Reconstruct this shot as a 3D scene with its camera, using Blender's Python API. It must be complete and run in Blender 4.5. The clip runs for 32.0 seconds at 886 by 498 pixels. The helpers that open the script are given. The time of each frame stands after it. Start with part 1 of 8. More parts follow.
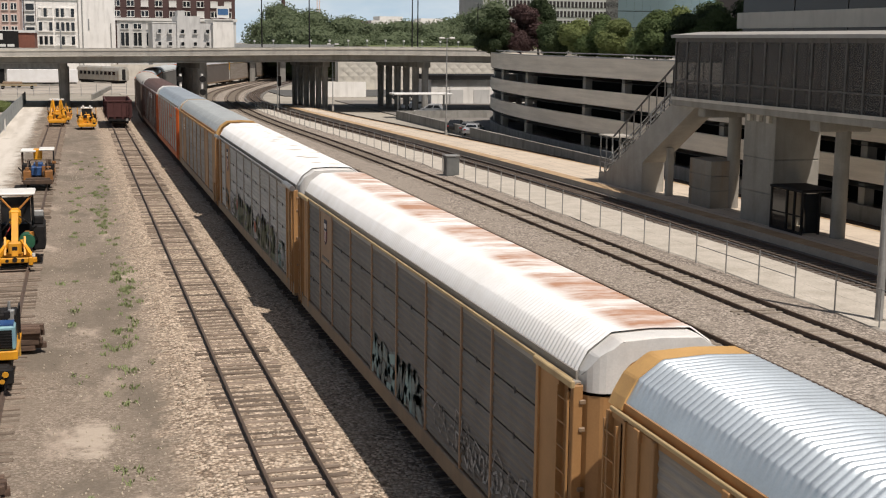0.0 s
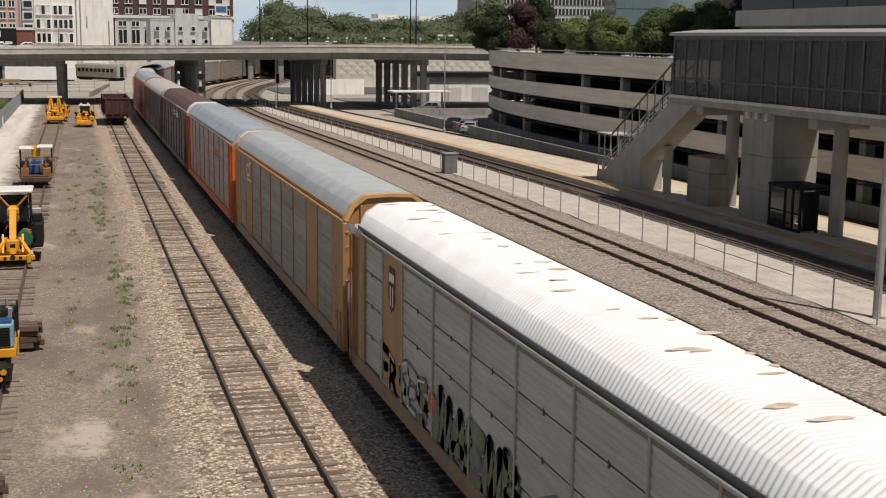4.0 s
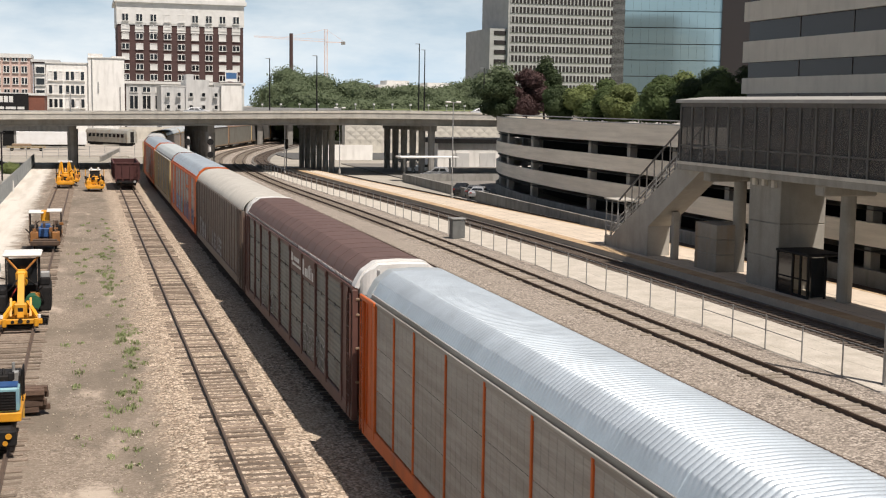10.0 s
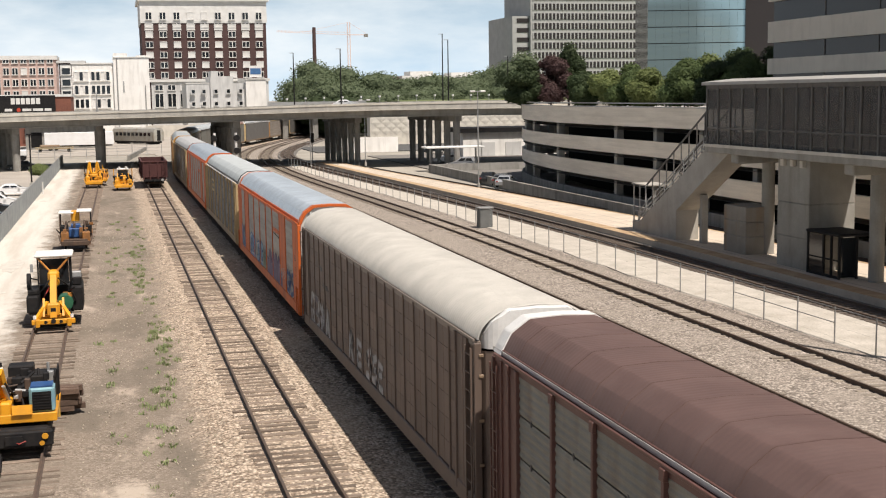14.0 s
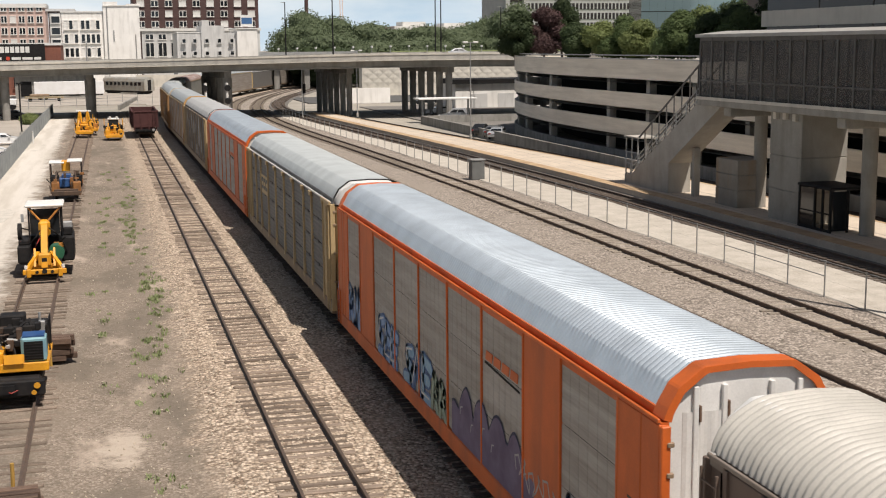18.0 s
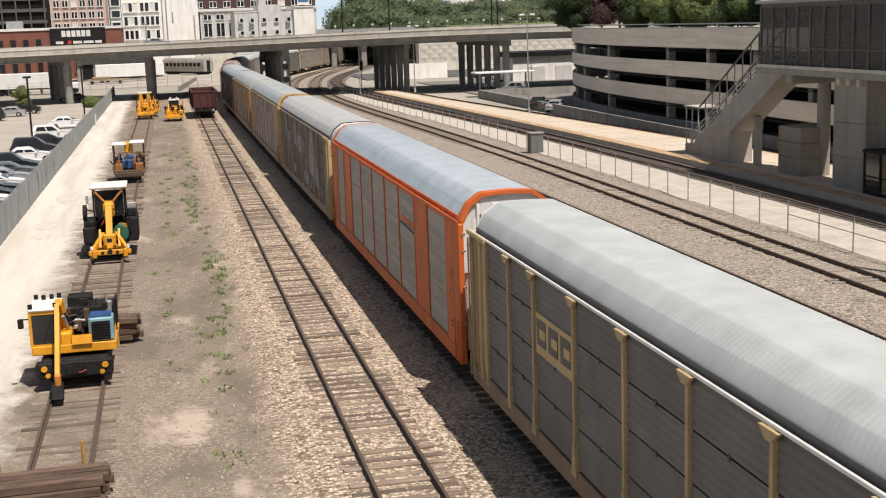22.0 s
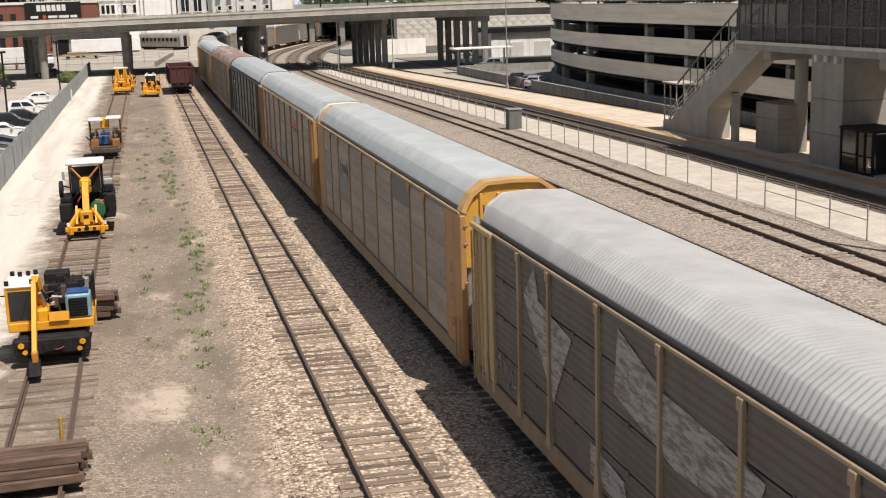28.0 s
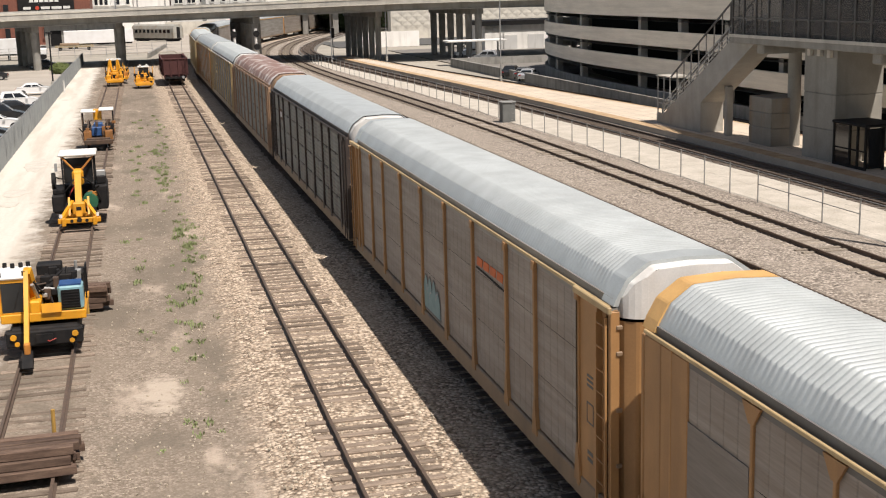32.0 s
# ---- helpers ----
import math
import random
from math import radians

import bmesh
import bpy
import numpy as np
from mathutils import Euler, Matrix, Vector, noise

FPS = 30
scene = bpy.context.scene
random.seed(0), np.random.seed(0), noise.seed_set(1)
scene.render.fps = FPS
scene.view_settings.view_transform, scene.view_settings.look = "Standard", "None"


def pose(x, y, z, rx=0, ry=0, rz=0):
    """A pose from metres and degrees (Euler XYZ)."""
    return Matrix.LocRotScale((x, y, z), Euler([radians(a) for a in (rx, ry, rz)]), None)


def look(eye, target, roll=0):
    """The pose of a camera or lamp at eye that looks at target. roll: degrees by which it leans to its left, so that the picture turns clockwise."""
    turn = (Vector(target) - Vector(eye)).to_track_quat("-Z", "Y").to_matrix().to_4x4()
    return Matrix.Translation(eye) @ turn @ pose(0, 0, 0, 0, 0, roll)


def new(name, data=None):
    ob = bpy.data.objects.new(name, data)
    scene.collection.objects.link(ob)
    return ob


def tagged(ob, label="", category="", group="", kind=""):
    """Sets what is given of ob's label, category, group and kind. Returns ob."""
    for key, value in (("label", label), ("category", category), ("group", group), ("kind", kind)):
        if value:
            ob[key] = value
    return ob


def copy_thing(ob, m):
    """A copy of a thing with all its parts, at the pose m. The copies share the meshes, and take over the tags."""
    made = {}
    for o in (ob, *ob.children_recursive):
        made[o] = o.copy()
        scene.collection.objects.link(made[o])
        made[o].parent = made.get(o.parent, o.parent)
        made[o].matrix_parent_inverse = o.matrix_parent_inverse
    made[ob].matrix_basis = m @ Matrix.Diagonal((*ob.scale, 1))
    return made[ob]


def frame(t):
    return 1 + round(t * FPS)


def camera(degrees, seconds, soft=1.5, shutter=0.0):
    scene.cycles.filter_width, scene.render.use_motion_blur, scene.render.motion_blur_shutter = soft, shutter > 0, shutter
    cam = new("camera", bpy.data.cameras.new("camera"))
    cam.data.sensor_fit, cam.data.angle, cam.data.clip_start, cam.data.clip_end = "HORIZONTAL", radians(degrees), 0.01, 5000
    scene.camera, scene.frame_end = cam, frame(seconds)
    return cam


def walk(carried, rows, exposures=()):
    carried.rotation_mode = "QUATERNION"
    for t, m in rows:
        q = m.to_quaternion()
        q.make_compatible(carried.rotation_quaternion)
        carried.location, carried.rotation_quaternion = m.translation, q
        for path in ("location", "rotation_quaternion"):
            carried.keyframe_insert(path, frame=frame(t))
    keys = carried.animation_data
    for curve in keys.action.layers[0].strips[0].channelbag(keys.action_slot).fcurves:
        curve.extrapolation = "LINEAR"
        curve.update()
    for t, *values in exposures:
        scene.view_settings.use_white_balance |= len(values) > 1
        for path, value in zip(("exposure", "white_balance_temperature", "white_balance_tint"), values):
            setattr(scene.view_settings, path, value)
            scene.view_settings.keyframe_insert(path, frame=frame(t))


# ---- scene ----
EYE = (0.0, 0.0, 10.8)
# seconds, yaw, pitch, roll in degrees: a hand-held camera on a footbridge that only turns
VIEW = [
    (0, -16.33, -9.42, 0.64), (0.5, -16.36, -9.49, 0.68), (1, -16.38, -9.48, 0.68), (1.5, -16.36, -9.49, 0.67), (2, -16.33, -9.50, 0.68),
    (2.5, -16.38, -9.49, 0.68), (3, -16.39, -9.50, 0.69), (3.5, -16.37, -9.54, 0.68), (5.5, -16.66, -9.42, 0.69), (6, -16.55, -9.41, 0.66),
    (6.5, -16.58, -9.37, 0.68), (7, -16.67, -9.31, 0.70), (7.5, -16.77, -9.27, 0.73), (8, -16.68, -9.17, 0.59), (8.5, -16.44, -9.13, 0.53),
    (9, -16.27, -9.03, 0.67), (9.5, -16.05, -7.92, 0.90), (10, -16.03, -6.55, 0.82), (10.5, -15.92, -6.83, 0.61), (11, -15.91, -6.60, 0.47),
    (11.5, -15.99, -7.12, -0.27), (12, -15.88, -6.89, -0.57), (12.5, -15.67, -6.81, -0.42), (13, -15.21, -6.86, -1.06), (13.5, -14.86, -6.89, -1.02),
    (15.5, -14.89, -7.57, -0.39), (16, -15.05, -7.60, -0.40), (16.5, -15.15, -7.81, -0.49), (17, -15.18, -8.32, -0.53), (17.5, -15.14, -8.80, -0.53),
    (18, -15.09, -9.22, -0.51), (18.5, -15.07, -8.99, -0.34), (19, -14.98, -8.84, -0.57), (19.5, -14.75, -9.18, -0.47), (20, -13.58, -9.14, -2.22),
    (20.5, -12.80, -9.20, -1.75), (21, -12.42, -9.69, -1.63), (21.5, -12.37, -10.09, -1.77), (22, -12.28, -10.32, -1.94), (22.5, -12.25, -10.49, -1.86),
    (23, -12.28, -10.59, -1.94), (23.5, -12.28, -10.62, -1.95), (24, -12.34, -10.64, -1.97), (24.5, -12.39, -10.67, -1.95), (25, -12.48, -10.67, -1.90),
    (25.5, -12.66, -10.84, -1.91), (26, -12.80, -11.02, -1.85), (26.5, -12.91, -11.18, -1.84), (28.5, -13.31, -11.45, -1.75), (29, -13.32, -11.41, -1.72),
    (29.5, -13.35, -11.38, -1.75), (30, -13.45, -11.62, -1.95), (30.5, -13.53, -11.73, -1.85), (31, -13.54, -11.81, -1.77), (31.5, -13.53, -11.82, -1.72),
    (32, -13.56, -11.78, -1.57),
]

cam = camera(39.0, 32.0, soft=1.15, shutter=0.05)


def gaze(yaw, pitch, roll):
    a, b = radians(yaw), radians(pitch)
    d = Vector((-math.sin(a) * math.cos(b), math.cos(a) * math.cos(b), math.sin(b)))
    return look(EYE, Vector(EYE) + d, roll)


walk(cam, [(t, gaze(y, p, r)) for t, y, p, r in VIEW],
     exposures=[(0, 0.02), (1, -0.07), (3, -0.15), (6, 0.04), (7, 0.2), (9, 0.25), (10, 0.3), (12, 0.29), (13, 0.44), (16, 0.19), (19, 0.19), (22, 0.29), (24, 0.27), (26, 0.25), (29, 0.38), (32, 0.4)])

# ---- light: a high summer sun behind the camera's right shoulder, hazy sky ----
SUN = Vector((0.20, -0.42, 0.90)).normalized()
world = bpy.data.worlds.new("sky")
scene.world = world
world.use_nodes = True
wn, wl = world.node_tree.nodes, world.node_tree.links
sky = wn.new("ShaderNodeTexSky")
sky.sky_type = "NISHITA"
sky.sun_disc = False
sky.sun_elevation = math.asin(SUN.z)
sky.sun_rotation = math.atan2(SUN.x, SUN.y)
sky.air_density, sky.dust_density, sky.ozone_density = 1.0, 3.0, 1.0
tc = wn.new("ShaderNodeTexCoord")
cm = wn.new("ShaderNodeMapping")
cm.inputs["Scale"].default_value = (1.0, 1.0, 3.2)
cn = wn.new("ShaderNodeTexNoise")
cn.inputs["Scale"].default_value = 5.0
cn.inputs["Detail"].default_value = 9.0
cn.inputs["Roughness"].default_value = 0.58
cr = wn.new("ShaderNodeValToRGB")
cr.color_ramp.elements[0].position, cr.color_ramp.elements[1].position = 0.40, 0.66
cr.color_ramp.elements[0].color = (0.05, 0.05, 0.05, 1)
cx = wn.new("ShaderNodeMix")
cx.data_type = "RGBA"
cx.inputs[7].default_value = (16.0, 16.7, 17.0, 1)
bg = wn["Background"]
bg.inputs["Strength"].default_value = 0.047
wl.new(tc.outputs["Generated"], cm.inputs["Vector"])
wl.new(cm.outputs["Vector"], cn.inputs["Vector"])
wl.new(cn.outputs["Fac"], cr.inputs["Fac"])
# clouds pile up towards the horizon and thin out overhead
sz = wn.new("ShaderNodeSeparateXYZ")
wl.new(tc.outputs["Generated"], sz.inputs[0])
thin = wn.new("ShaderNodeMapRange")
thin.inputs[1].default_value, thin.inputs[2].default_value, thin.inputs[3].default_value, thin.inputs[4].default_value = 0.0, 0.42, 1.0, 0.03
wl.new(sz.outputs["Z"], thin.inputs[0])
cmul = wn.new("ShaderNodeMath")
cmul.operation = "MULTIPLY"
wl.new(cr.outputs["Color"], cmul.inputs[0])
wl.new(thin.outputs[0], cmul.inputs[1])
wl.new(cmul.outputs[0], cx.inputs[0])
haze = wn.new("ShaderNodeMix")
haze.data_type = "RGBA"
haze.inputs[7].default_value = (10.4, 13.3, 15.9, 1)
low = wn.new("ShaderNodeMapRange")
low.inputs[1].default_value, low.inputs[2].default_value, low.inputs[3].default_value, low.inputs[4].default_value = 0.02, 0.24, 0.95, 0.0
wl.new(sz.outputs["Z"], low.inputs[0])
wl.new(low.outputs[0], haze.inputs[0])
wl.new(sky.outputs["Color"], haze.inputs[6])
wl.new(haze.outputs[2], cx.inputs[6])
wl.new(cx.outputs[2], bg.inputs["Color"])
lamp = bpy.data.lights.new("sun", "SUN")
lamp.energy, lamp.angle, lamp.color = 4.7, radians(0.6), (1.0, 0.915, 0.84)
sun = new("sun", lamp)
sun.matrix_world = look((0, 0, 60), Vector((0, 0, 60)) - SUN)


# ---- materials ----
def mat(name, c, c2=None, rough=0.7, metal=0.0, scale=1.5, mix=(0.35, 0.65), fine=0.0, fscale=30.0, bump=0.0, bscale=30.0,
        stretch=(1, 1, 1), rand=0.0, spec=0.4, streak=None, streak_amt=0.5, coords="Object"):
    """A painted, stony or earthy surface: two colours blended by broad noise, fine grain, streaks of dirt, relief."""
    m = bpy.data.materials.new(name)
    m.use_nodes = True
    n, l = m.node_tree.nodes, m.node_tree.links
    b = n["Principled BSDF"]
    b.inputs["Roughness"].default_value, b.inputs["Metallic"].default_value = rough, metal
    b.inputs["Specular IOR Level"].default_value = spec
    t = n.new("ShaderNodeTexCoord")
    mp = n.new("ShaderNodeMapping")
    mp.inputs["Scale"].default_value = stretch
    l.new(t.outputs[coords], mp.inputs["Vector"])
    vec = mp.outputs["Vector"]
    info = n.new("ShaderNodeObjectInfo")
    if rand:
        add = n.new("ShaderNodeVectorMath")
        add.operation = "ADD"
        mul = n.new("ShaderNodeMath")
        mul.operation = "MULTIPLY"
        mul.inputs[1].default_value = 37.0
        l.new(info.outputs["Random"], mul.inputs[0])
        l.new(mp.outputs["Vector"], add.inputs[0])
        l.new(mul.outputs[0], add.inputs[1])
        vec = add.outputs[0]

    def noise_node(s, d=5.0, r=0.6):
        k = n.new("ShaderNodeTexNoise")
        k.inputs["Scale"].default_value, k.inputs["Detail"].default_value, k.inputs["Roughness"].default_value = s, d, r
        l.new(vec, k.inputs["Vector"])
        return k.outputs["Fac"]

    def blend(fac, a, bcol, lo=None, mode="MIX"):
        x = n.new("ShaderNodeMix")
        x.data_type, x.blend_type = "RGBA", mode
        if lo:
            rp = n.new("ShaderNodeMapRange")
            rp.inputs[1].default_value, rp.inputs[2].default_value = lo
            l.new(fac, rp.inputs[0])
            fac = rp.outputs[0]
        l.new(fac, x.inputs[0])
        for sock, v in ((x.inputs[6], a), (x.inputs[7], bcol)):
            if isinstance(v, tuple):
                sock.default_value = (*v[:3], 1)
            else:
                l.new(v, sock)
        return x.outputs[2]

    c2 = c2 or tuple(v * 0.8 for v in c)
    col = blend(noise_node(scale), c, c2, mix)
    if streak:
        ms = n.new("ShaderNodeMapping")
        ms.inputs["Scale"].default_value = (0.55, 0.55, 0.09)
        l.new(vec, ms.inputs["Vector"])
        k = n.new("ShaderNodeTexNoise")
        k.inputs["Scale"].default_value, k.inputs["Detail"].default_value = 2.2, 6.0
        l.new(ms.outputs["Vector"], k.inputs["Vector"])
        rp = n.new("ShaderNodeMapRange")
        rp.inputs[1].default_value, rp.inputs[2].default_value = 0.5, 0.72
        rp.inputs[4].default_value = streak_amt
        l.new(k.outputs["Fac"], rp.inputs[0])
        col = blend(rp.outputs[0], col, streak)
    if fine:
        rp = n.new("ShaderNodeMapRange")
        rp.inputs[1].default_value, rp.inputs[2].default_value = 0.3, 0.7
        rp.inputs[3].default_value, rp.inputs[4].default_value = 1 - fine, 1 + fine
        l.new(noise_node(fscale, 3.0, 0.7), rp.inputs[0])
        x = n.new("ShaderNodeMix")
        x.data_type, x.blend_type = "RGBA", "MULTIPLY"
        x.inputs[0].default_value = 1.0
        l.new(col, x.inputs[6])
        l.new(rp.outputs[0], x.inputs[7])
        col = x.outputs[2]
    if rand:
        hs = n.new("ShaderNodeHueSaturation")
        rp = n.new("ShaderNodeMapRange")
        rp.inputs[3].default_value, rp.inputs[4].default_value = 1 - rand, 1 + rand
        l.new(info.outputs["Random"], rp.inputs[0])
        l.new(rp.outputs[0], hs.inputs["Value"])
        l.new(col, hs.inputs["Color"])
        col = hs.outputs["Color"]
    l.new(col, b.inputs["Base Color"])
    if bump:
        k = n.new("ShaderNodeBump")
        k.inputs["Strength"].default_value, k.inputs["Distance"].default_value = 1.0, bump
        l.new(noise_node(bscale, 4.0, 0.65), k.inputs["Height"])
        l.new(k.outputs["Normal"], b.inputs["Normal"])
    return m


def stones(name, c1, c2, c3, size=16.0, bump=0.03, patch=None):
    """Loose crushed stone: one tint per stone, gaps between them, broad drifts of dust."""
    m = bpy.data.materials.new(name)
    m.use_nodes = True
    n, l = m.node_tree.nodes, m.node_tree.links
    b = n["Principled BSDF"]
    b.inputs["Roughness"].default_value, b.inputs["Specular IOR Level"].default_value = 0.95, 0.15
    t = n.new("ShaderNodeTexCoord")
    v = n.new("ShaderNodeTexVoronoi")
    v.inputs["Scale"].default_value = size
    l.new(t.outputs["Object"], v.inputs["Vector"])
    sep = n.new("ShaderNodeSeparateColor")
    l.new(v.outputs["Color"], sep.inputs["Color"])
    ramp = n.new("ShaderNodeValToRGB")
    e = ramp.color_ramp.elements
    e[0].color, e[1].color = (*c1, 1), (*c3, 1)
    mid = e.new(0.5)
    mid.color = (*c2, 1)
    l.new(sep.outputs["Red"], ramp.inputs["Fac"])
    edge = n.new("ShaderNodeMapRange")
    edge.inputs[1].default_value, edge.inputs[2].default_value = 0.25, 0.75
    edge.inputs[3].default_value, edge.inputs[4].default_value = 1.12, 0.55
    l.new(v.outputs["Distance"], edge.inputs[0])
    mu = n.new("ShaderNodeMix")
    mu.data_type, mu.blend_type = "RGBA", "MULTIPLY"
    mu.inputs[0].default_value = 1.0
    l.new(ramp.outputs["Color"], mu.inputs[6])
    l.new(edge.outputs[0], mu.inputs[7])
    k = n.new("ShaderNodeTexNoise")
    k.inputs["Scale"].default_value, k.inputs["Detail"].default_value = 0.35, 7.0
    l.new(t.outputs["Object"], k.inputs["Vector"])
    rp = n.new("ShaderNodeMapRange")
    rp.inputs[1].default_value, rp.inputs[2].default_value, rp.inputs[4].default_value = 0.45, 0.7, 0.75
    l.new(k.outputs["Fac"], rp.inputs[0])
    x = n.new("ShaderNodeMix")
    x.data_type = "RGBA"
    x.inputs[7].default_value = (*(patch or c2), 1)
    l.new(rp.outputs[0], x.inputs[0])
    l.new(mu.outputs[2], x.inputs[6])
    l.new(x.outputs[2], b.inputs["Base Color"])
    bp = n.new("ShaderNodeBump")
    bp.inputs["Strength"].default_value, bp.inputs["Distance"].default_value = 1.0, bump
    bp.invert = True
    l.new(v.outputs["Distance"], bp.inputs["Height"])
    l.new(bp.outputs["Normal"], b.inputs["Normal"])
    return m


SAND_AT = (0.1, 35.0)


def yard_surface():
    """Service road, trodden dirt and ballast that run into one another along ragged lines."""
    m = bpy.data.materials.new("yard_surface")
    m.use_nodes = True
    n, l = m.node_tree.nodes, m.node_tree.links
    b = n["Principled BSDF"]
    b.inputs["Roughness"].default_value, b.inputs["Specular IOR Level"].default_value = 0.95, 0.12
    t = n.new("ShaderNodeTexCoord")
    sx = n.new("ShaderNodeSeparateXYZ")
    l.new(t.outputs["Object"], sx.inputs[0])

    def nz(scale, detail=6.0, rough=0.6, stretch=None):
        k = n.new("ShaderNodeTexNoise")
        k.inputs["Scale"].default_value, k.inputs["Detail"].default_value, k.inputs["Roughness"].default_value = scale, detail, rough
        if stretch:
            mp = n.new("ShaderNodeMapping")
            mp.inputs["Scale"].default_value = stretch
            l.new(t.outputs["Object"], mp.inputs["Vector"])
            l.new(mp.outputs["Vector"], k.inputs["Vector"])
        else:
            l.new(t.outputs["Object"], k.inputs["Vector"])
        return k.outputs["Fac"]

    def rng(v, a, c, lo=0.0, hi=1.0):
        r = n.new("ShaderNodeMapRange")
        r.interpolation_type = "SMOOTHSTEP"
        for i, q in enumerate((a, c, lo, hi)):
            r.inputs[i + 1].default_value = q
        l.new(v, r.inputs[0])
        return r.outputs[0]

    def math2(op, a, c):
        k = n.new("ShaderNodeMath")
        k.operation = op
        for i, q in enumerate((a, c)):
            if isinstance(q, float):
                k.inputs[i].default_value = q
            else:
                l.new(q, k.inputs[i])
        return k.outputs[0]

    def mixc(f, a, c, mode="MIX"):
        x = n.new("ShaderNodeMix")
        x.data_type, x.blend_type = "RGBA", mode
        if isinstance(f, float):
            x.inputs[0].default_value = f
        else:
            l.new(f, x.inputs[0])
        for sock, q in ((x.inputs[6], a), (x.inputs[7], c)):
            if isinstance(q, tuple):
                sock.default_value = (*q, 1)
            else:
                l.new(q, sock)
        return x.outputs[2]

    def pebbles(size, c1, c2, c3, gap):
        v = n.new("ShaderNodeTexVoronoi")
        v.inputs["Scale"].default_value = size
        l.new(t.outputs["Object"], v.inputs["Vector"])
        sp = n.new("ShaderNodeSeparateColor")
        l.new(v.outputs["Color"], sp.inputs["Color"])
        r = n.new("ShaderNodeValToRGB")
        e = r.color_ramp.elements
        e[0].color, e[1].color = (*c1, 1), (*c3, 1)
        k = e.new(0.55)
        k.color = (*c2, 1)
        l.new(sp.outputs["Red"], r.inputs["Fac"])
        return mixc(1.0, r.outputs["Color"], rng(v.outputs["Distance"], 0.3, 0.8, 1.1, gap), "MULTIPLY"), v.outputs["Distance"]

    bal, d1 = pebbles(9.5, (0.20, 0.148, 0.108), (0.44, 0.352, 0.265), (0.66, 0.545, 0.43), 0.5)
    bal = mixc(rng(nz(0.5), 0.45, 0.75, 0.0, 0.4), bal, (0.46, 0.372, 0.28))
    dirt, d2 = pebbles(14.0, (0.17, 0.138, 0.106), (0.235, 0.192, 0.152), (0.34, 0.285, 0.23), 0.8)
    dirt = mixc(rng(nz(0.35, 7.0), 0.40, 0.60, 0.0, 0.6), dirt, (0.205, 0.17, 0.133))
    dirt = mixc(rng(nz(0.55, 8.0, 0.65, (1, 0.35, 1)), 0.56, 0.70, 0.0, 0.85), dirt, (0.45, 0.372, 0.30))
    dirt = mixc(rng(nz(1.7, 8.0, 0.7), 0.57, 0.70, 0.0, 0.75), dirt, (0.12, 0.10, 0.08))
    dirt = mixc(rng(nz(0.3, 9.0, 0.68, (1, 0.5, 1)), 0.48, 0.60, 0.0, 0.75), dirt, (0.142, 0.120, 0.094))
    dirt = mixc(rng(nz(9.0, 5.0, 0.75), 0.45, 0.75, 0.0, 0.35), dirt, (0.31, 0.26, 0.208))
    # a spill of pale sand by the siding
    away = n.new("ShaderNodeVectorMath")
    away.operation = "DISTANCE"
    flat = n.new("ShaderNodeMapping")
    flat.inputs["Scale"].default_value = (1.0, 0.42, 0.0)
    l.new(t.outputs["Object"], flat.inputs["Vector"])
    l.new(flat.outputs["Vector"], away.inputs[0])
    away.inputs[1].default_value = (SAND_AT[0], 0.42 * SAND_AT[1], 0.0)
    spill = rng(math2("ADD", away.outputs["Value"], math2("MULTIPLY", nz(1.4, 8.0, 0.7), 2.4)), 1.5, 2.1, 0.8, 0.0)
    dirt = mixc(spill, dirt, (0.47, 0.40, 0.325))
    road = mixc(rng(nz(0.5, 7.0, 0.6, (1.5, 0.12, 1)), 0.4, 0.65), (0.60, 0.56, 0.50), (0.49, 0.45, 0.39))
    road = mixc(rng(nz(6.0, 4.0, 0.7), 0.4, 0.8, 0.0, 0.35), road, (0.4, 0.36, 0.3))
    road = mixc(rng(nz(0.33, 3.0, 0.5, (1, 0.6, 1)), 0.68, 0.76, 0.0, 0.6), road, (0.33, 0.31, 0.27))
    wob = math2("MULTIPLY", math2("SUBTRACT", nz(0.8, 6.0, 0.7), 0.5), 3.2)
    x = math2("ADD", sx.outputs["X"], wob)
    col = mixc(rng(x, -5.9, -4.6), road, dirt)
    f = rng(x, 1.7, 3.1)
    col = mixc(f, col, bal)
    l.new(col, b.inputs["Base Color"])
    bp = n.new("ShaderNodeBump")
    bp.invert = True
    bp.inputs["Strength"].default_value, bp.inputs["Distance"].default_value = 1.0, 0.05
    l.new(math2("ADD", math2("MULTIPLY", d1, f), math2("MULTIPLY", d2, 0.35)), bp.inputs["Height"])
    l.new(bp.outputs["Normal"], b.inputs["Normal"])
    return m


def glassy(name, c, rough=0.08, spec=0.55, metal=0.0):
    m = bpy.data.materials.new(name)
    m.use_nodes = True
    b = m.node_tree.nodes["Principled BSDF"]
    b.inputs["Base Color"].default_value = (*c, 1)
    b.inputs["Roughness"].default_value, b.inputs["Specular IOR Level"].default_value = rough, spec
    b.inputs["Metallic"].default_value = metal
    return m


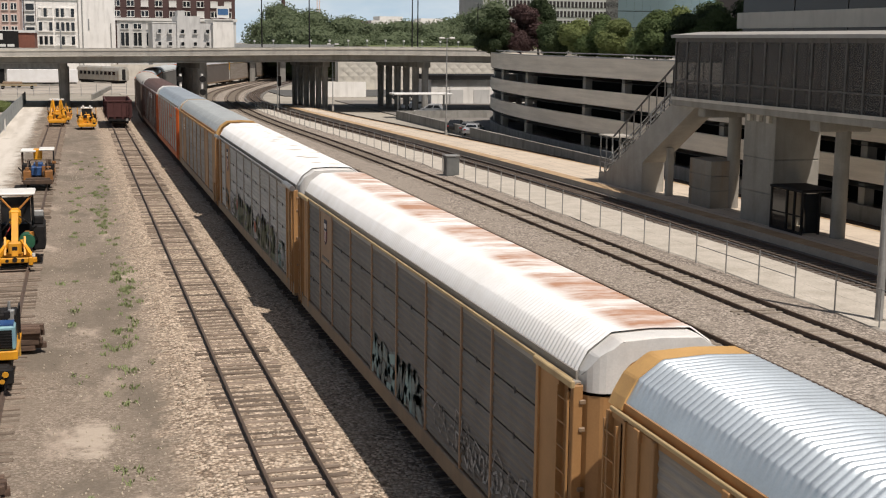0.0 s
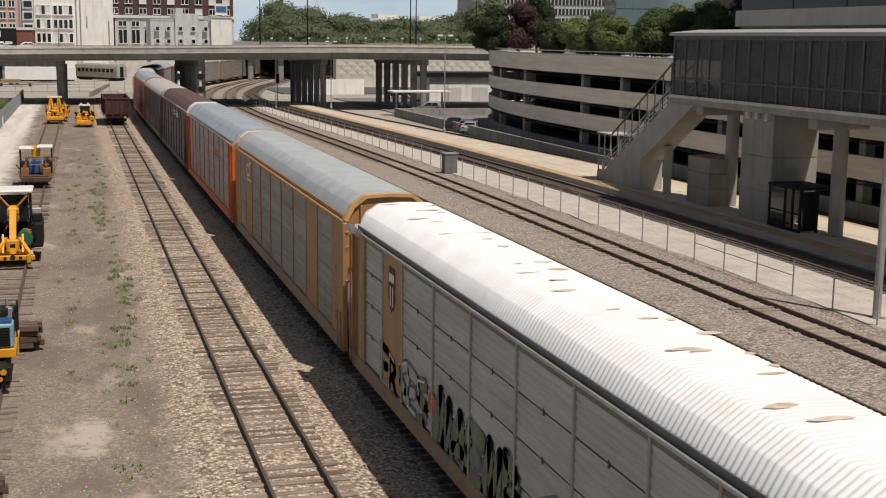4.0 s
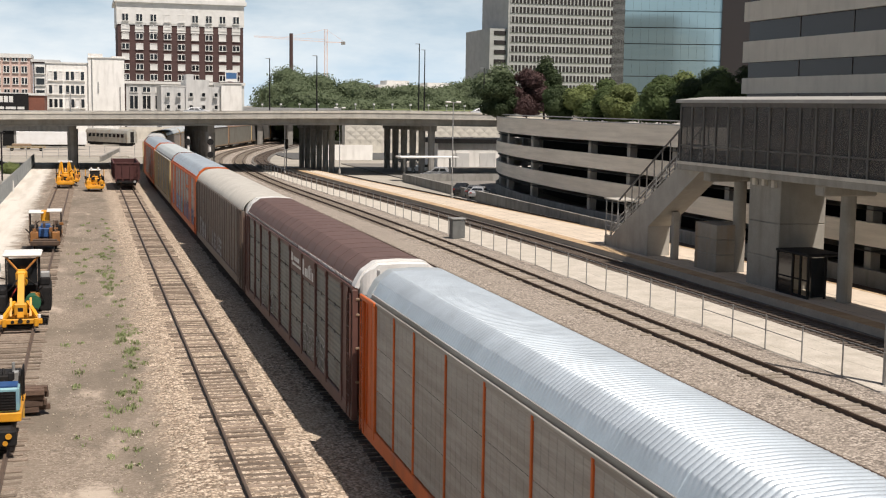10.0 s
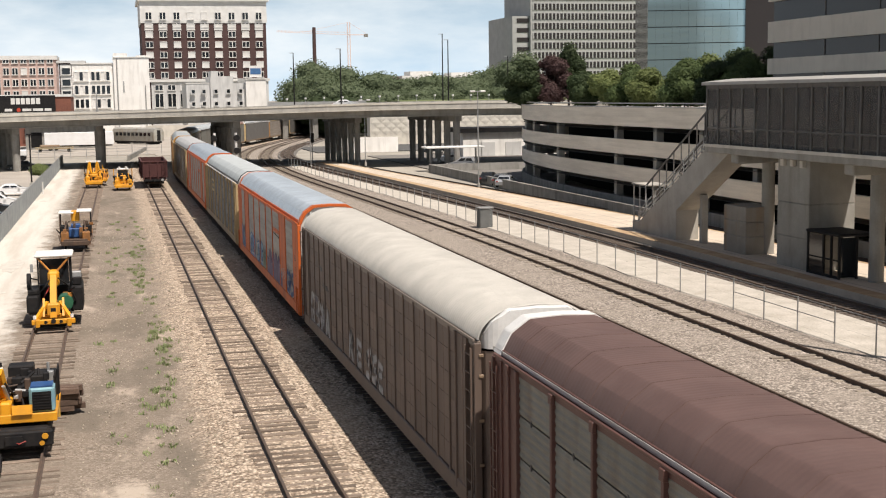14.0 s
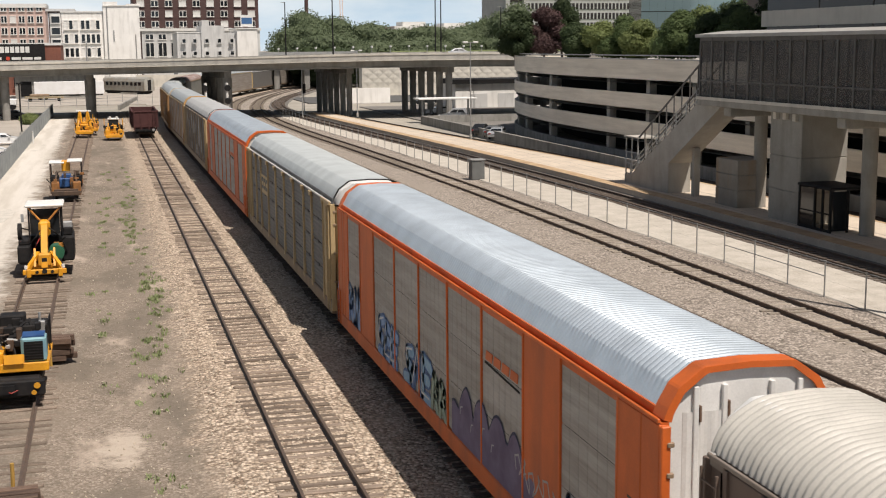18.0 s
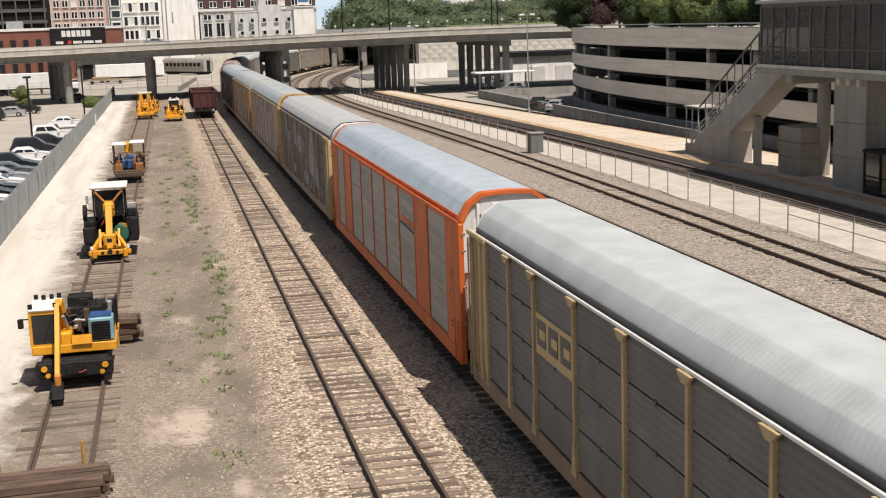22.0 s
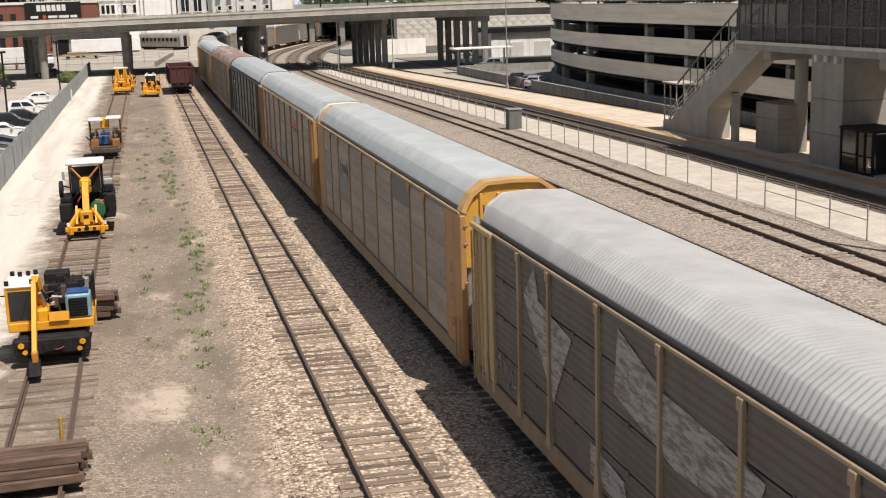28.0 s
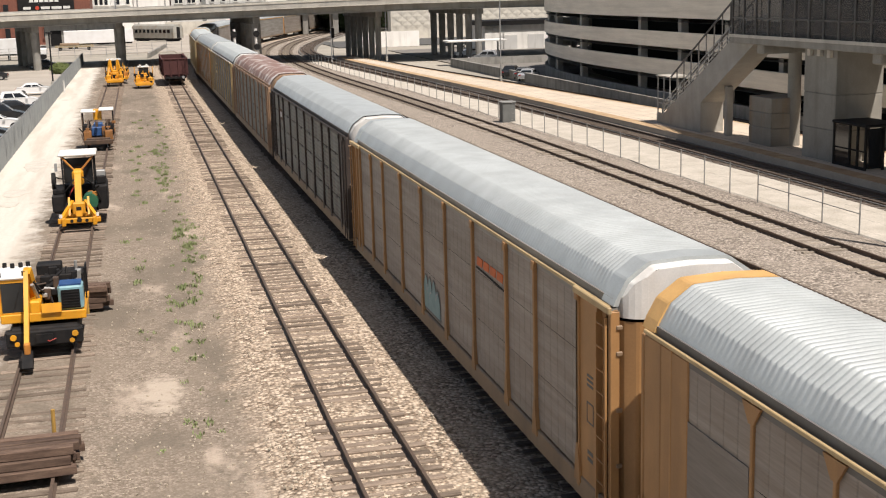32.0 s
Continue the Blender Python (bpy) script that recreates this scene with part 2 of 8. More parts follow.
BALLAST = stones("ballast_stone", (0.21, 0.158, 0.115), (0.43, 0.345, 0.262), (0.62, 0.515, 0.41), 9.5, 0.05, (0.42, 0.345, 0.262))
BALLAST2 = stones("main_ballast", (0.19, 0.162, 0.136), (0.335, 0.288, 0.242), (0.50, 0.435, 0.37), 9.0, 0.05, (0.305, 0.265, 0.22))
WHITEG = mat("crushed_white_stone", (0.50, 0.46, 0.40), (0.40, 0.365, 0.31), 0.95, scale=0.8, fine=0.15, fscale=8, bump=0.02, bscale=14, spec=0.1)
LOT = mat("parking_lot", (0.40, 0.36, 0.31), (0.33, 0.30, 0.26), 0.95, scale=0.15, fine=0.08, fscale=5, spec=0.1)
GROUND = mat("far_ground", (0.36, 0.33, 0.28), (0.25, 0.235, 0.2), 0.95, scale=0.04, fine=0.1, fscale=1.2, spec=0.1)
ASPH = mat("asphalt", (0.09, 0.09, 0.088), (0.12, 0.118, 0.112), 0.95, scale=0.3, fine=0.15, fscale=8, spec=0.15)
TIE = mat("weathered_tie", (0.25, 0.2, 0.157), (0.14, 0.11, 0.087), 0.95, scale=2.0, stretch=(0.6, 3, 3), fine=0.25, fscale=20, rand=0.35, spec=0.1)
TIED = mat("dark_tie", (0.13, 0.105, 0.085), (0.08, 0.065, 0.055), 0.95, scale=2.0, stretch=(0.6, 3, 3), fine=0.25, fscale=20, rand=0.3, spec=0.1)
RAIL = mat("rusty_rail", (0.095, 0.072, 0.058), (0.13, 0.092, 0.07), 0.6, scale=3, metal=0.2, spec=0.3)
SHINE = mat("polished_railhead", (0.42, 0.41, 0.4), (0.3, 0.28, 0.27), 0.35, metal=0.8, scale=3)
CONC = mat("concrete", (0.47, 0.445, 0.40), (0.38, 0.36, 0.32), 0.9, scale=0.6, fine=0.08, fscale=14, streak=(0.26, 0.245, 0.22), streak_amt=0.45, spec=0.2)
CONCL = mat("light_concrete", (0.60, 0.565, 0.49), (0.50, 0.47, 0.41), 0.9, scale=0.5, fine=0.06, fscale=14, streak=(0.36, 0.335, 0.29), streak_amt=0.45, spec=0.2)
# streaks are stains; the dark tone also paints shade, as on the overpass bents
CONCD = mat("stained_shaded_concrete", (0.30, 0.29, 0.265), (0.22, 0.21, 0.19), 0.9, scale=0.6, fine=0.1, fscale=14, streak=(0.12, 0.115, 0.105), streak_amt=0.6, spec=0.2)
PLAT = mat("platform_paving", (0.58, 0.50, 0.40), (0.48, 0.41, 0.33), 0.9, scale=0.4, fine=0.08, fscale=6, spec=0.15)
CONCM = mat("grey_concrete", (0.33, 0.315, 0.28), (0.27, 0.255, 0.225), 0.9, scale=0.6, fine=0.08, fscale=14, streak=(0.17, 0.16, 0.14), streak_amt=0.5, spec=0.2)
YELL = mat("yellow_edge", (0.46, 0.34, 0.205), (0.36, 0.24, 0.14), 0.85, scale=0.8, fine=0.15, streak=(0.25, 0.15, 0.075), streak_amt=0.6)
GALV = mat("galvanized_steel", (0.42, 0.42, 0.41), (0.32, 0.32, 0.31), 0.5, metal=0.5, scale=3)
# near-black that paints the shade inside deep openings and hollow bodies
DARK = mat("interior_shade_black", (0.018, 0.018, 0.018), (0.012, 0.012, 0.012), 0.9, spec=0.1)
BLACK = mat("black_machinery", (0.012, 0.012, 0.013), (0.022, 0.02, 0.019), 0.7, scale=4, spec=0.15)
GLASS = glassy("dark_glass", (0.014, 0.016, 0.018))
WEED = mat("weed_leaf", (0.19, 0.24, 0.095), (0.26, 0.285, 0.14), 0.8, scale=3, rand=0.2)
WOODB = mat("creosote_timber", (0.07, 0.043, 0.031), (0.15, 0.10, 0.072), 0.9, scale=2.5, stretch=(0.5, 3, 3), fine=0.2, rand=0.25)


# ---- mesh helpers ----
class Build:
    """Collects plain faces of one mesh."""

    def __init__(self):
        self.v, self.f, self.m = [], [], []

    def add(self, vs, fs, k=0):
        o = len(self.v)
        self.v.extend(tuple(p) for p in vs)
        self.f.extend(tuple(i + o for i in q) for q in fs)
        self.m.extend([k] * len(fs))
        return self

    def box(self, x0, x1, y0, y1, z0, z1, k=0, bevel=0.0, turn=None):
        if not bevel:
            vs = [(x, y, z) for x in (x0, x1) for y in (y0, y1) for z in (z0, z1)]
            fs = [(0, 1, 3, 2), (4, 6, 7, 5), (0, 4, 5, 1), (2, 3, 7, 6), (0, 2, 6, 4), (1, 5, 7, 3)]
        else:
            b = min(bevel, 0.45 * min(x1 - x0, y1 - y0, z1 - z0))
            vs, fs = [], []
            idx = {}
            for sx in (0, 1):
                for sy in (0, 1):
                    for sz in (0, 1):
                        p = [(x0, x1)[sx], (y0, y1)[sy], (z0, z1)[sz]]
                        g = [b * (1 - 2 * sx), b * (1 - 2 * sy), b * (1 - 2 * sz)]
                        for ax in range(3):
                            q = [p[i] + (0 if i == ax else g[i]) for i in range(3)]
                            idx[sx, sy, sz, ax] = len(vs)
                            vs.append(q)
            for ax in range(3):
                o1, o2 = [(1, 2), (2, 0), (0, 1)][ax]
                for s in (0, 1):
                    ring = []
                    for a, c in ((0, 0), (1, 0), (1, 1), (0, 1)):
                        k3 = [0, 0, 0]
                        k3[ax], k3[o1], k3[o2] = s, a, c
                        ring.append(idx[(*k3, ax)])
                    fs.append(tuple(ring if s else ring[::-1]))
                for a in (0, 1):
                    for c in (0, 1):
                        k0, k1 = [0, 0, 0], [0, 0, 0]
                        k0[o1] = k1[o1] = a
                        k0[o2] = k1[o2] = c
                        k0[ax], k1[ax] = 0, 1
                        r = (idx[(*k0, o1)], idx[(*k1, o1)], idx[(*k1, o2)], idx[(*k0, o2)])
                        fs.append(r if (a ^ c) else r[::-1])
            for sx in (0, 1):
                for sy in (0, 1):
                    for sz in (0, 1):
                        r = tuple(idx[sx, sy, sz, a] for a in range(3))
                        fs.append(r if (sx + sy + sz) % 2 else r[::-1])
        if turn is not None:
            vs = [turn @ Vector(p) for p in vs]
        return self.add(vs, fs, k)

    def tube(self, p, q, r, n=10, r2=None, k=0, caps=True):
        p, q = Vector(p), Vector(q)
        r2 = r if r2 is None else r2
        m = (q - p).to_track_quat("Z", "Y").to_matrix()
        vs = [c + m @ Vector((rr * math.cos(6.28318 * i / n), rr * math.sin(6.28318 * i / n), 0)) for c, rr in ((p, r), (q, r2)) for i in range(n)]
        fs = [(i, (i + 1) % n, n + (i + 1) % n, n + i) for i in range(n)]
        if caps:
            fs += [tuple(range(n))[::-1], tuple(range(n, 2 * n))]
        return self.add(vs, fs, k)

    def beam(self, p, q, w, h, k=0):
        """A square bar from p to q."""
        p, q = Vector(p), Vector(q)
        d = q - p
        t = Matrix.Translation(p) @ d.to_track_quat("Y", "Z").to_matrix().to_4x4()
        return self.box(-w / 2, w / 2, 0, d.length, -h / 2, h / 2, k, turn=t)

    def prism(self, ring, axis, a, b, k=0):
        """A flat outline pushed along x, y or z from a to b. The ring gives the other two coordinates."""
        def put(u, v, s):
            return {"x": (s, u, v), "y": (u, s, v), "z": (u, v, s)}[axis]
        n = len(ring)
        vs = [put(u, v, a) for u, v in ring] + [put(u, v, b) for u, v in ring]
        fs = [(i, (i + 1) % n, n + (i + 1) % n, n + i) for i in range(n)] + [tuple(range(n))[::-1], tuple(range(n, 2 * n))]
        return self.add(vs, fs, k)

    def sweep(self, profile, path, k=0, closed=False):
        """A profile of (side, height) carried along points (x, y, z); open strip or closed tube."""
        path = [Vector(p) for p in path]
        n, vs, fs = len(profile), [], []
        for i, p in enumerate(path):
            d = path[min(i + 1, len(path) - 1)] - path[max(i - 1, 0)]
            s = Vector((d.y, -d.x, 0)).normalized()
            vs += [p + s * u + Vector((0, 0, w)) for u, w in profile]
        for i in range(len(path) - 1):
            for j in range(n if closed else n - 1):
                fs.append((i * n + j, i * n + (j + 1) % n, (i + 1) * n + (j + 1) % n, (i + 1) * n + j))
        if closed:
            fs += [tuple(range(n))[::-1], tuple(range(len(vs) - n, len(vs)))]
        return self.add(vs, fs, k)

    def mesh(self, name, mats, smooth=False):
        me = bpy.data.meshes.new(name)
        me.from_pydata(self.v, [], self.f)
        for m in mats if isinstance(mats, (list, tuple)) else [mats]:
            me.materials.append(m)
        if any(self.m):
            me.polygons.foreach_set("material_index", self.m)
        if smooth:
            me.polygons.foreach_set("use_smooth", [True] * len(me.polygons))
        bm = bmesh.new()
        bm.from_mesh(me)
        bmesh.ops.recalc_face_normals(bm, faces=bm.faces)
        bm.to_mesh(me)
        bm.free()
        return me


def part(name, b, material, parent=None, label="", smooth=False, at=None):
    """Links a Build or a finished mesh as one object under a thing."""
    ob = new(name, b.mesh(name, material, smooth) if isinstance(b, Build) else b)
    if parent is not None:
        ob.parent = parent
    if at is not None:
        ob.location = at
    if label:
        ob["label"] = label
    return ob


def thing(name, label, category, at=(0, 0, 0), rz=0.0, group="", kind=""):
    ob = new(name)
    ob.empty_display_size = 0.3
    ob.matrix_basis = pose(*at, 0, 0, rz)
    return tagged(ob, label, category, group, kind)


def structure(name, b, material, label, category="", smooth=False):
    return tagged(part(name, b, material, None, "", smooth), label, category or name.replace("_", " "), "", "structure")


def curve_x(table):
    ys = [p[0] for p in table]
    xs = [p[1] for p in table]
    # rounded between the listed points
    def f(y):
        return float(sum(np.interp(y + o, ys, xs) for o in (-12, -8, -4, 0, 4, 8, 12)) / 7)
    return f
# ---- the ground and its zones ----
GZ = -0.32
b = Build()
b.add([(-3000, -400, GZ - 0.12), (3000, -400, GZ - 0.12), (3000, 4000, GZ - 0.12), (-3000, 4000, GZ - 0.12)], [(0, 1, 2, 3)])
structure("ground", b, GROUND, "pale dry ground reaching to the horizon")


def strip(name, x0, x1, ys, z, material, label, f0=None, f1=None, step=4.0):
    """A ground zone between two edges, each a number or a function of y, with slightly uneven rims."""
    b = Build()
    y, rows = ys[0], []
    while y < ys[1] - 0.01:
        rows.append(y)
        y += step
    rows.append(ys[1])
    vs = []
    for y in rows:
        a = x0(y) if callable(x0) else x0
        c = x1(y) if callable(x1) else x1
        w = 0.12 * math.sin(y * 0.7) + 0.1 * math.sin(y * 0.23 + 1)
        vs += [(a - 0.3, y, GZ - 0.2), (a + w, y, z), (c + w * 0.6, y, z), (c + 0.3, y, GZ - 0.2)]
    fs = [(4 * i + j, 4 * i + j + 1, 4 * i + j + 5, 4 * i + j + 4) for i in range(len(rows) - 1) for j in range(3)]
    b.add(vs, fs)
    return structure(name, b, material, label)


cross = [(-9.6, GZ - 0.1), (-9.3, GZ + 0.04), (-5.4, GZ + 0.04), (-4.7, GZ + 0.07), (-1.8, GZ + 0.07), (-1.2, GZ), (2.0, GZ), (3.3, GZ + 0.12), (6.7, GZ + 0.12), (7.6, GZ + 0.05), (8.3, GZ - 0.2)]
rows = list(np.arange(-30, 233, 3.0))
rz = random.Random(2)
vs = [(x + (0.006 * (y - 70) if x < -9 else 0), float(y), z + rz.uniform(-0.015, 0.015)) for y in rows for x, z in cross]
nc = len(cross)
structure("yard_ground", Build().add(vs, [(i * nc + j, i * nc + j + 1, i * nc + nc + j + 1, i * nc + nc + j) for i in range(len(rows) - 1) for j in range(nc - 1)]), yard_surface(), "white service road, brown dirt and tan ballast of the rail yard", "yard")
strip("parking_lot", -60, lambda y: -9.3 + 0.005 * (y - 70), (-30, 226), GZ + 0.02, LOT, "pale sun-bleached parking lot")

t2 = lambda y: 9.75 if y < 175 else (9.75 + 0.0014 * (y - 175) ** 2 if y < 285 else 26.69 + 0.32 * (y - 285))
t3 = curve_x([(-60, 22.12), (110, 21.9), (135, 21.6), (190, 21.0), (221, 22.1), (236, 23.2), (269, 28.3), (299, 36.0), (340, 48.6), (420, 74)])
t4 = curve_x([(-60, 27.3), (95, 27.2), (130, 26.4), (160, 25.3), (190, 25.0), (222, 26.2), (238, 27.8), (272, 33.2), (303, 41.0), (342, 52.4), (420, 77)])
t5 = curve_x([(-60, 35.8), (85, 35.6), (110, 34.9), (140, 33.5), (175, 31.6), (200, 30.6), (219, 30.8), (243, 32.3), (275, 38.5), (318, 50.5), (420, 82)])
tm = lambda y: -3.25 + (0.006 * (y - 60) if y > 60 else 0)
ty = lambda y: 5.0
fence_x = curve_x([(-60, 30.3), (100, 29.9), (130, 29.6), (171, 27.7), (200, 27.2)])
t6 = lambda y: 47.6 - 0.0 * y

strip("train_ballast", lambda y: t2(y) - 2.6, lambda y: t2(y) + 3.2, (-30, 420), GZ + 0.10, BALLAST, "tan crushed-stone ballast under the passing train")
strip("main_ballast", lambda y: t2(y) + 3.0, lambda y: fence_x(y) + 0.1 if y < 190 else t4(y) + 2.2, (-30, 420), GZ + 0.135, BALLAST2, "grey-tan crushed-stone ballast of the main tracks")
strip("white_strip", lambda y: fence_x(y) + 0.05, lambda y: t5(y) - 1.5, (-10, 205), GZ + 0.2, WHITEG, "pale crushed-stone strip behind the wire fence")
strip("platform_track_bed", lambda y: t5(y) - 1.6, lambda y: t5(y) + 1.7, (-30, 420), GZ + 0.12, mat("dark_ballast", (0.12, 0.11, 0.1), (0.17, 0.155, 0.135), 0.95, scale=2, fine=0.35, fscale=10, bump=0.03, bscale=10), "dark oily ballast along the station platform")


# ---- tracks ----
def rail_pair(name, f, y0, y1, label, shine=True, step=4.0):
    """Two rails on one track; the head is a separate, polished strip where trains run."""
    t = thing(name, label, "railway track", kind="structure")
    n = max(2, int((y1 - y0) / step))
    for s in (-0.7525, 0.7525):
        path = []
        for i in range(n + 1):
            y = y0 + (y1 - y0) * i / n
            sl = (f(y + 0.5) - f(y - 0.5))
            k = math.hypot(1, sl)
            path.append((f(y) + s / k, y - s * sl / k, 0))
        b = Build()
        b.sweep([(-0.075, -0.2), (-0.075, -0.165), (-0.016, -0.14), (-0.016, -0.05), (-0.04, -0.035), (-0.04, 0.0), (0.04, 0.0), (0.04, -0.035),
                 (0.016, -0.05), (0.016, -0.14), (0.075, -0.165), (0.075, -0.2)], path, closed=True)
        rail = part("rail", b, RAIL, t)
        if shine:
            h = Build().sweep([(-0.026, 0.003), (0.026, 0.003)], path)
            part("railhead", h, SHINE, rail)
    return t


TIE_MESH = []
for i in range(4):
    rr = random.Random(40 + i)
    b = Build()
    b.box(-1.3, 1.3, -0.115, 0.115, -0.34, -0.15, bevel=0.018)
    b.v = [(x + rr.uniform(-0.03, 0.03), y + rr.uniform(-0.012, 0.012), z + rr.uniform(-0.008, 0.008)) for x, y, z in b.v]
    TIE_MESH.append(b)


def ties(track, f, y0, y1, near, material, step=0.56, seed=1, sunk=0.0):
    """Sleepers: those on the stretch near[0]..near[1] singly, the rest joined."""
    rr = random.Random(seed)
    meshes = [m.mesh("tie", material) for m in TIE_MESH]
    rest = Build()
    y = y0
    while y < y1:
        dx, turn = rr.gauss(0, 0.05), rr.gauss(0, 0.9)
        sl = math.degrees(math.atan(f(y + 0.5) - f(y - 0.5)))
        if near[0] <= y <= near[1]:
            ob = part("tie", meshes[rr.randrange(4)], None, track)
            ob.matrix_basis = pose(f(y) + dx, y, rr.uniform(-0.045, 0.02) - sunk, 0, 0, turn - sl)
        else:
            m = pose(f(y) + dx, y, -0.01 - sunk, 0, 0, turn - sl)
            rest.box(-1.3, 1.3, -0.115, 0.115, -0.34, -0.15, turn=m)
        y += step * rr.uniform(0.88, 1.12)
    if rest.v:
        tagged(part("distant_ties", rest, material, track), kind="stuff")


# ---- station platform ----
pe = lambda y: t5(y) + 1.75
pf = lambda y: float(np.interp(y, [-30, 88, 100, 118, 145, 175, 205], [44.6, 44.6, 43.6, 42.2, 40.0, 37.4, 35.4]))
b = Build()
ys = list(np.arange(-30, 206, 5.0))
prof = []
for y in ys:
    prof.append([(pe(y), y, GZ - 0.1), (pe(y), y, 0.2), (pf(y), y, 0.2), (pf(y), y, GZ - 0.1)])
for p, q in zip(prof, prof[1:]):
    for j in range(3):
        b.add([p[j], p[j + 1], q[j + 1], q[j]], [(0, 1, 2, 3)])
b.add(prof[-1], [(0, 1, 2, 3)])
platform = structure("platform", b, PLAT, "long sunlit tan station platform")
for nm, o0, o1 in (("near_edge", 0.0, 1.1), ("far_edge", -0.35, 0.0)):
    b = Build()
    for y0, y1 in zip(ys, ys[1:]):
        r = [((pe(y) if o0 >= 0 else pf(y)) + o, y, 0.212) for y in (y0, y1) for o in (o0, o1)]
        b.add([r[0], r[1], r[3], r[2]], [(0, 1, 2, 3)])
    part("edge_strip", b, YELL, platform, "worn yellow tactile edge")
for s in (1.6, 2.9, 4.2):
    b = Build()
    for y0, y1 in zip(ys, ys[1:]):
        r = [(pe(y) + o, y, 0.206) for y in (y0, y1) for o in (s, s + 0.05)]
        b.add([r[0], r[1], r[3], r[2]], [(0, 1, 2, 3)])
    part("paving_joint", b, CONCD, platform)

# ---- wire fence between the main tracks and the platform ----
fence = thing("wire_fence", "low galvanized wire fence with thin posts along the main tracks", "fence")
post = Build().tube((0, 0, -0.35), (0, 0, 1.42), 0.035, 7).tube((0, 0, 1.42), (0, 0, 1.45), 0.045, 7).mesh("post", GALV)
fy, prev = 20.0, None
posts_y = []
while fy < 200:
    ob = part("post", post, None, fence, at=(fence_x(fy), fy, 0))
    posts_y.append(fy)
    fy += 3.05
pts = [(fence_x(y), y, 1.4) for y in posts_y]
for p, q in zip(pts, pts[1:]):
    part("top_rail", Build().beam(p, q, 0.03, 0.03), GALV, fence)
b = Build()
for p, q in zip(pts[9:12], pts[10:13]):
    b.beam((p[0], p[1], 0.75), (q[0], q[1], 0.75), 0.035, 0.035)
part("brace_rail", b, GALV, fence)
b = Build()
for p, q in zip(pts, pts[1:]):
    for z in (0.1, 0.6, 1.0):
        b.beam((p[0], p[1], z), (q[0], q[1], z), 0.004, 0.004)
tagged(part("wire", b, GALV, fence), kind="stuff")

# ---- screened fence beside the service road ----
lf = lambda y: -9.15 + 0.0065 * (y - 75)
side = thing("screened_fence", "grey-green fabric-screened chain-link fence beside the service road", "fence")
SCREEN = mat("grey_fabric", (0.34, 0.365, 0.365), (0.26, 0.28, 0.28), 0.9, scale=0.7, fine=0.1, fscale=12)
pole = Build().tube((0, 0, -0.4), (0, 0, 1.75), 0.04, 7).mesh("post", GALV)
y = 40.0
while y < 222:
    part("post", pole, None, side, at=(lf(y), y, 0))
    y2 = min(y + 3.0, 223)
    b = Build()
    n = 6
    vs = []
    for i in range(n + 1):
        yy = y + (y2 - y) * i / n
        w = 0.05 + 0.03 * math.sin(i * 1.7 + y)
        vs += [(lf(yy) + w, yy, -0.28), (lf(yy) + w + 0.02, yy, 0.7), (lf(yy) + 0.05, yy, 1.66), (lf(yy) + 0.07, yy, 1.66), (lf(yy) + w + 0.05, yy, 0.7), (lf(yy) + w + 0.03, yy, -0.28)]
    fs = [(6 * i + j, 6 * i + (j + 1) % 6, 6 * i + 6 + (j + 1) % 6, 6 * i + 6 + j) for i in range(n) for j in range(6)]
    part("screen", b.add(vs, fs), SCREEN, side)
    part("top_rail", Build().beam((lf(y), y, 1.68), (lf(y2), y2, 1.68), 0.045, 0.045), GALV, side)
    y += 3.0

STAIN = mat("dried_puddle", (0.46, 0.43, 0.38), (0.56, 0.52, 0.46), 0.95, scale=1.2, fine=0.1, fscale=9, spec=0.1)
for px, py, ra, rb, sd in ((-6.9, 89.0, 0.75, 3.4, 1), (-7.2, 76.2, 0.75, 1.5, 2), (-7.2, 72.0, 0.5, 0.9, 3)):
    rs = random.Random(sd)
    rr_o = [rs.uniform(0.85, 1.15) for _ in range(22)]
    ring = [(px + ra * q * math.cos(6.2832 * i / 22), py + rb * q * math.sin(6.2832 * i / 22)) for i, q in enumerate(rr_o)]
    tagged(part("dry_puddle", Build().prism(ring, "z", GZ + 0.02, GZ + 0.062), STAIN), "grey dried puddle on the white service road", "stain", "", "structure")

# ---- road overpass ----
edge_c = [(-244, 107, 6.9), (-142, 157, 7.6), (-85, 182, 8.15), (-47, 197, 8.5), (-19, 207.5, 8.7), (0, 209, 8.9), (18.2, 200.2, 9.16), (34.3, 194.5, 9.6), (50.5, 189.5, 9.8), (68.6, 186, 9.7), (90, 183.5, 9.5), (154, 180, 9.35), (290, 178, 9.2)]
HW = 12.0
cc = np.array([(x, y + HW, z) for x, y, z in edge_c])
fine_x = np.arange(-244, 291, 8.0)
deck = []
for x in fine_x:
    w = [np.interp(x + o, cc[:, 0], cc[:, k]) for k in (1, 2) for o in (-10, -5, 0, 5, 10)]
    deck.append((x, sum(w[:5]) / 5, sum(w[5:]) / 5))
tilt = lambda u: 0.06 * (HW - u) / (2 * HW)
over = tagged(thing("overpass", "grey weathered concrete road overpass on dark column bents", "bridge"), kind="structure")


def along(profile):
    return Build().sweep([(u, z + tilt(u)) for u, z in profile], deck, closed=True)


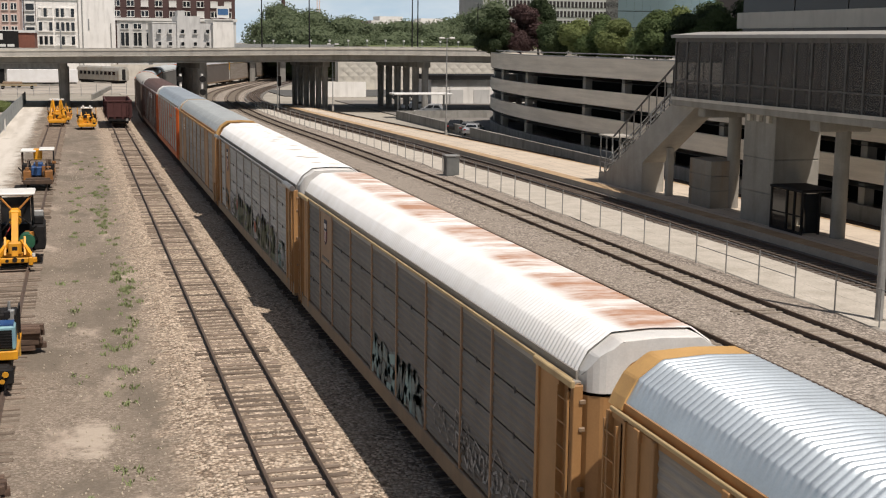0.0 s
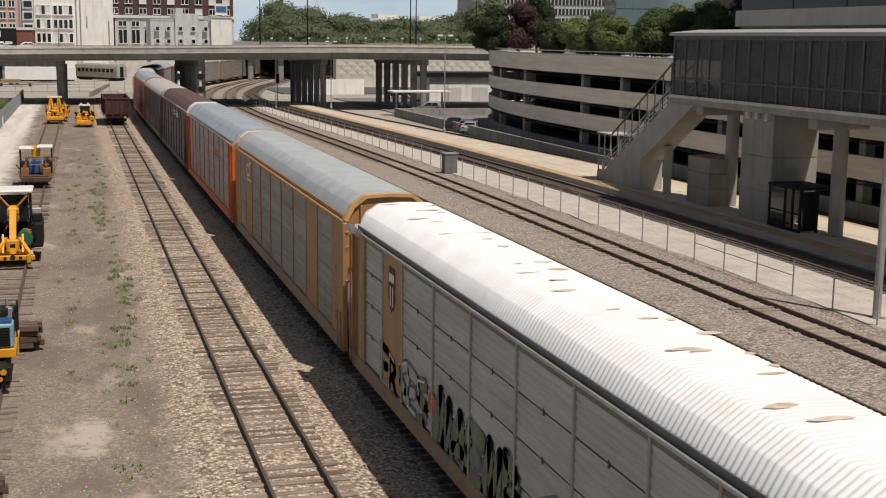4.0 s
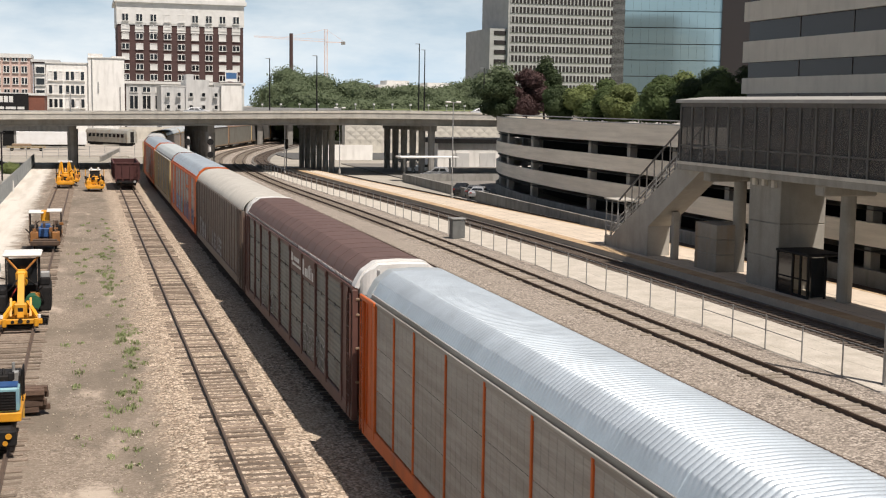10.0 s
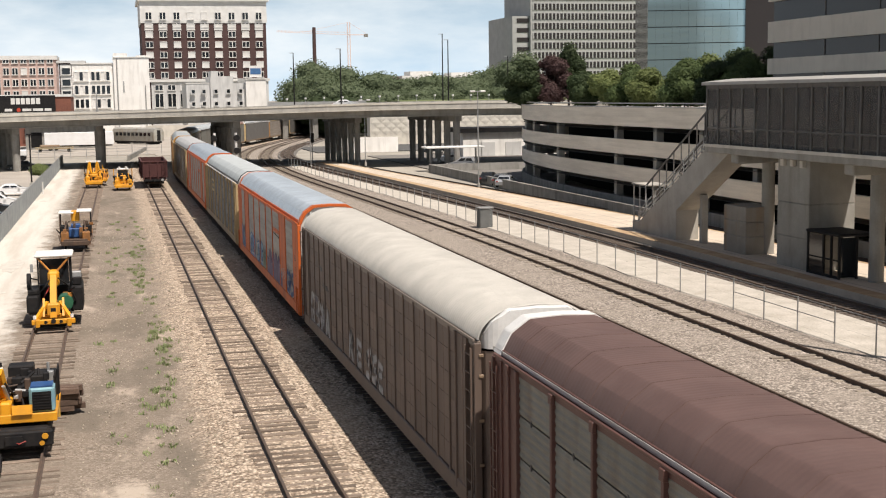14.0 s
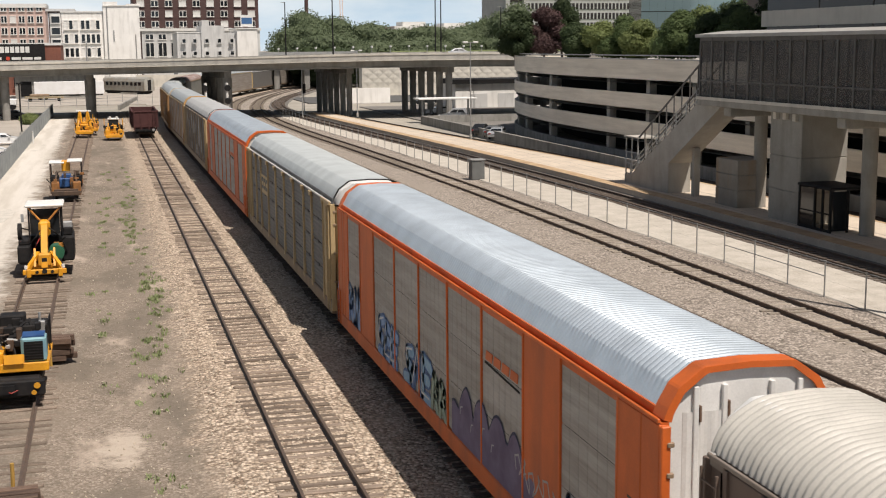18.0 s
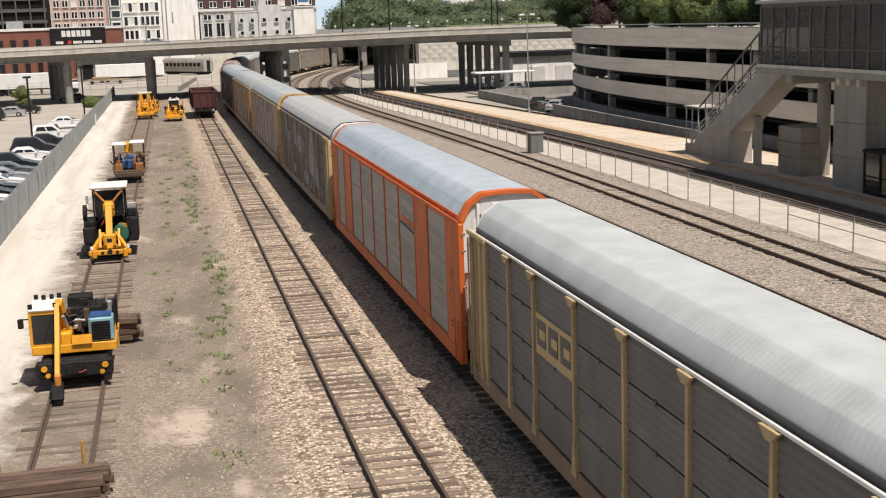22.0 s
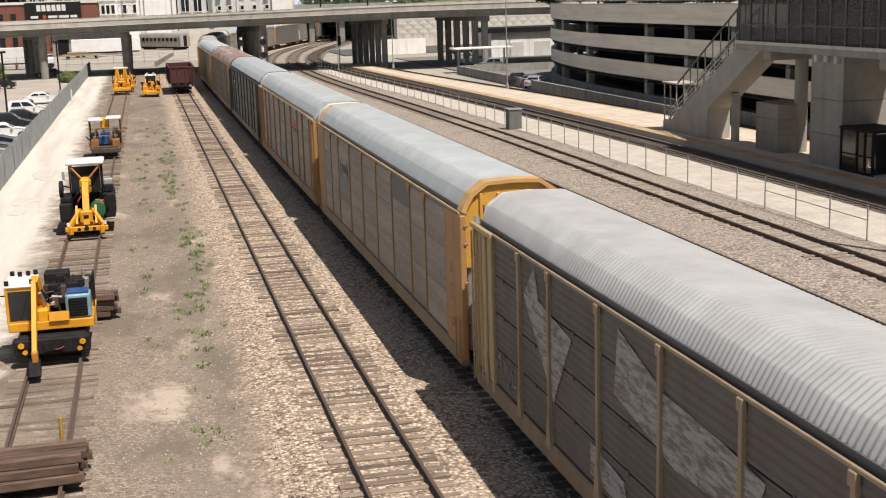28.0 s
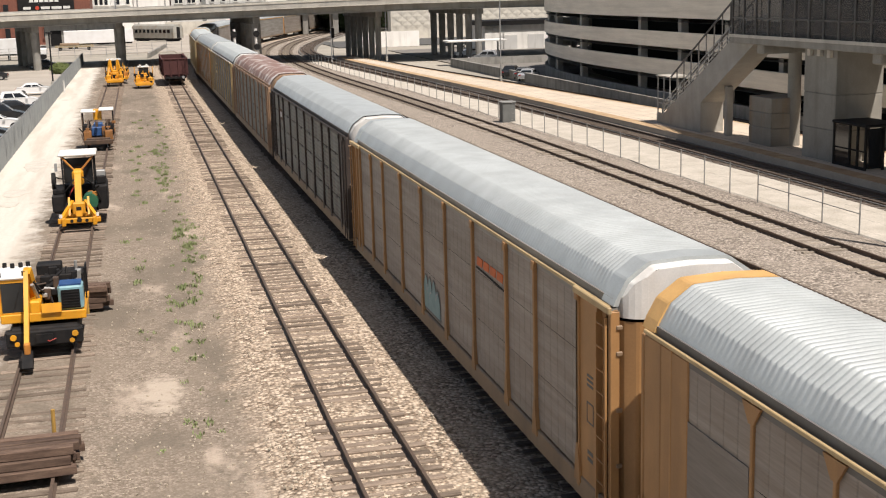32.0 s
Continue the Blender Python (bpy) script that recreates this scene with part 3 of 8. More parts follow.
part("deck_slab", along([(-HW, -1.0), (-HW, -0.8), (HW, -0.8), (HW, -1.0)]), CONC, over)
for s in (-1, 1):
    part("barrier", along([(s * HW, -0.98), (s * (HW + 0.12), -0.98), (s * (HW + 0.12), -0.02), (s * (HW - 0.1), 0.0), (s * (HW - 0.2), -0.4), (s * (HW - 0.35), -0.79), (s * HW, -0.79)][::s]), CONC, over, "weathered concrete parapet")
    part("coping", along([(s * (HW + 0.12), -0.3), (s * (HW + 0.2), -0.27), (s * (HW + 0.2), 0.02), (s * (HW - 0.14), 0.02), (s * (HW - 0.14), -0.02), (s * (HW + 0.12), -0.02)][::s]), CONCL, over)
    part("drip_edge", along([(s * HW, -1.12), (s * (HW + 0.2), -1.12), (s * (HW + 0.2), -0.99), (s * HW, -0.99)][::s]), CONCL, over)
# girders in darker concrete, which paints the shade below the slab's overhang
for i in range(9):
    u = -HW + 1.1 + i * (2 * HW - 2.2) / 8
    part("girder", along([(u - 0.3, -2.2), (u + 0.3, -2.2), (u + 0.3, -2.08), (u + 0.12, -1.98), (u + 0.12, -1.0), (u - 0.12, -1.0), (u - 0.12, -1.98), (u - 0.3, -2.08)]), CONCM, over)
part("carriageway", Build().sweep([(-HW + 0.4, -0.795 + tilt(-HW)), (HW - 0.4, -0.795 + tilt(HW))], deck), ASPH, over)


def bent(x, yc, z, n, w, r, ang, mat_c):
    """A row of tapered columns under a cap beam."""
    m = pose(x, yc, 0, 0, 0, ang)
    part("cap_beam", Build().box(-0.55, 0.55, -w / 2 - 0.9, w / 2 + 0.9, z - 0.9, z + 0.3, bevel=0.05, turn=m), mat_c, over)
    for i in range(n):
        u = -w / 2 + w * i / max(1, n - 1) if n > 1 else 0
        part("column", Build().tube(m @ Vector((0, u, GZ - 0.3)), m @ Vector((0, u, z - 0.9)), r if i else max(r, 0.46), 10, (r if i else max(r, 0.46)) * 1.12), mat_c, over, smooth=False)


dz = lambda x: float(np.interp(x, cc[:, 0], cc[:, 2])) - 2.2
# columns and caps in dark concrete to paint the deck's shade on them
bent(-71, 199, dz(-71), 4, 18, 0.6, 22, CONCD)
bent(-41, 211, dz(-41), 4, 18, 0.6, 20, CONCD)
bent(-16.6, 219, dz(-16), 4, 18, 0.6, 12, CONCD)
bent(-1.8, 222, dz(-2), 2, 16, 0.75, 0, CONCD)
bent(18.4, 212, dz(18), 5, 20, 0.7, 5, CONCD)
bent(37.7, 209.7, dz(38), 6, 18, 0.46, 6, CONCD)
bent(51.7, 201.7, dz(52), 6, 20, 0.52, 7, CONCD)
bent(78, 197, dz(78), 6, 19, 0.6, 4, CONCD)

# ---- parking garage with a rounded end ----
gar = tagged(thing("parking_garage", "four-level concrete parking garage with a rounded end and dark open decks", "garage"), kind="structure")
GX, GR, GY, GB = 47.0, 14.0, 118.0, 50.0


def facade(off):
    pts = [(GX + off, y) for y in np.arange(-20, GY - 1, 6.0)] + [(GX + off, GY)]
    for i in range(1, 33):
        a = math.pi - i * math.pi / 32 * 0.9
        pts.append((GX + GR + (GR - off) * math.cos(a), GY + (GB - off) * math.sin(a)))
    return pts


def band(z0, z1, mat_b, name="spandrel", off=0.0, thick=0.35, y_min=None, label=""):
    o, i = facade(off), facade(off + thick)
    if y_min is not None:
        o, i = [p for p in o if p[1] >= y_min], [p for p in i if p[1] >= y_min]
    n = len(o)
    vs = [(x, y, z0) for x, y in o] + [(x, y, z1) for x, y in o] + [(x, y, z1) for x, y in i] + [(x, y, z0) for x, y in i]
    fs = []
    for a in range(4):
        c = (a + 1) % 4
        for k in range(n - 1):
            fs.append((a * n + k, a * n + k + 1, c * n + k + 1, c * n + k))
    return part(name, Build().add(vs, fs), mat_b, gar, label)


band(-0.6, 0.95, CONCD, "base_wall", label="grey stained base wall")
SPAN = mat("garage_concrete", (0.74, 0.69, 0.60), (0.60, 0.56, 0.485), 0.9, scale=0.5, stretch=(0.25, 0.25, 5.0), fine=0.08, fscale=14, streak=(0.42, 0.39, 0.33), streak_amt=0.2, spec=0.2)
band(2.45, 3.9, SPAN)
band(5.0, 6.4, SPAN)
band(7.65, 9.4, SPAN)
band(9.4, 9.5, GALV, "coping", -0.05, 0.45)
band(9.75, 9.85, GALV, "roof_rail", 0.1, 0.06)
for z in (2.3, 4.9, 7.5):
    pts = facade(0.2)
    c = [(x, y, z) for x, y in pts] + [(95, 130, z), (95, -20, z)]
    n = len(c)
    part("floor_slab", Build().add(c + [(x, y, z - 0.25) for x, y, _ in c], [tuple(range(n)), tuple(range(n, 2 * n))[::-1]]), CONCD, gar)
c = [(x, y, 9.0) for x, y in facade(0.3)] + [(95, 130, 9.0), (95, -20, 9.0)]
part("roof_deck", Build().add(c, [tuple(range(len(c)))]), CONC, gar)
for y in np.arange(4, 122, 9.2):
    part("column", Build().box(GX + 0.7, GX + 1.4, y - 0.35, y + 0.35, -0.4, 9.0), CONC, gar)
for i in (3, 6, 9, 12, 15):
    a = math.pi - i * math.pi / 32
    px, py = GX + GR + (GR - 1) * math.cos(a), GY + (GB - 1) * math.sin(a)
    part("column", Build().box(px - 0.35, px + 0.35, py - 0.35, py + 0.35, -0.4, 9.0), CONC, gar)
# added near-black walls paint the shade inside the open garage decks
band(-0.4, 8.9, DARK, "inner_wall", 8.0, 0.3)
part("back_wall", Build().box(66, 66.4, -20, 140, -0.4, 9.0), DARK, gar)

# ---- elevated walkway with stairs and lift tower ----
wk = tagged(thing("elevated_walkway", "dark glazed elevated pedestrian walkway on concrete columns", "walkway"), kind="structure")
WX0, WX1, WY0, WY1 = 38.5, 42.3, -6.0, 76.6
TINT = mat("bronze_mesh_screen", (0.088, 0.078, 0.068), (0.066, 0.059, 0.052), 0.55, scale=0.6, spec=0.3, fine=0.1, fscale=40)


def see_through(m, share):
    """Perforated sheet: part of the light passes straight on."""
    n, l = m.node_tree.nodes, m.node_tree.links
    tr, mx = n.new("ShaderNodeBsdfTransparent"), n.new("ShaderNodeMixShader")
    mx.inputs[0].default_value = share
    l.new(n["Principled BSDF"].outputs[0], mx.inputs[1])
    l.new(tr.outputs[0], mx.inputs[2])
    l.new(mx.outputs[0], n["Material Output"].inputs[0])


see_through(TINT, 0.42)
FRAME = mat("grey_steel_frame", (0.125, 0.117, 0.107), (0.095, 0.089, 0.082), 0.6, scale=2, metal=0.3)
part("floor_beam", Build().box(WX0 - 0.15, WX1 + 0.15, WY0, WY1 + 0.1, 6.75, 7.3, bevel=0.05), CONCM, wk)
part("floor_edge", Build().box(WX0 - 0.22, WX0 - 0.15, WY0, WY1 + 0.1, 7.15, 7.34), CONCL, wk)
part("roof", Build().prism([(WX0 - 0.3, 11.2), (WX0 - 0.3, 11.4), (40.4, 11.62), (WX1 + 0.3, 11.4), (WX1 + 0.3, 11.2)], "y", WY0, WY1 + 0.3), mat("pale_metal_roof", (0.36, 0.35, 0.325), (0.3, 0.29, 0.27), 0.6, scale=1), wk)
y = WY1
pane_w = 1.62
while y > WY0 + 2:
    for xx, nm in ((WX0, "pane"), (WX1, "pane")):
        part(nm, Build().box(xx - 0.02, xx + 0.02, y - pane_w + 0.06, y - 0.06, 7.3, 11.0), TINT, wk)
        part("mullion", Build().box(xx - 0.07, xx + 0.05, y - 0.07, y + 0.07, 7.3, 11.2), FRAME, wk)
    y -= pane_w
for xx in (WX0, WX1):
    part("transom", Build().box(xx - 0.05, xx + 0.05, WY0, WY1, 10.95, 11.2), FRAME, wk)
    part("handrail", Build().box(xx - 0.06, xx + 0.04, WY0, WY1, 8.35, 8.43), FRAME, wk)
# pale sheets paint the brightness of openings seen through the screens
for yy, w in ((74.6, 1.5), (72.6, 1.2), (57.0, 2.4), (53.6, 2.2), (42, 2.4)):
    part("bright_opening", Build().box(WX1 + 0.03, WX1 + 0.06, yy - w, yy, 8.4, 10.2), CONCL, wk, "pale panel that paints a bright opening")
part("end_pane", Build().box(WX0 + 0.1, WX1 - 0.1, WY1 - 0.04, WY1, 9.6, 11.0), TINT, wk)
for cx, cy in ((41.2, 73.2), (40.6, 60.2), (40.6, 46.0), (40.6, 31.0)):
    part("column", Build().tube((cx, cy, 0.1), (cx, cy, 6.2), 0.42, 18), CONCM, wk, smooth=False)
    part("column_cap", Build().box(WX0 + 0.2, WX1 - 0.2, cy - 0.45, cy + 0.45, 6.15, 6.78, bevel=0.08), CONCM, wk)
lift = tagged(thing("lift_tower", "stained concrete lift tower under the walkway", "lift tower"), kind="structure")
for i, (z0, z1) in enumerate(((0.15, 2.04), (2.08, 4.1), (4.14, 6.75))):
    part("panel", Build().box(39.25, 42.3, 65.0, 68.6, z0, z1, bevel=0.03), CONCM, lift)
part("joint", Build().box(39.3, 42.25, 65.05, 68.55, 0.1, 6.7), CONCD, lift)
for i, z in enumerate((6.25, 6.3, 6.28)):
    part("junction_box", Build().box(39.0, 39.25, 65.4 + 1.1 * i, 65.75 + 1.1 * i, z, z + 0.45, bevel=0.03), CONCL, lift)
room = tagged(thing("plant_room", "low rust-stained concrete block house under the walkway", "block house"), kind="structure")
RUSTC = mat("rust_stained_concrete", (0.31, 0.285, 0.245), (0.25, 0.225, 0.19), 0.9, scale=0.7, fine=0.08, fscale=14, streak=(0.30, 0.16, 0.06), streak_amt=0.6, spec=0.2)
for z0, z1 in ((0.15, 1.32), (1.36, 2.3), (2.34, 3.3)):
    part("panel", Build().box(39.5, 41.6, 73.0, 76.0, z0, z1, bevel=0.03), RUSTC, room)
part("joint", Build().box(39.55, 41.55, 73.05, 75.95, 0.1, 3.2), CONCD, room)
kiosk = thing("lift_lobby", "dark steel-framed glass lift lobby on the platform", "lift lobby")
part("roof", Build().box(39.0, 41.4, 61.4, 64.9, 2.6, 2.76, bevel=0.04), BLACK, kiosk)
for cx, cy in ((39.1, 61.5), (39.1, 62.3), (39.1, 63.1), (39.1, 64.75), (41.3, 61.5), (41.3, 64.75), (40.2, 61.5)):
    part("post", Build().box(cx - 0.06, cx + 0.06, cy - 0.06, cy + 0.06, 0.2, 2.6), BLACK, kiosk)
for cy in (61.5, 63.1):
    part("rail", Build().box(39.07, 39.13, cy, cy + 1.6, 1.2, 1.28), BLACK, kiosk)
    part("kick_rail", Build().box(39.07, 39.13, cy, cy + 1.6, 0.2, 0.36), BLACK, kiosk)
    pn = part("pane", Build().box(39.09, 39.11, cy + 0.07, cy + 1.52, 0.36, 2.55), GLASS, kiosk) if cy == 63.1 else None
part("pane", Build().box(39.2, 40.1, 61.49, 61.51, 0.3, 2.55), GLASS, kiosk)

CONCS = mat("stair_concrete", (0.42, 0.395, 0.35), (0.35, 0.33, 0.29), 0.9, scale=0.7, fine=0.06, fscale=14, streak=(0.27, 0.25, 0.22), streak_amt=0.4, spec=0.2)
# stairs: solid foot, sloping flight, railings
stair = tagged(thing("platform_stair", "concrete stair with steel railings rising from the platform to the walkway", "stairs"), kind="structure")
SX0, SX1 = 38.95, 40.7
rise0, rise1 = (88.6, 0.2), (76.7, 7.25)
sl = (rise1[1] - rise0[1]) / (rise0[0] - rise1[0])
nst = 40
ring = [(rise0[0] + 1.2, 0.15), (rise0[0] + 1.2, 0.25)]
for i in range(nst):
    y0 = rise0[0] - (rise0[0] - rise1[0]) * i / nst
    y1 = rise0[0] - (rise0[0] - rise1[0]) * (i + 1) / nst
    z1 = rise0[1] + (rise1[1] - rise0[1]) * (i + 1) / nst
    part("tread", Build().box(SX0 + 0.15, SX1 - 0.15, y1 - 0.02, y0, z1 - 0.16, z1), CONC, stair)
for x0 in (SX0, SX1 - 0.16):
    part("stringer", Build().prism([(rise0[0] + 0.5, 0.2), (rise0[0] + 0.5, 0.75), (rise1[0] - 0.2, 7.55), (rise1[0] - 0.6, 7.55), (73.0, 7.3), (73.0, 6.7), (74.5, 6.7), (82.2, 2.35), (82.2, 0.2)], "x", x0, x0 + 0.16), CONCS, stair)
part("soffit", Build().prism([(82.2, 0.2), (82.2, 2.35), (74.5, 6.7), (74.5, 6.85), (82.4, 2.55), (88.0, 0.3), (88.0, 0.2)], "x", SX0 + 0.16, SX1 - 0.16), CONCS, stair)
part("foot_wall", Build().box(SX0 + 0.02, SX1 - 0.02, 82.3, 90.0, 0.15, 0.9), CONCS, stair)
part("pier", Build().box(39.75, 40.2, 79.7, 80.1, 0.2, 3.6), CONCS, stair)
for x0 in (SX0 + 0.05, SX1 - 0.1):
    for o, nm in ((1.0, "handrail"), (0.62, "rail"), (0.3, "rail")):
        part(nm, Build().beam((x0, rise0[0] + 0.4, 0.7 + o), (x0, rise1[0] - 0.2, 7.5 + o), 0.06, 0.06), GALV, stair)
    for i in range(9):
        y = rise0[0] + 0.4 - (rise0[0] - rise1[0] + 0.6) * i / 8
        z = 0.7 + 6.8 * i / 8
        part("baluster", Build().box(x0 - 0.03, x0 + 0.03, y - 0.03, y + 0.03, z - 0.2, z + 1.0), GALV, stair)
    part("upper_rail", Build().beam((x0, 87.6, 3.75), (x0, 76.7, 10.0), 0.07, 0.12), FRAME, stair)
    for i in range(10):
        f = i / 9
        y = 87.6 - 10.9 * f
        part("screen_post", Build().box(x0 - 0.035, x0 + 0.035, y - 0.035, y + 0.035, 1.1 + 6.35 * f, 3.75 + 6.25 * f), FRAME, stair)
    part("handrail_return", Build().box(x0 - 0.03, x0 + 0.03, 74.0, 76.6, 8.4, 8.46), GALV, stair)
for x0 in (SX0, SX1 - 0.1):
    for y in (87.6, 88.7, 89.8):
        part("cage_post", Build().box(x0, x0 + 0.08, y - 0.04, y + 0.04, 0.2, 3.8), GALV, stair)
    for z in (0.95, 1.7, 2.6):
        part("cage_rail", Build().box(x0 + 0.01, x0 + 0.07, 87.6, 89.8, z, z + 0.06), GALV, stair)
part("cage_roof", Build().box(SX0 - 0.1, SX1 + 0.1, 87.3, 90.0, 3.75, 3.85), CONCS, stair)
# ---- the passing train of car carriers ----
CARL, PITCH, SHIFT = 28.04, 29.4, -0.28
# upright posts along a car, from its middle
POSTS = (-12.5, -9.7, -7.5, -4.5, -1.5, 1.5, 4.5, 7.5, 9.7, 12.5)
ROOF_H = [(-1.44, 5.0), (-1.40, 5.13), (-1.23, 5.43), (-1.195, 5.468), (-0.89, 5.685), (-0.825, 5.732), (-0.765, 5.755)]
ROOF_P = ROOF_H + [(0.0, 5.79)] + [(-x, z) for x, z in ROOF_H[::-1]]


def paint(name, c, rough=0.55, streak=None, amt=0.5, metal=0.0, rand=0.04, fine=0.06, scale=0.9):
    return mat(name, c, tuple(v * 0.82 for v in c), rough, metal, scale=scale, fine=fine, fscale=25, rand=rand, streak=streak or tuple(v * 0.5 for v in c), streak_amt=amt)


TAN = paint("tan_yellow_paint", (0.39, 0.212, 0.085), streak=(0.17, 0.10, 0.05))
CREAMT = paint("faded_tan_paint", (0.47, 0.35, 0.185), streak=(0.2, 0.13, 0.07))
ORANGE = paint("orange_paint", (0.60, 0.125, 0.02), streak=(0.2, 0.06, 0.025))
BROWN = paint("oxide_brown_paint", (0.125, 0.06, 0.048), streak=(0.07, 0.035, 0.028))
BEIGE = paint("weathered_brown_paint", (0.150, 0.108, 0.085), streak=(0.10, 0.075, 0.06), rand=0.16)
BEIGEL = paint("dusty_brown_trim", (0.24, 0.20, 0.165), streak=(0.16, 0.13, 0.105))
DKGREY = paint("dark_grey_paint", (0.10, 0.10, 0.10), streak=(0.05, 0.05, 0.05))
def sheet(name, c, worn, rand):
    """Galvanized sheet with long level scuffs."""
    return mat(name, c, worn, 0.55, 0.1, scale=1.1, mix=(0.38, 0.62), stretch=(1, 0.16, 3.2), fine=0.12, fscale=9, rand=rand, streak=tuple(v * 0.8 for v in worn), streak_amt=0.35)


P_GREY = sheet("galvanized_panel", (0.29, 0.275, 0.25), (0.20, 0.182, 0.158), 0.1)
P_LIGHT = sheet("light_galvanized_panel", (0.36, 0.345, 0.315), (0.265, 0.245, 0.215), 0.06)
P_PALE = sheet("pale_grey_panel", (0.44, 0.435, 0.415), (0.36, 0.35, 0.325), 0.04)
P_DARK = paint("dull_dark_panel", (0.155, 0.148, 0.138), 0.6, streak=(0.11, 0.09, 0.075), rand=0.08)
P_BRN = paint("dirty_green_grey_panel", (0.205, 0.20, 0.172), 0.6, streak=(0.115, 0.082, 0.06), amt=0.75, rand=0.08)
P_MUD = paint("dark_brown_panel", (0.135, 0.115, 0.10), 0.7, streak=(0.09, 0.07, 0.06), rand=0.06)
WHITEP = paint("white_paint", (0.74, 0.73, 0.70), streak=(0.42, 0.36, 0.30), amt=0.35)
YCAP = paint("bright_tan_cap", (0.60, 0.36, 0.135), streak=(0.34, 0.2, 0.08))
R_SILV = paint("silver_corrugated_roof", (0.585, 0.655, 0.705), 0.33, streak=(0.53, 0.59, 0.63), metal=0.48, amt=0.4, rand=0.05)
R_GREY = paint("grey_steel_roof", (0.46, 0.49, 0.49), 0.38, streak=(0.40, 0.415, 0.41), metal=0.2, amt=0.4)
R_PALE = paint("pale_grey_roof", (0.41, 0.415, 0.41), 0.6, streak=(0.34, 0.335, 0.32), amt=0.4)
R_CHALK = paint("chalky_white_roof", (0.47, 0.50, 0.495), 0.55, streak=(0.42, 0.435, 0.43), amt=0.4)
R_CREAM = paint("cream_roof", (0.49, 0.468, 0.42), 0.36, streak=(0.41, 0.388, 0.345), amt=0.4)
R_BROWN = paint("brown_roof", (0.118, 0.072, 0.062), 0.65, streak=(0.14, 0.095, 0.083), amt=0.3)
DKBRN = paint("dark_brown_frame", (0.055, 0.042, 0.036), streak=(0.035, 0.027, 0.023))
R_FLECK = mat("rust_brown_roof_with_white", (0.21, 0.135, 0.115), (0.46, 0.43, 0.41), 0.65, scale=1.1, mix=(0.5, 0.62), streak=(0.18, 0.11, 0.09), streak_amt=0.4)
R_RUST = mat("white_roof_with_rust", (0.86, 0.86, 0.85), (0.79, 0.78, 0.75), 0.6, scale=0.8, streak=(0.66, 0.63, 0.59), streak_amt=0.25, rand=0.03)


def rusty(base):
    """Rust that bleeds across the flat top in bands."""
    n, l = base.node_tree.nodes, base.node_tree.links
    b = n["Principled BSDF"]
    old = b.inputs["Base Color"].links[0].from_socket
    t = n.new("ShaderNodeTexCoord")
    mp = n.new("ShaderNodeMapping")
    mp.inputs["Scale"].default_value = (0.25, 1.0, 0.2)
    l.new(t.outputs["Object"], mp.inputs["Vector"])
    k = n.new("ShaderNodeTexNoise")
    k.inputs["Scale"].default_value, k.inputs["Detail"].default_value, k.inputs["Roughness"].default_value = 1.1, 7.0, 0.7
    l.new(mp.outputs["Vector"], k.inputs["Vector"])
    sx = n.new("ShaderNodeSeparateXYZ")
    l.new(t.outputs["Object"], sx.inputs[0])
    r1 = n.new("ShaderNodeMapRange")
    r1.inputs[1].default_value, r1.inputs[2].default_value = -0.6, -0.25
    r1.clamp = True
    l.new(sx.outputs["X"], r1.inputs[0])
    r2 = n.new("ShaderNodeMapRange")
    r2.inputs[1].default_value, r2.inputs[2].default_value = 0.36, 0.60
    l.new(k.outputs["Fac"], r2.inputs[0])
    mu = n.new("ShaderNodeMath")
    mu.operation = "MULTIPLY"
    l.new(r1.outputs[0], mu.inputs[0])
    l.new(r2.outputs[0], mu.inputs[1])
    x = n.new("ShaderNodeMix")
    x.data_type = "RGBA"
    x.inputs[7].default_value = (0.40, 0.22, 0.135, 1)
    l.new(mu.outputs[0], x.inputs[0])
    l.new(old, x.inputs[6])
    l.new(x.outputs[2], b.inputs["Base Color"])


R_WHITE = R_RUST.copy()
R_WHITE.name = "white_roof"
rusty(R_RUST)
GRAF = {"teal": mat("teal_spray", (0.21, 0.30, 0.29), (0.26, 0.36, 0.35), scale=2.5), "white": mat("white_spray", (0.62, 0.62, 0.6)), "blue": mat("blue_spray", (0.12, 0.22, 0.42), (0.3, 0.42, 0.6)),
        "dark": mat("dark_spray", (0.10, 0.09, 0.10), (0.2, 0.19, 0.2)), "rust": mat("rust_bloom", (0.46, 0.35, 0.25), (0.66, 0.60, 0.52), 0.8, scale=3), "plum": mat("plum_spray", (0.10, 0.075, 0.13), (0.16, 0.13, 0.2)), "green": mat("green_spray", (0.13, 0.15, 0.085), (0.2, 0.22, 0.15)), "navy": mat("navy_paint", (0.03, 0.035, 0.07)), "red": mat("red_paint", (0.36, 0.05, 0.04)), "pale": mat("pale_spray", (0.42, 0.41, 0.4)), "worn": mat("worn_pale_spray", (0.33, 0.32, 0.31), (0.15, 0.135, 0.12), scale=2.2, stretch=(1, 1, 5), mix=(0.42, 0.6), fine=0.2, fscale=14),
        "tealw": mat("worn_teal_spray", (0.20, 0.25, 0.24), (0.15, 0.15, 0.14), scale=3), "olive": mat("olive_spray", (0.19, 0.19, 0.11), (0.13, 0.135, 0.08)), "coral": mat("coral_spray", (0.42, 0.13, 0.07)), "steel": mat("dusk_blue_spray", (0.07, 0.12, 0.24), (0.1, 0.17, 0.3)), "sky": mat("sky_blue_spray", (0.26, 0.40, 0.50), (0.16, 0.28, 0.42)), "mint": mat("mint_spray", (0.32, 0.38, 0.29), (0.22, 0.28, 0.22))}

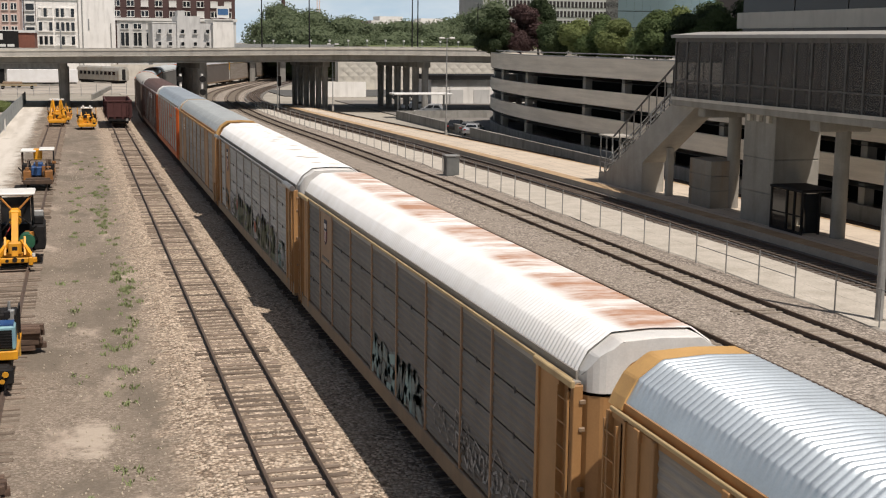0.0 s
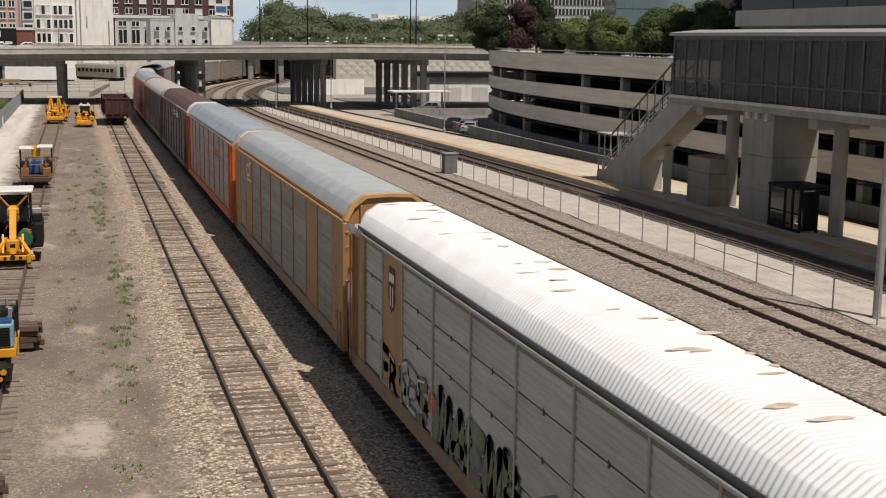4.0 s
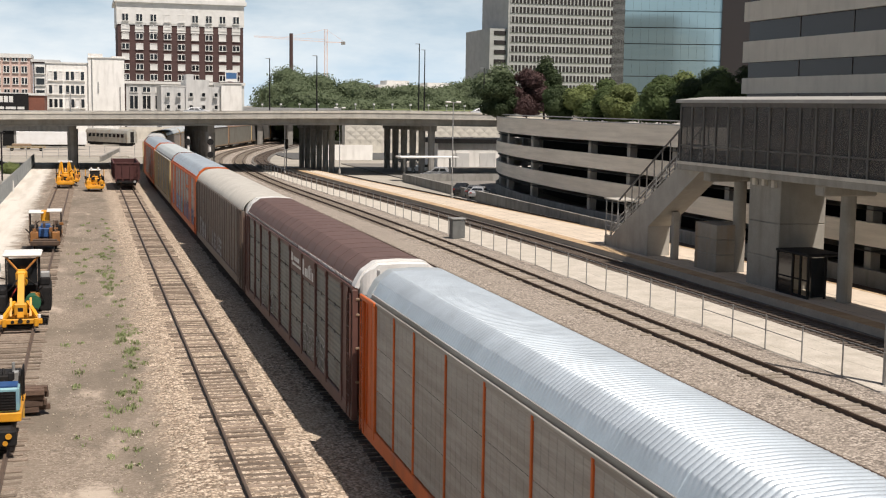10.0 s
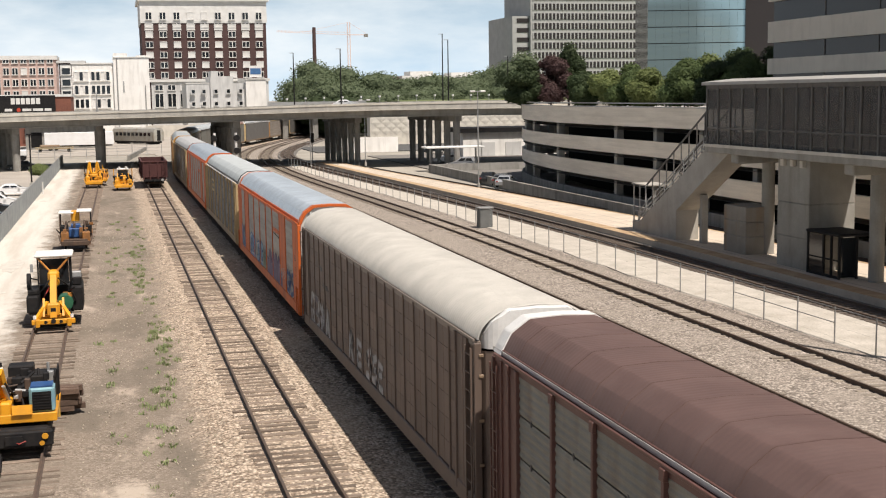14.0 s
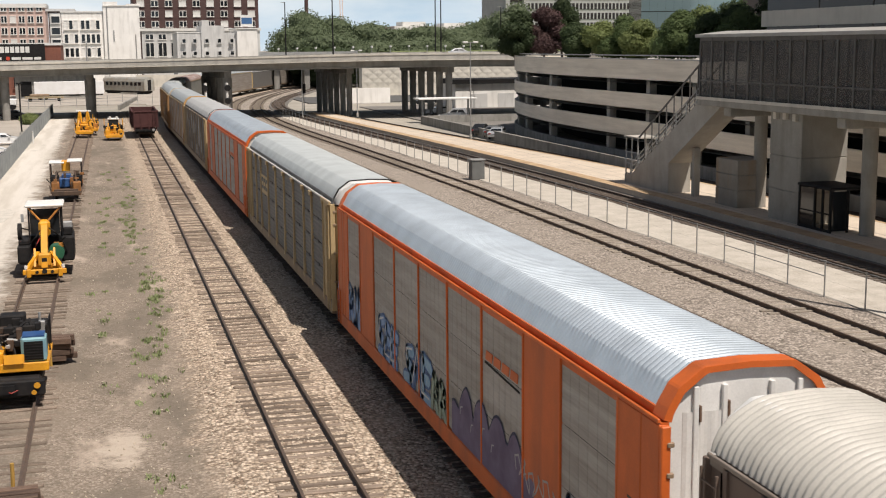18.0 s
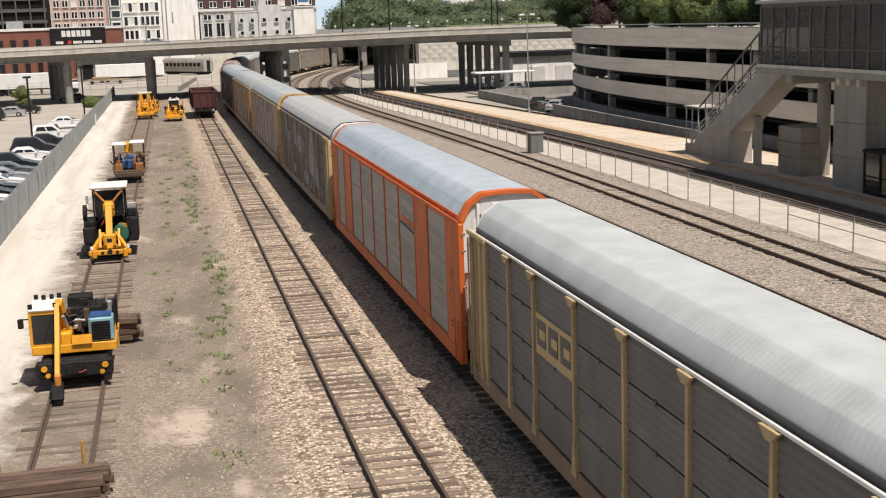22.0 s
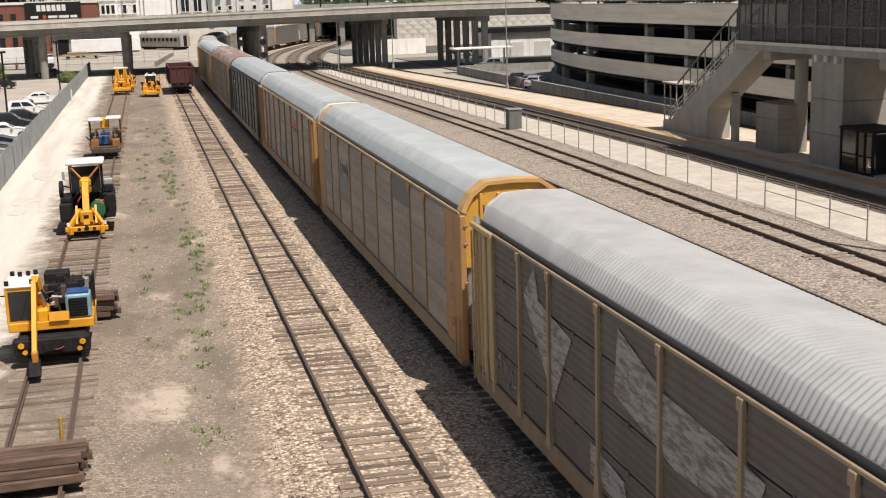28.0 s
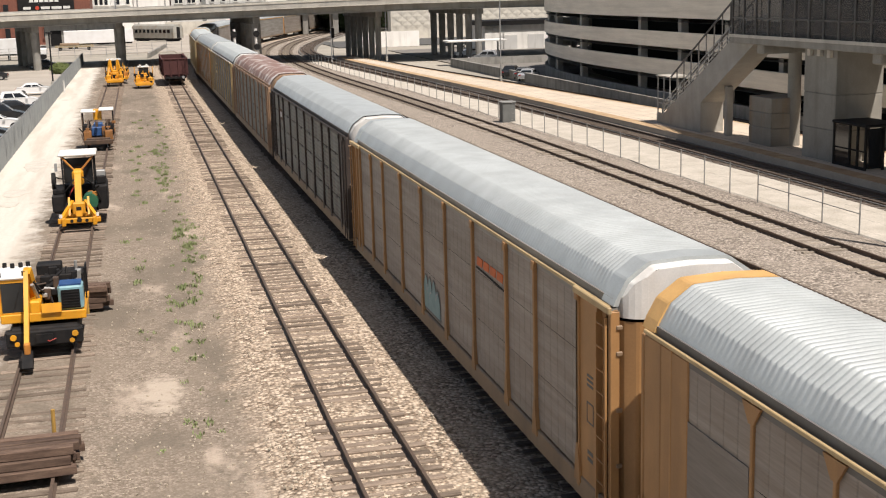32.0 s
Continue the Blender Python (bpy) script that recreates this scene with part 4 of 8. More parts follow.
P_WARM = sheet("warm_grey_panel", (0.315, 0.28, 0.245), (0.235, 0.20, 0.168), 0.09)
P_DUSK = sheet("dusky_panel", (0.21, 0.19, 0.17), (0.17, 0.15, 0.13), 0.05)
P_POST = paint("faded_sand_post", (0.36, 0.32, 0.27), streak=(0.26, 0.2, 0.14))
SAND = paint("sand_yellow_board", (0.56, 0.42, 0.21), streak=(0.4, 0.28, 0.14), amt=0.3)
POSTC = paint("sand_brown_post", (0.33, 0.25, 0.165), streak=(0.16, 0.11, 0.07), amt=0.6)
YELL2 = paint("bright_yellow_gable", (0.66, 0.36, 0.06), streak=(0.4, 0.22, 0.06), amt=0.3)
POSTD = paint("worn_tan_post", (0.33, 0.215, 0.135), streak=(0.2, 0.12, 0.07), amt=0.5)
POSTB = paint("brown_tan_post", (0.25, 0.175, 0.11), streak=(0.12, 0.085, 0.06), amt=0.7)
RUSTY = paint("rusty_sill", (0.14, 0.085, 0.055), 0.8, streak=(0.07, 0.05, 0.04), amt=0.7)
cache = {}


def cached(key, make, material):
    k = (key, material.name)
    if k not in cache:
        cache[k] = make().mesh(key[0] if isinstance(key, tuple) else key, material)
    return cache[k]


ROUND_H = [(-1.50, 4.98), (-1.47, 5.12), (-1.39, 5.28), (-1.24, 5.44), (-1.05, 5.57), (-0.84, 5.68), (-0.62, 5.74)]
ROUND_P = ROUND_H + [(0.0, 5.78)] + [(-x, z) for x, z in ROUND_H[::-1]]


def roof_mesh(pitch, amp, flat, h, round_top=False):
    """A corrugated roof sheet: rounded ribs across it, shallower on the flat top (flat) and fading towards the eaves."""
    prof = ROUND_P if round_top else ROOF_P
    n = int(2 * h / pitch) * 6
    m = len(prof)
    share = []
    for x, z in prof:
        s = flat if abs(x) < 0.78 else 1.0
        share.append(s if round_top or z > 5.45 else (0.06 if amp > 0.035 else 0.8))
    vs = []
    for i in range(n + 1):
        wave = 0.5 - 0.5 * math.cos(2 * math.pi * i / 6)
        for (x, z), s in zip(prof, share):
            k = math.hypot(x, 0.9 * (z - 4.4))
            a = amp * s * (wave ** 0.8 - 0.5)
            vs.append((x * (1 + a / k), -h + 2 * h * i / n, z + a * (z - 4.4) / k))
    fs = [(i * m + j, i * m + j + 1, i * m + m + j + 1, i * m + m + j) for i in range(n) for j in range(m - 1)]
    return Build().add(vs, fs)


def seam_mesh(lift):
    """A narrow lapped joint across the roof, or down its near steep side alone where the ribs are deep."""
    prof = ROOF_H[:4] if lift < 0.006 else ROOF_P
    o = [(x * (1 + lift / 1.4), z + lift * 0.8) for x, z in prof]
    return Build().prism(o + [(x * 0.98, z - 0.03) for x, z in prof[::-1]], "y", -0.014, 0.014)


def hood_mesh(y0, y1, grow, lip):
    """An arched cap over the roof's end: a sheet with thickness and a turned-down rim at its outer edge."""
    outer = y0 if abs(y0) > abs(y1) else y1
    o = [(x * (1 + grow / 1.5), z + grow) for x, z in ROOF_P]
    o[0], o[-1] = (-1.5, 4.97), (1.5, 4.97)
    i = [(x * 0.97, z - 0.05) for x, z in ROOF_P]
    r = [(x * (1 - lip / 1.5), z - lip) for x, z in ROOF_P]
    b = Build().prism(o + i[::-1], "y", y0, y1)
    t = 0.04 if outer > 0 else -0.04
    return b.prism([(x * 0.995, z - 0.002) for x, z in o] + r[::-1], "y", min(outer - t, outer + t * 0.1), max(outer - t, outer + t * 0.1))


def dome_mesh(s, y0, y1, drop, z0):
    """The rounded end housing that stands out past the roof: top sheet, curved corners and face down to z0."""
    prof = [(x * (1 - drop / 1.5), z - drop) for x, z in ROOF_P]
    px, pz = [p[0] for p in prof], [p[1] for p in prof]
    w, r = 1.38, min(0.45, abs(y1 - y0))
    plan = [(-w, y0)] + [(-w + r - r * math.cos(a), y1 - s * (r - r * math.sin(a))) for a in [math.pi / 2 * k / 6 for k in range(7)]]
    plan += [(x, y1) for x in (-0.8, -0.68, -0.35, 0.0)]
    plan += [(-x, y) for x, y in plan[:-1][::-1]]
    zs = [(float(np.interp(x, px, pz)) if abs(x) < px[-1] else pz[0]) - (0.035 if abs(x) < w - r + 0.01 else 0.0) for x, y in plan]
    n = len(plan)
    b = Build().add([(x, y, z0) for x, y in plan] + [(x, y, z) for (x, y), z in zip(plan, zs)], [(i, i + 1, n + i + 1, n + i) for i in range(n - 1)])
    # the top, in strips from edge to edge of the arch
    ys = [y0, y0 + (y1 - y0) * 0.5, y1 - s * 0.22, y1 - s * 0.06, y1]
    vs = []
    for k, y in enumerate(ys):
        q = 0.0 if k < 3 else (0.012 if k == 3 else 0.035)
        wk = w - (r - math.sqrt(max(0.0, r * r - max(0.0, r - abs(y1 - y)) ** 2)))
        for x, z in zip(px, pz):
            x2 = max(-wk, min(wk, x))
            vs.append((x2, y, float(np.interp(x2, px, pz)) - q))
    m = len(px)
    return b.add(vs, [(i * m + j, i * m + j + 1, i * m + m + j + 1, i * m + m + j) for i in range(len(ys) - 1) for j in range(m - 1)])


def panel_mesh(w, tiers, ribs):
    """One tier of a sheet-steel side panel with horizontal ribs."""
    h = 3.78 / tiers - 0.04
    vs = [(-1.47, -w / 2, 0), (-1.47, w / 2, 0)]
    for i in range(4 * ribs + 1):
        x = -1.525 - (0.0, 0.018, 0.018, 0.0)[i % 4]
        vs += [(x, -w / 2, h * i / (4 * ribs)), (x, w / 2, h * i / (4 * ribs))]
    vs += [(-1.47, -w / 2, h), (-1.47, w / 2, h)]
    return Build().add(vs, [(2 * i, 2 * i + 1, 2 * i + 3, 2 * i + 2) for i in range(4 * ribs + 2)])


def flat_panel(w, tiers):
    """One tier of a smooth panel, folded at upright seams."""
    h = 3.78 / tiers - 0.012
    n = max(2, int(w / 0.42))
    pts = [(-1.47, -w / 2)]
    for i in range(n):
        a, c = -w / 2 + w * i / n, -w / 2 + w * (i + 1) / n
        pts += [(-1.522, a), (-1.54, a + 0.02), (-1.54, c - 0.02), (-1.522, c)]
    pts.append((-1.47, w / 2))
    vs = [(x, y, z) for x, y in pts for z in (0, h)]
    return Build().add(vs, [(2 * i, 2 * i + 1, 2 * i + 3, 2 * i + 2) for i in range(len(pts) - 1)])


def post_mesh(gusset):
    w = 0.055 if gusset else 0.038
    b = Build().box(-1.62 if gusset else -1.585, -1.50, -w, w, 1.0, 4.93, bevel=0.012)
    if gusset:
        b.box(-1.645, -1.55, -0.09, 0.09, 4.72, 4.93, bevel=0.012)
        b.add([(-1.63, -0.17, 0.95), (-1.63, 0.17, 0.95), (-1.63, 0.05, 1.75), (-1.63, -0.05, 1.75), (-1.5, -0.17, 0.95), (-1.5, 0.17, 0.95), (-1.5, 0.05, 1.75), (-1.5, -0.05, 1.75)],
              [(0, 1, 2, 3), (0, 3, 7, 4), (1, 5, 6, 2), (3, 2, 6, 7)])
    return b


def ladder_mesh():
    b = Build()
    for y in (-0.24, 0.24):
        b.box(-1.68, -1.64, y - 0.022, y + 0.022, 0.75, 4.78)
    for i in range(9):
        b.box(-1.675, -1.655, -0.24, 0.24, 0.98 + 0.45 * i, 1.0 + 0.45 * i)
    return b


def step_mesh():
    """The short lower ladder of a plain-cornered car."""
    b = Build()
    for y in (-0.24, 0.24):
        b.box(-1.66, -1.62, y - 0.02, y + 0.02, 0.7, 1.95)
    for i in range(4):
        b.box(-1.655, -1.635, -0.24, 0.24, 0.8 + 0.36 * i, 0.82 + 0.36 * i)
    return b


def end_mesh(s, z0, z1):
    """End doors between two heights: upright folds between rounded corners."""
    y = s * (CARL / 2 + 0.08)
    xs = [-1.42 + 2.84 * i / 48 for i in range(49)]
    vs = []
    for i, x in enumerate(xs):
        e = max(0.0, abs(x) - 0.92)
        d = s * (0.0, 0.014, 0.014, 0.0)[i % 4] - s * (0.5 - math.sqrt(max(0.0, 0.25 - e * e)))
        vs += [(x, y + d, z0), (x, y + d, z1)]
    return Build().add(vs, [(2 * i, 2 * i + 1, 2 * i + 3, 2 * i + 2) for i in range(48)])


CORNER = (("corner_panel", -1.57, -1.44, -0.9, 0.2, 0.9, 0.02), ("ladder_recess", -1.50, -1.42, 0.2, 0.88, 0.9, 0), ("corner_post", -1.62, -1.5, -0.93, -0.8, 0.85, 0.012), ("recess_post", -1.61, -1.5, 0.14, 0.22, 0.9, 0), ("end_post", -1.6, -1.42, 0.8, 0.9, 0.75, 0.012))
PLAIN = (("corner_panel", -1.575, -1.44, -0.96, 0.08, 0.9, 0.02), ("corner_leaf", -1.575, -1.44, 0.1, 0.78, 0.9, 0.02), ("end_post", -1.585, -1.42, 0.8, 0.9, 0.8, 0.02))


def corner(car, s, y, material, plain):
    """Corner sheet between the last post and the car's end: plain leaves, or folded edges round a recess for the ladder."""
    for name, x0, x1, y0, y1, z0, bev in PLAIN if plain else CORNER:
        part(name, cached((name, s, plain), lambda: Build().box(x0, x1, min(s * y0, s * y1), max(s * y0, s * y1), z0, 4.9, bevel=bev), material), None, car, at=(0, y, 0))


def truck(parent, y):
    t = part("truck", Build().box(-1.15, -0.95, y - 1.3, y + 1.3, 0.32, 0.68, bevel=0.06).box(0.95, 1.15, y - 1.3, y + 1.3, 0.32, 0.68, bevel=0.06).box(-1.0, 1.0, y - 0.3, y + 0.3, 0.4, 0.78), BLACK, parent)
    for o in (-0.87, 0.87):
        part("wheelset", cached(("wheelset",), lambda: Build().tube((-0.8, 0, 0), (-0.68, 0, 0), 0.42, 18).tube((0.68, 0, 0), (0.8, 0, 0), 0.42, 18).tube((-1.1, 0, 0), (1.1, 0, 0), 0.09, 8), RAIL), None, t, at=(0, y + o, 0.42))


def stroke(b, pts, w, x, k):
    """A sprayed line with round ends and joints through (y, z) points, a few millimetres proud."""
    for i, (p, q) in enumerate(zip(pts, pts[1:])):
        u, v = q[0] - p[0], q[1] - p[1]
        d = math.hypot(u, v) or 1e-6
        u, v = u / d * w / 2, v / d * w / 2
        ring = [(p[0] - v, p[1] + u), (p[0] - u * 0.8 - v * 0.6, p[1] - v * 0.8 + u * 0.6), (p[0] - u, p[1] - v), (p[0] - u * 0.8 + v * 0.6, p[1] - v * 0.8 - u * 0.6), (p[0] + v, p[1] - u),
                (q[0] + v, q[1] - u), (q[0] + u * 0.8 + v * 0.6, q[1] + v * 0.8 - u * 0.6), (q[0] + u, q[1] + v), (q[0] + u * 0.8 - v * 0.6, q[1] + v * 0.8 + u * 0.6), (q[0] - v, q[1] + u)]
        o = 0.00025 * (len(b.f) % 12)
        b.prism(ring, "x", x - 0.001 - o, x, k)


def throw_up(parent, ya, yb, zm, h, fill, rim, seed, fat=0.26, glow=None):
    """Interlocked sprayed letters: fat leaning strokes with a dark rim, a coloured face and thin light edges."""
    rr = random.Random(seed)
    n = max(1, round(abs(yb - ya) / (0.78 * h)))
    w = (yb - ya) / n
    for i in range(n):
        cy, lean = ya + w * (i + 0.5), rr.uniform(-0.05, 0.3) * w
        z0, z1 = zm - h * rr.uniform(0.42, 0.5), zm + h * rr.uniform(0.36, 0.52)

        def at(u, v):
            return (cy + w * u * 0.5 + lean * (v - 0.5), z0 + (z1 - z0) * v)

        shapes = rr.choice((
            [[(-0.8, 0), (-0.7, 1), (0.2, 0.85), (0.5, 0.6), (-0.5, 0.45)], [(-0.3, 0.45), (0.9, 0)]],
            [[(0.8, 0.9), (-0.4, 1), (-0.9, 0.55), (-0.6, 0.1), (0.8, 0.05), (0.8, 0.4), (0.1, 0.45)]],
            [[(-0.9, 0), (-0.6, 1), (0.1, 0.2), (0.7, 1), (0.9, 0)]],
            [[(0.7, 1), (-0.7, 0.85), (-0.4, 0.55), (0.7, 0.45), (0.5, 0.08), (-0.9, 0)]],
            [[(-0.9, 0), (0, 1), (0.9, 0)], [(-0.5, 0.4), (0.5, 0.38)]],
            [[(-0.8, 1), (-0.8, 0), (0.8, 0.05)], [(-0.8, 0.5), (0.5, 0.55)], [(-0.8, 1), (0.8, 0.92)]]))
        b = Build()
        lines = [[at(u + rr.uniform(-0.12, 0.12), v + rr.uniform(-0.06, 0.06)) for u, v in s] for s in shapes]
        for s in lines:
            stroke(b, s, fat * h * 1.55, -1.5555, 0)
        for s in lines:
            stroke(b, s, fat * h, -1.5600, 1)
        if glow:
            for s in lines[:1]:
                stroke(b, [(y + 0.05 * h, z + 0.06 * h) for y, z in s[:3]], 0.05 * h, -1.5645, 2)
        part("graffiti_letter", b, [rim, fill[i % len(fill)]] + ([glow] if glow else []), parent, "sprayed graffiti letter")


def scrawl(parent, ya, yb, zm, h, material, seed, w=0.05):
    """A thin looping sprayed line."""
    rr = random.Random(seed)
    n = max(6, int(abs(yb - ya) / (0.11 * h)))
    pts = []
    for i in range(n + 1):
        f = i / n
        pts.append((ya + (yb - ya) * f + 0.16 * h * math.sin(i * 1.9 + seed), zm + h * (0.42 * math.sin(i * 1.25 + seed) * rr.uniform(0.6, 1.0) + 0.1 * math.sin(i * 0.4))))
    b = Build()
    stroke(b, pts, w, -1.562, 0)
    part("graffiti_line", b, material, parent, "thin sprayed scrawl")


def cloud(parent, ya, yb, zb, h, fill, rim, seed):
    """One filled sprayed mass with a lobed upper edge."""
    rr = random.Random(seed)
    n = 40
    top = [(ya + (yb - ya) * i / n, zb + h * (0.5 + 0.5 * abs(math.sin(0.38 * i + seed)) ** 0.5) * min(1, 0.5 + 0.8 * math.sin(math.pi * (i + 0.8) / (n + 1.6)))) for i in range(n + 1)]
    b = Build()
    for k, (g, x) in enumerate(((0.07, -1.5555), (0.0, -1.5595))):
        for (y0, z0), (y1, z1) in zip(top, top[1:]):
            b.prism([(y0, zb - g), (y1, zb - g), (y1, z1 + g), (y0, z0 + g)], "x", x - 0.002, x, k)
    for _ in range(5):
        y, z = ya + (yb - ya) * rr.uniform(0.1, 0.9), zb + h * rr.uniform(0.25, 0.6)
        stroke(b, [(y, z), (y - 0.05, z + 0.18), (y - 0.2, z + 0.22)], 0.035, -1.563, 2)
    part("graffiti_mass", b, [rim, fill, GRAF["pale"]], parent, "large dark sprayed mass")


def shield(parent, y, z, s):
    """A small painted shield: dark head, red and white stripes."""
    ring = [(-0.42, 0.75), (-0.2, 0.8), (0, 0.72), (0.2, 0.8), (0.42, 0.75), (0.46, -0.3), (0.3, -0.62), (0, -0.8), (-0.3, -0.62), (-0.46, -0.3)]
    part("emblem", Build().prism([(y + u * s, z + v * s) for u, v in ring], "x", -1.580, -1.568), GRAF["navy"], parent, "dark painted shield")
    for k in range(5):
        u = -0.34 + 0.17 * k
        part("emblem_stripe", Build().prism([(y + (u - 0.05) * s, z + 0.1 * s), (y + (u + 0.05) * s, z + 0.1 * s), (y + (u + 0.05) * s, z - (0.68 - abs(u) * 0.5) * s), (y + (u - 0.05) * s, z - (0.68 - abs(u) * 0.5) * s)], "x", -1.584, -1.5805), WHITEP if k % 2 else GRAF["red"], parent)
    part("emblem_bar", Build().box(-1.584, -1.5805, y - 0.34 * s, y + 0.34 * s, z + 0.25 * s, z + 0.55 * s), WHITEP, parent)


def plate(parent, y0, y1, z0, z1, material, name="placard", x=-1.552, label=""):
    return part(name, Build().box(x - 0.008, x + 0.004, y0, y1, z0, z1), material, parent, label)


def autorack(label, frame_m, panel_m, roof_m, style="rib", cap=None, end_m=None, solid=(), rib=(0.165, 0.066, 0.85), gusset=True, tiers=4, ends_m=None, sill_m=None, eave_m=None, band_m=None, gz=4.75, low_m=None, dome=None, edge=False, posts=POSTS, round_top=False, seams=0, rail_m=None, thick=0.5, end_plate=False):
    """One enclosed car carrier, its near side at -x, built about the middle of its length at rail height."""
    car = thing("autorack_car", label, "freight car", group="cars of the passing train")
    ends_m = ends_m or frame_m
    L = CARL / 2
    # near-black core, added to paint the darkness behind the panel gaps
    part("body", cached(("body",), lambda: Build().box(-1.27, 1.27, -L + 0.75, L - 0.75, 0.95, 5.0), DARK), None, car, at=(0, SHIFT, 0))
    part("sill", cached(("sill",), lambda: Build().box(-1.6, -1.38, -L + 0.1, L - 0.1, 0.62, 1.1, bevel=0.03).box(1.38, 1.56, -L + 0.1, L - 0.1, 0.78, 1.1, bevel=0.03).box(-0.4, 0.4, -L - 0.05, L + 0.05, 0.6, 0.95), sill_m or (frame_m if frame_m in (BROWN, BEIGE, DKGREY) else POSTB)), None, car, at=(0, SHIFT, 0))
    reach = L - (thick + 0.12 if cap else 0.05 if round_top else 0.35)
    reach += 0.14 if cap else 0.0
    roof = part("roof", cached(("roof", *rib, reach, round_top), lambda: roof_mesh(*rib, reach, round_top), roof_m), None, car, at=(0, SHIFT + (0.14 if cap else 0.0), 0))
    roof.data.polygons.foreach_set("use_smooth", [True] * len(roof.data.polygons))
    for i in range(1, seams):
        part("roof_seam", cached(("roof_seam", rib[1]), lambda: seam_mesh(0.005 if rib[1] > 0.01 else 0.009), roof_m), None, car, at=(0, -L + 2 * L * i / seams + SHIFT, 0))
    part("gutter", cached(("gutter",), lambda: Build().box(-1.548, -1.40, -L + 0.15, L - 0.15, 4.8, 4.93).box(1.40, 1.46, -L + 0.15, L - 0.15, 4.76, 4.86), band_m or frame_m), None, car, at=(0, SHIFT, 0))
    part("roof_band", cached(("roof_band",), lambda: Build().box(-1.45, -1.40, -L + 0.3, L - 0.3, 4.8, 5.085).box(1.40, 1.45, -L + 0.3, L - 0.3, 4.8, 5.085), band_m or frame_m), None, car, at=(0, SHIFT, 0))
    part("far_side", cached(("far_side",), lambda: Build().box(1.47, 1.54, -L + 0.3, L - 0.3, 1.1, 4.95), panel_m), None, car, at=(0, SHIFT, 0))
    part("eave_rail", cached(("eave_rail",), lambda: Build().box(-1.60, -1.548, -L + 0.15, L - 0.15, 4.92, 4.995, bevel=0.012).box(1.55, 1.6, -L + 0.15, L - 0.15, 4.9, 5.0), eave_m or frame_m), None, car, at=(0, SHIFT, 0))
    for i, (a, c) in enumerate(zip(posts, posts[1:])):
        y, w = (a + c) / 2, round(c - a, 3)
        if i in solid:
            part("solid_panel", cached(("solid_panel", w), lambda: Build().box(-1.56, -1.5, -w / 2, w / 2, 1.05, 4.93, bevel=0.015), frame_m), None, car, at=(0, y, 0))
        else:
            th = 3.78 / tiers
            for k in range(tiers):
                if style == "rib":
                    me = cached(("side_panel", w, tiers), lambda: panel_mesh(w - 0.06, tiers, 20 // tiers), panel_m)
                else:
                    me = cached(("flat_panel", w, tiers), lambda: flat_panel(w - 0.06, tiers), panel_m)
                part("side_panel", me, None, car, at=(0, y, 1.12 + th * k + 0.01))
                if style == "rib" and k:
                    part("panel_clip", cached(("panel_clip",), lambda: Build().box(-1.56, -1.53, -0.02, 0.02, -0.07, 0.07), DKGREY), None, car, at=(0, y, 1.12 + th * k))
    for y in posts:
        part("post", cached(("post", gusset), lambda: post_mesh(gusset), frame_m), None, car, at=(0, y, 0))
    for s in (-1, 1):
        y = s * (L - 0.92) + SHIFT
        corner(car, s, y, ends_m, bool(cap) and style == "flat")
        if s < 0 and (frame_m is TAN or frame_m is ORANGE):
            for a, w, z0, hh in ((0.25, 0.34, 3.3, 0.05), (0.25, 0.34, 3.2, 0.05), (0.25, 0.34, 3.1, 0.05), (0.25, 0.36, 2.35, 0.03), (0.25, 0.36, 2.75, 0.03), (0.08, 0.03, 2.35, 0.42), (0.42, 0.03, 2.35, 0.42), (0.25, 0.3, 1.7, 0.08), (0.25, 0.3, 1.56, 0.08)):
                part("stencil", Build().box(-1.578, -1.571, y + a - w / 2, y + a + w / 2, z0, z0 + hh), DKGREY if frame_m is TAN else RUSTY, car)
        if not (cap and style == "flat"):
            part("ladder", cached(("ladder",), ladder_mesh, ends_m), None, car, at=(0, s * (L - 0.36) + SHIFT, 0))
        else:
            part("step_ladder", cached(("step_ladder",), step_mesh, ends_m), None, car, at=(0, s * (L - 0.36) + SHIFT, 0))
        part("end_door", cached(("end_door", s, gz), lambda: end_mesh(s, 1.0, gz - 0.06), low_m or ends_m), None, car, at=(0, SHIFT - (0.28 * s if end_plate else 0.0), 0))
        # solid black bar paints the shade in the gap beside the end doors
        part("end_slot", cached(("end_slot", s), lambda: Build().box(-1.5, -1.4, min(s * (L - 0.5), s * (L - 0.4)), max(s * (L - 0.5), s * (L - 0.4)), 0.95, 4.9), BLACK), None, car, at=(0, SHIFT, 0))
        if rail_m:
            part("corner_rail", cached(("corner_rail", s), lambda: Build().box(-1.67, -1.585, min(s * (L + 0.02), s * (L - 1.9)), max(s * (L + 0.02), s * (L - 1.9)), 4.86, 5.0, bevel=0.02), rail_m), None, car, at=(0, SHIFT, 0))
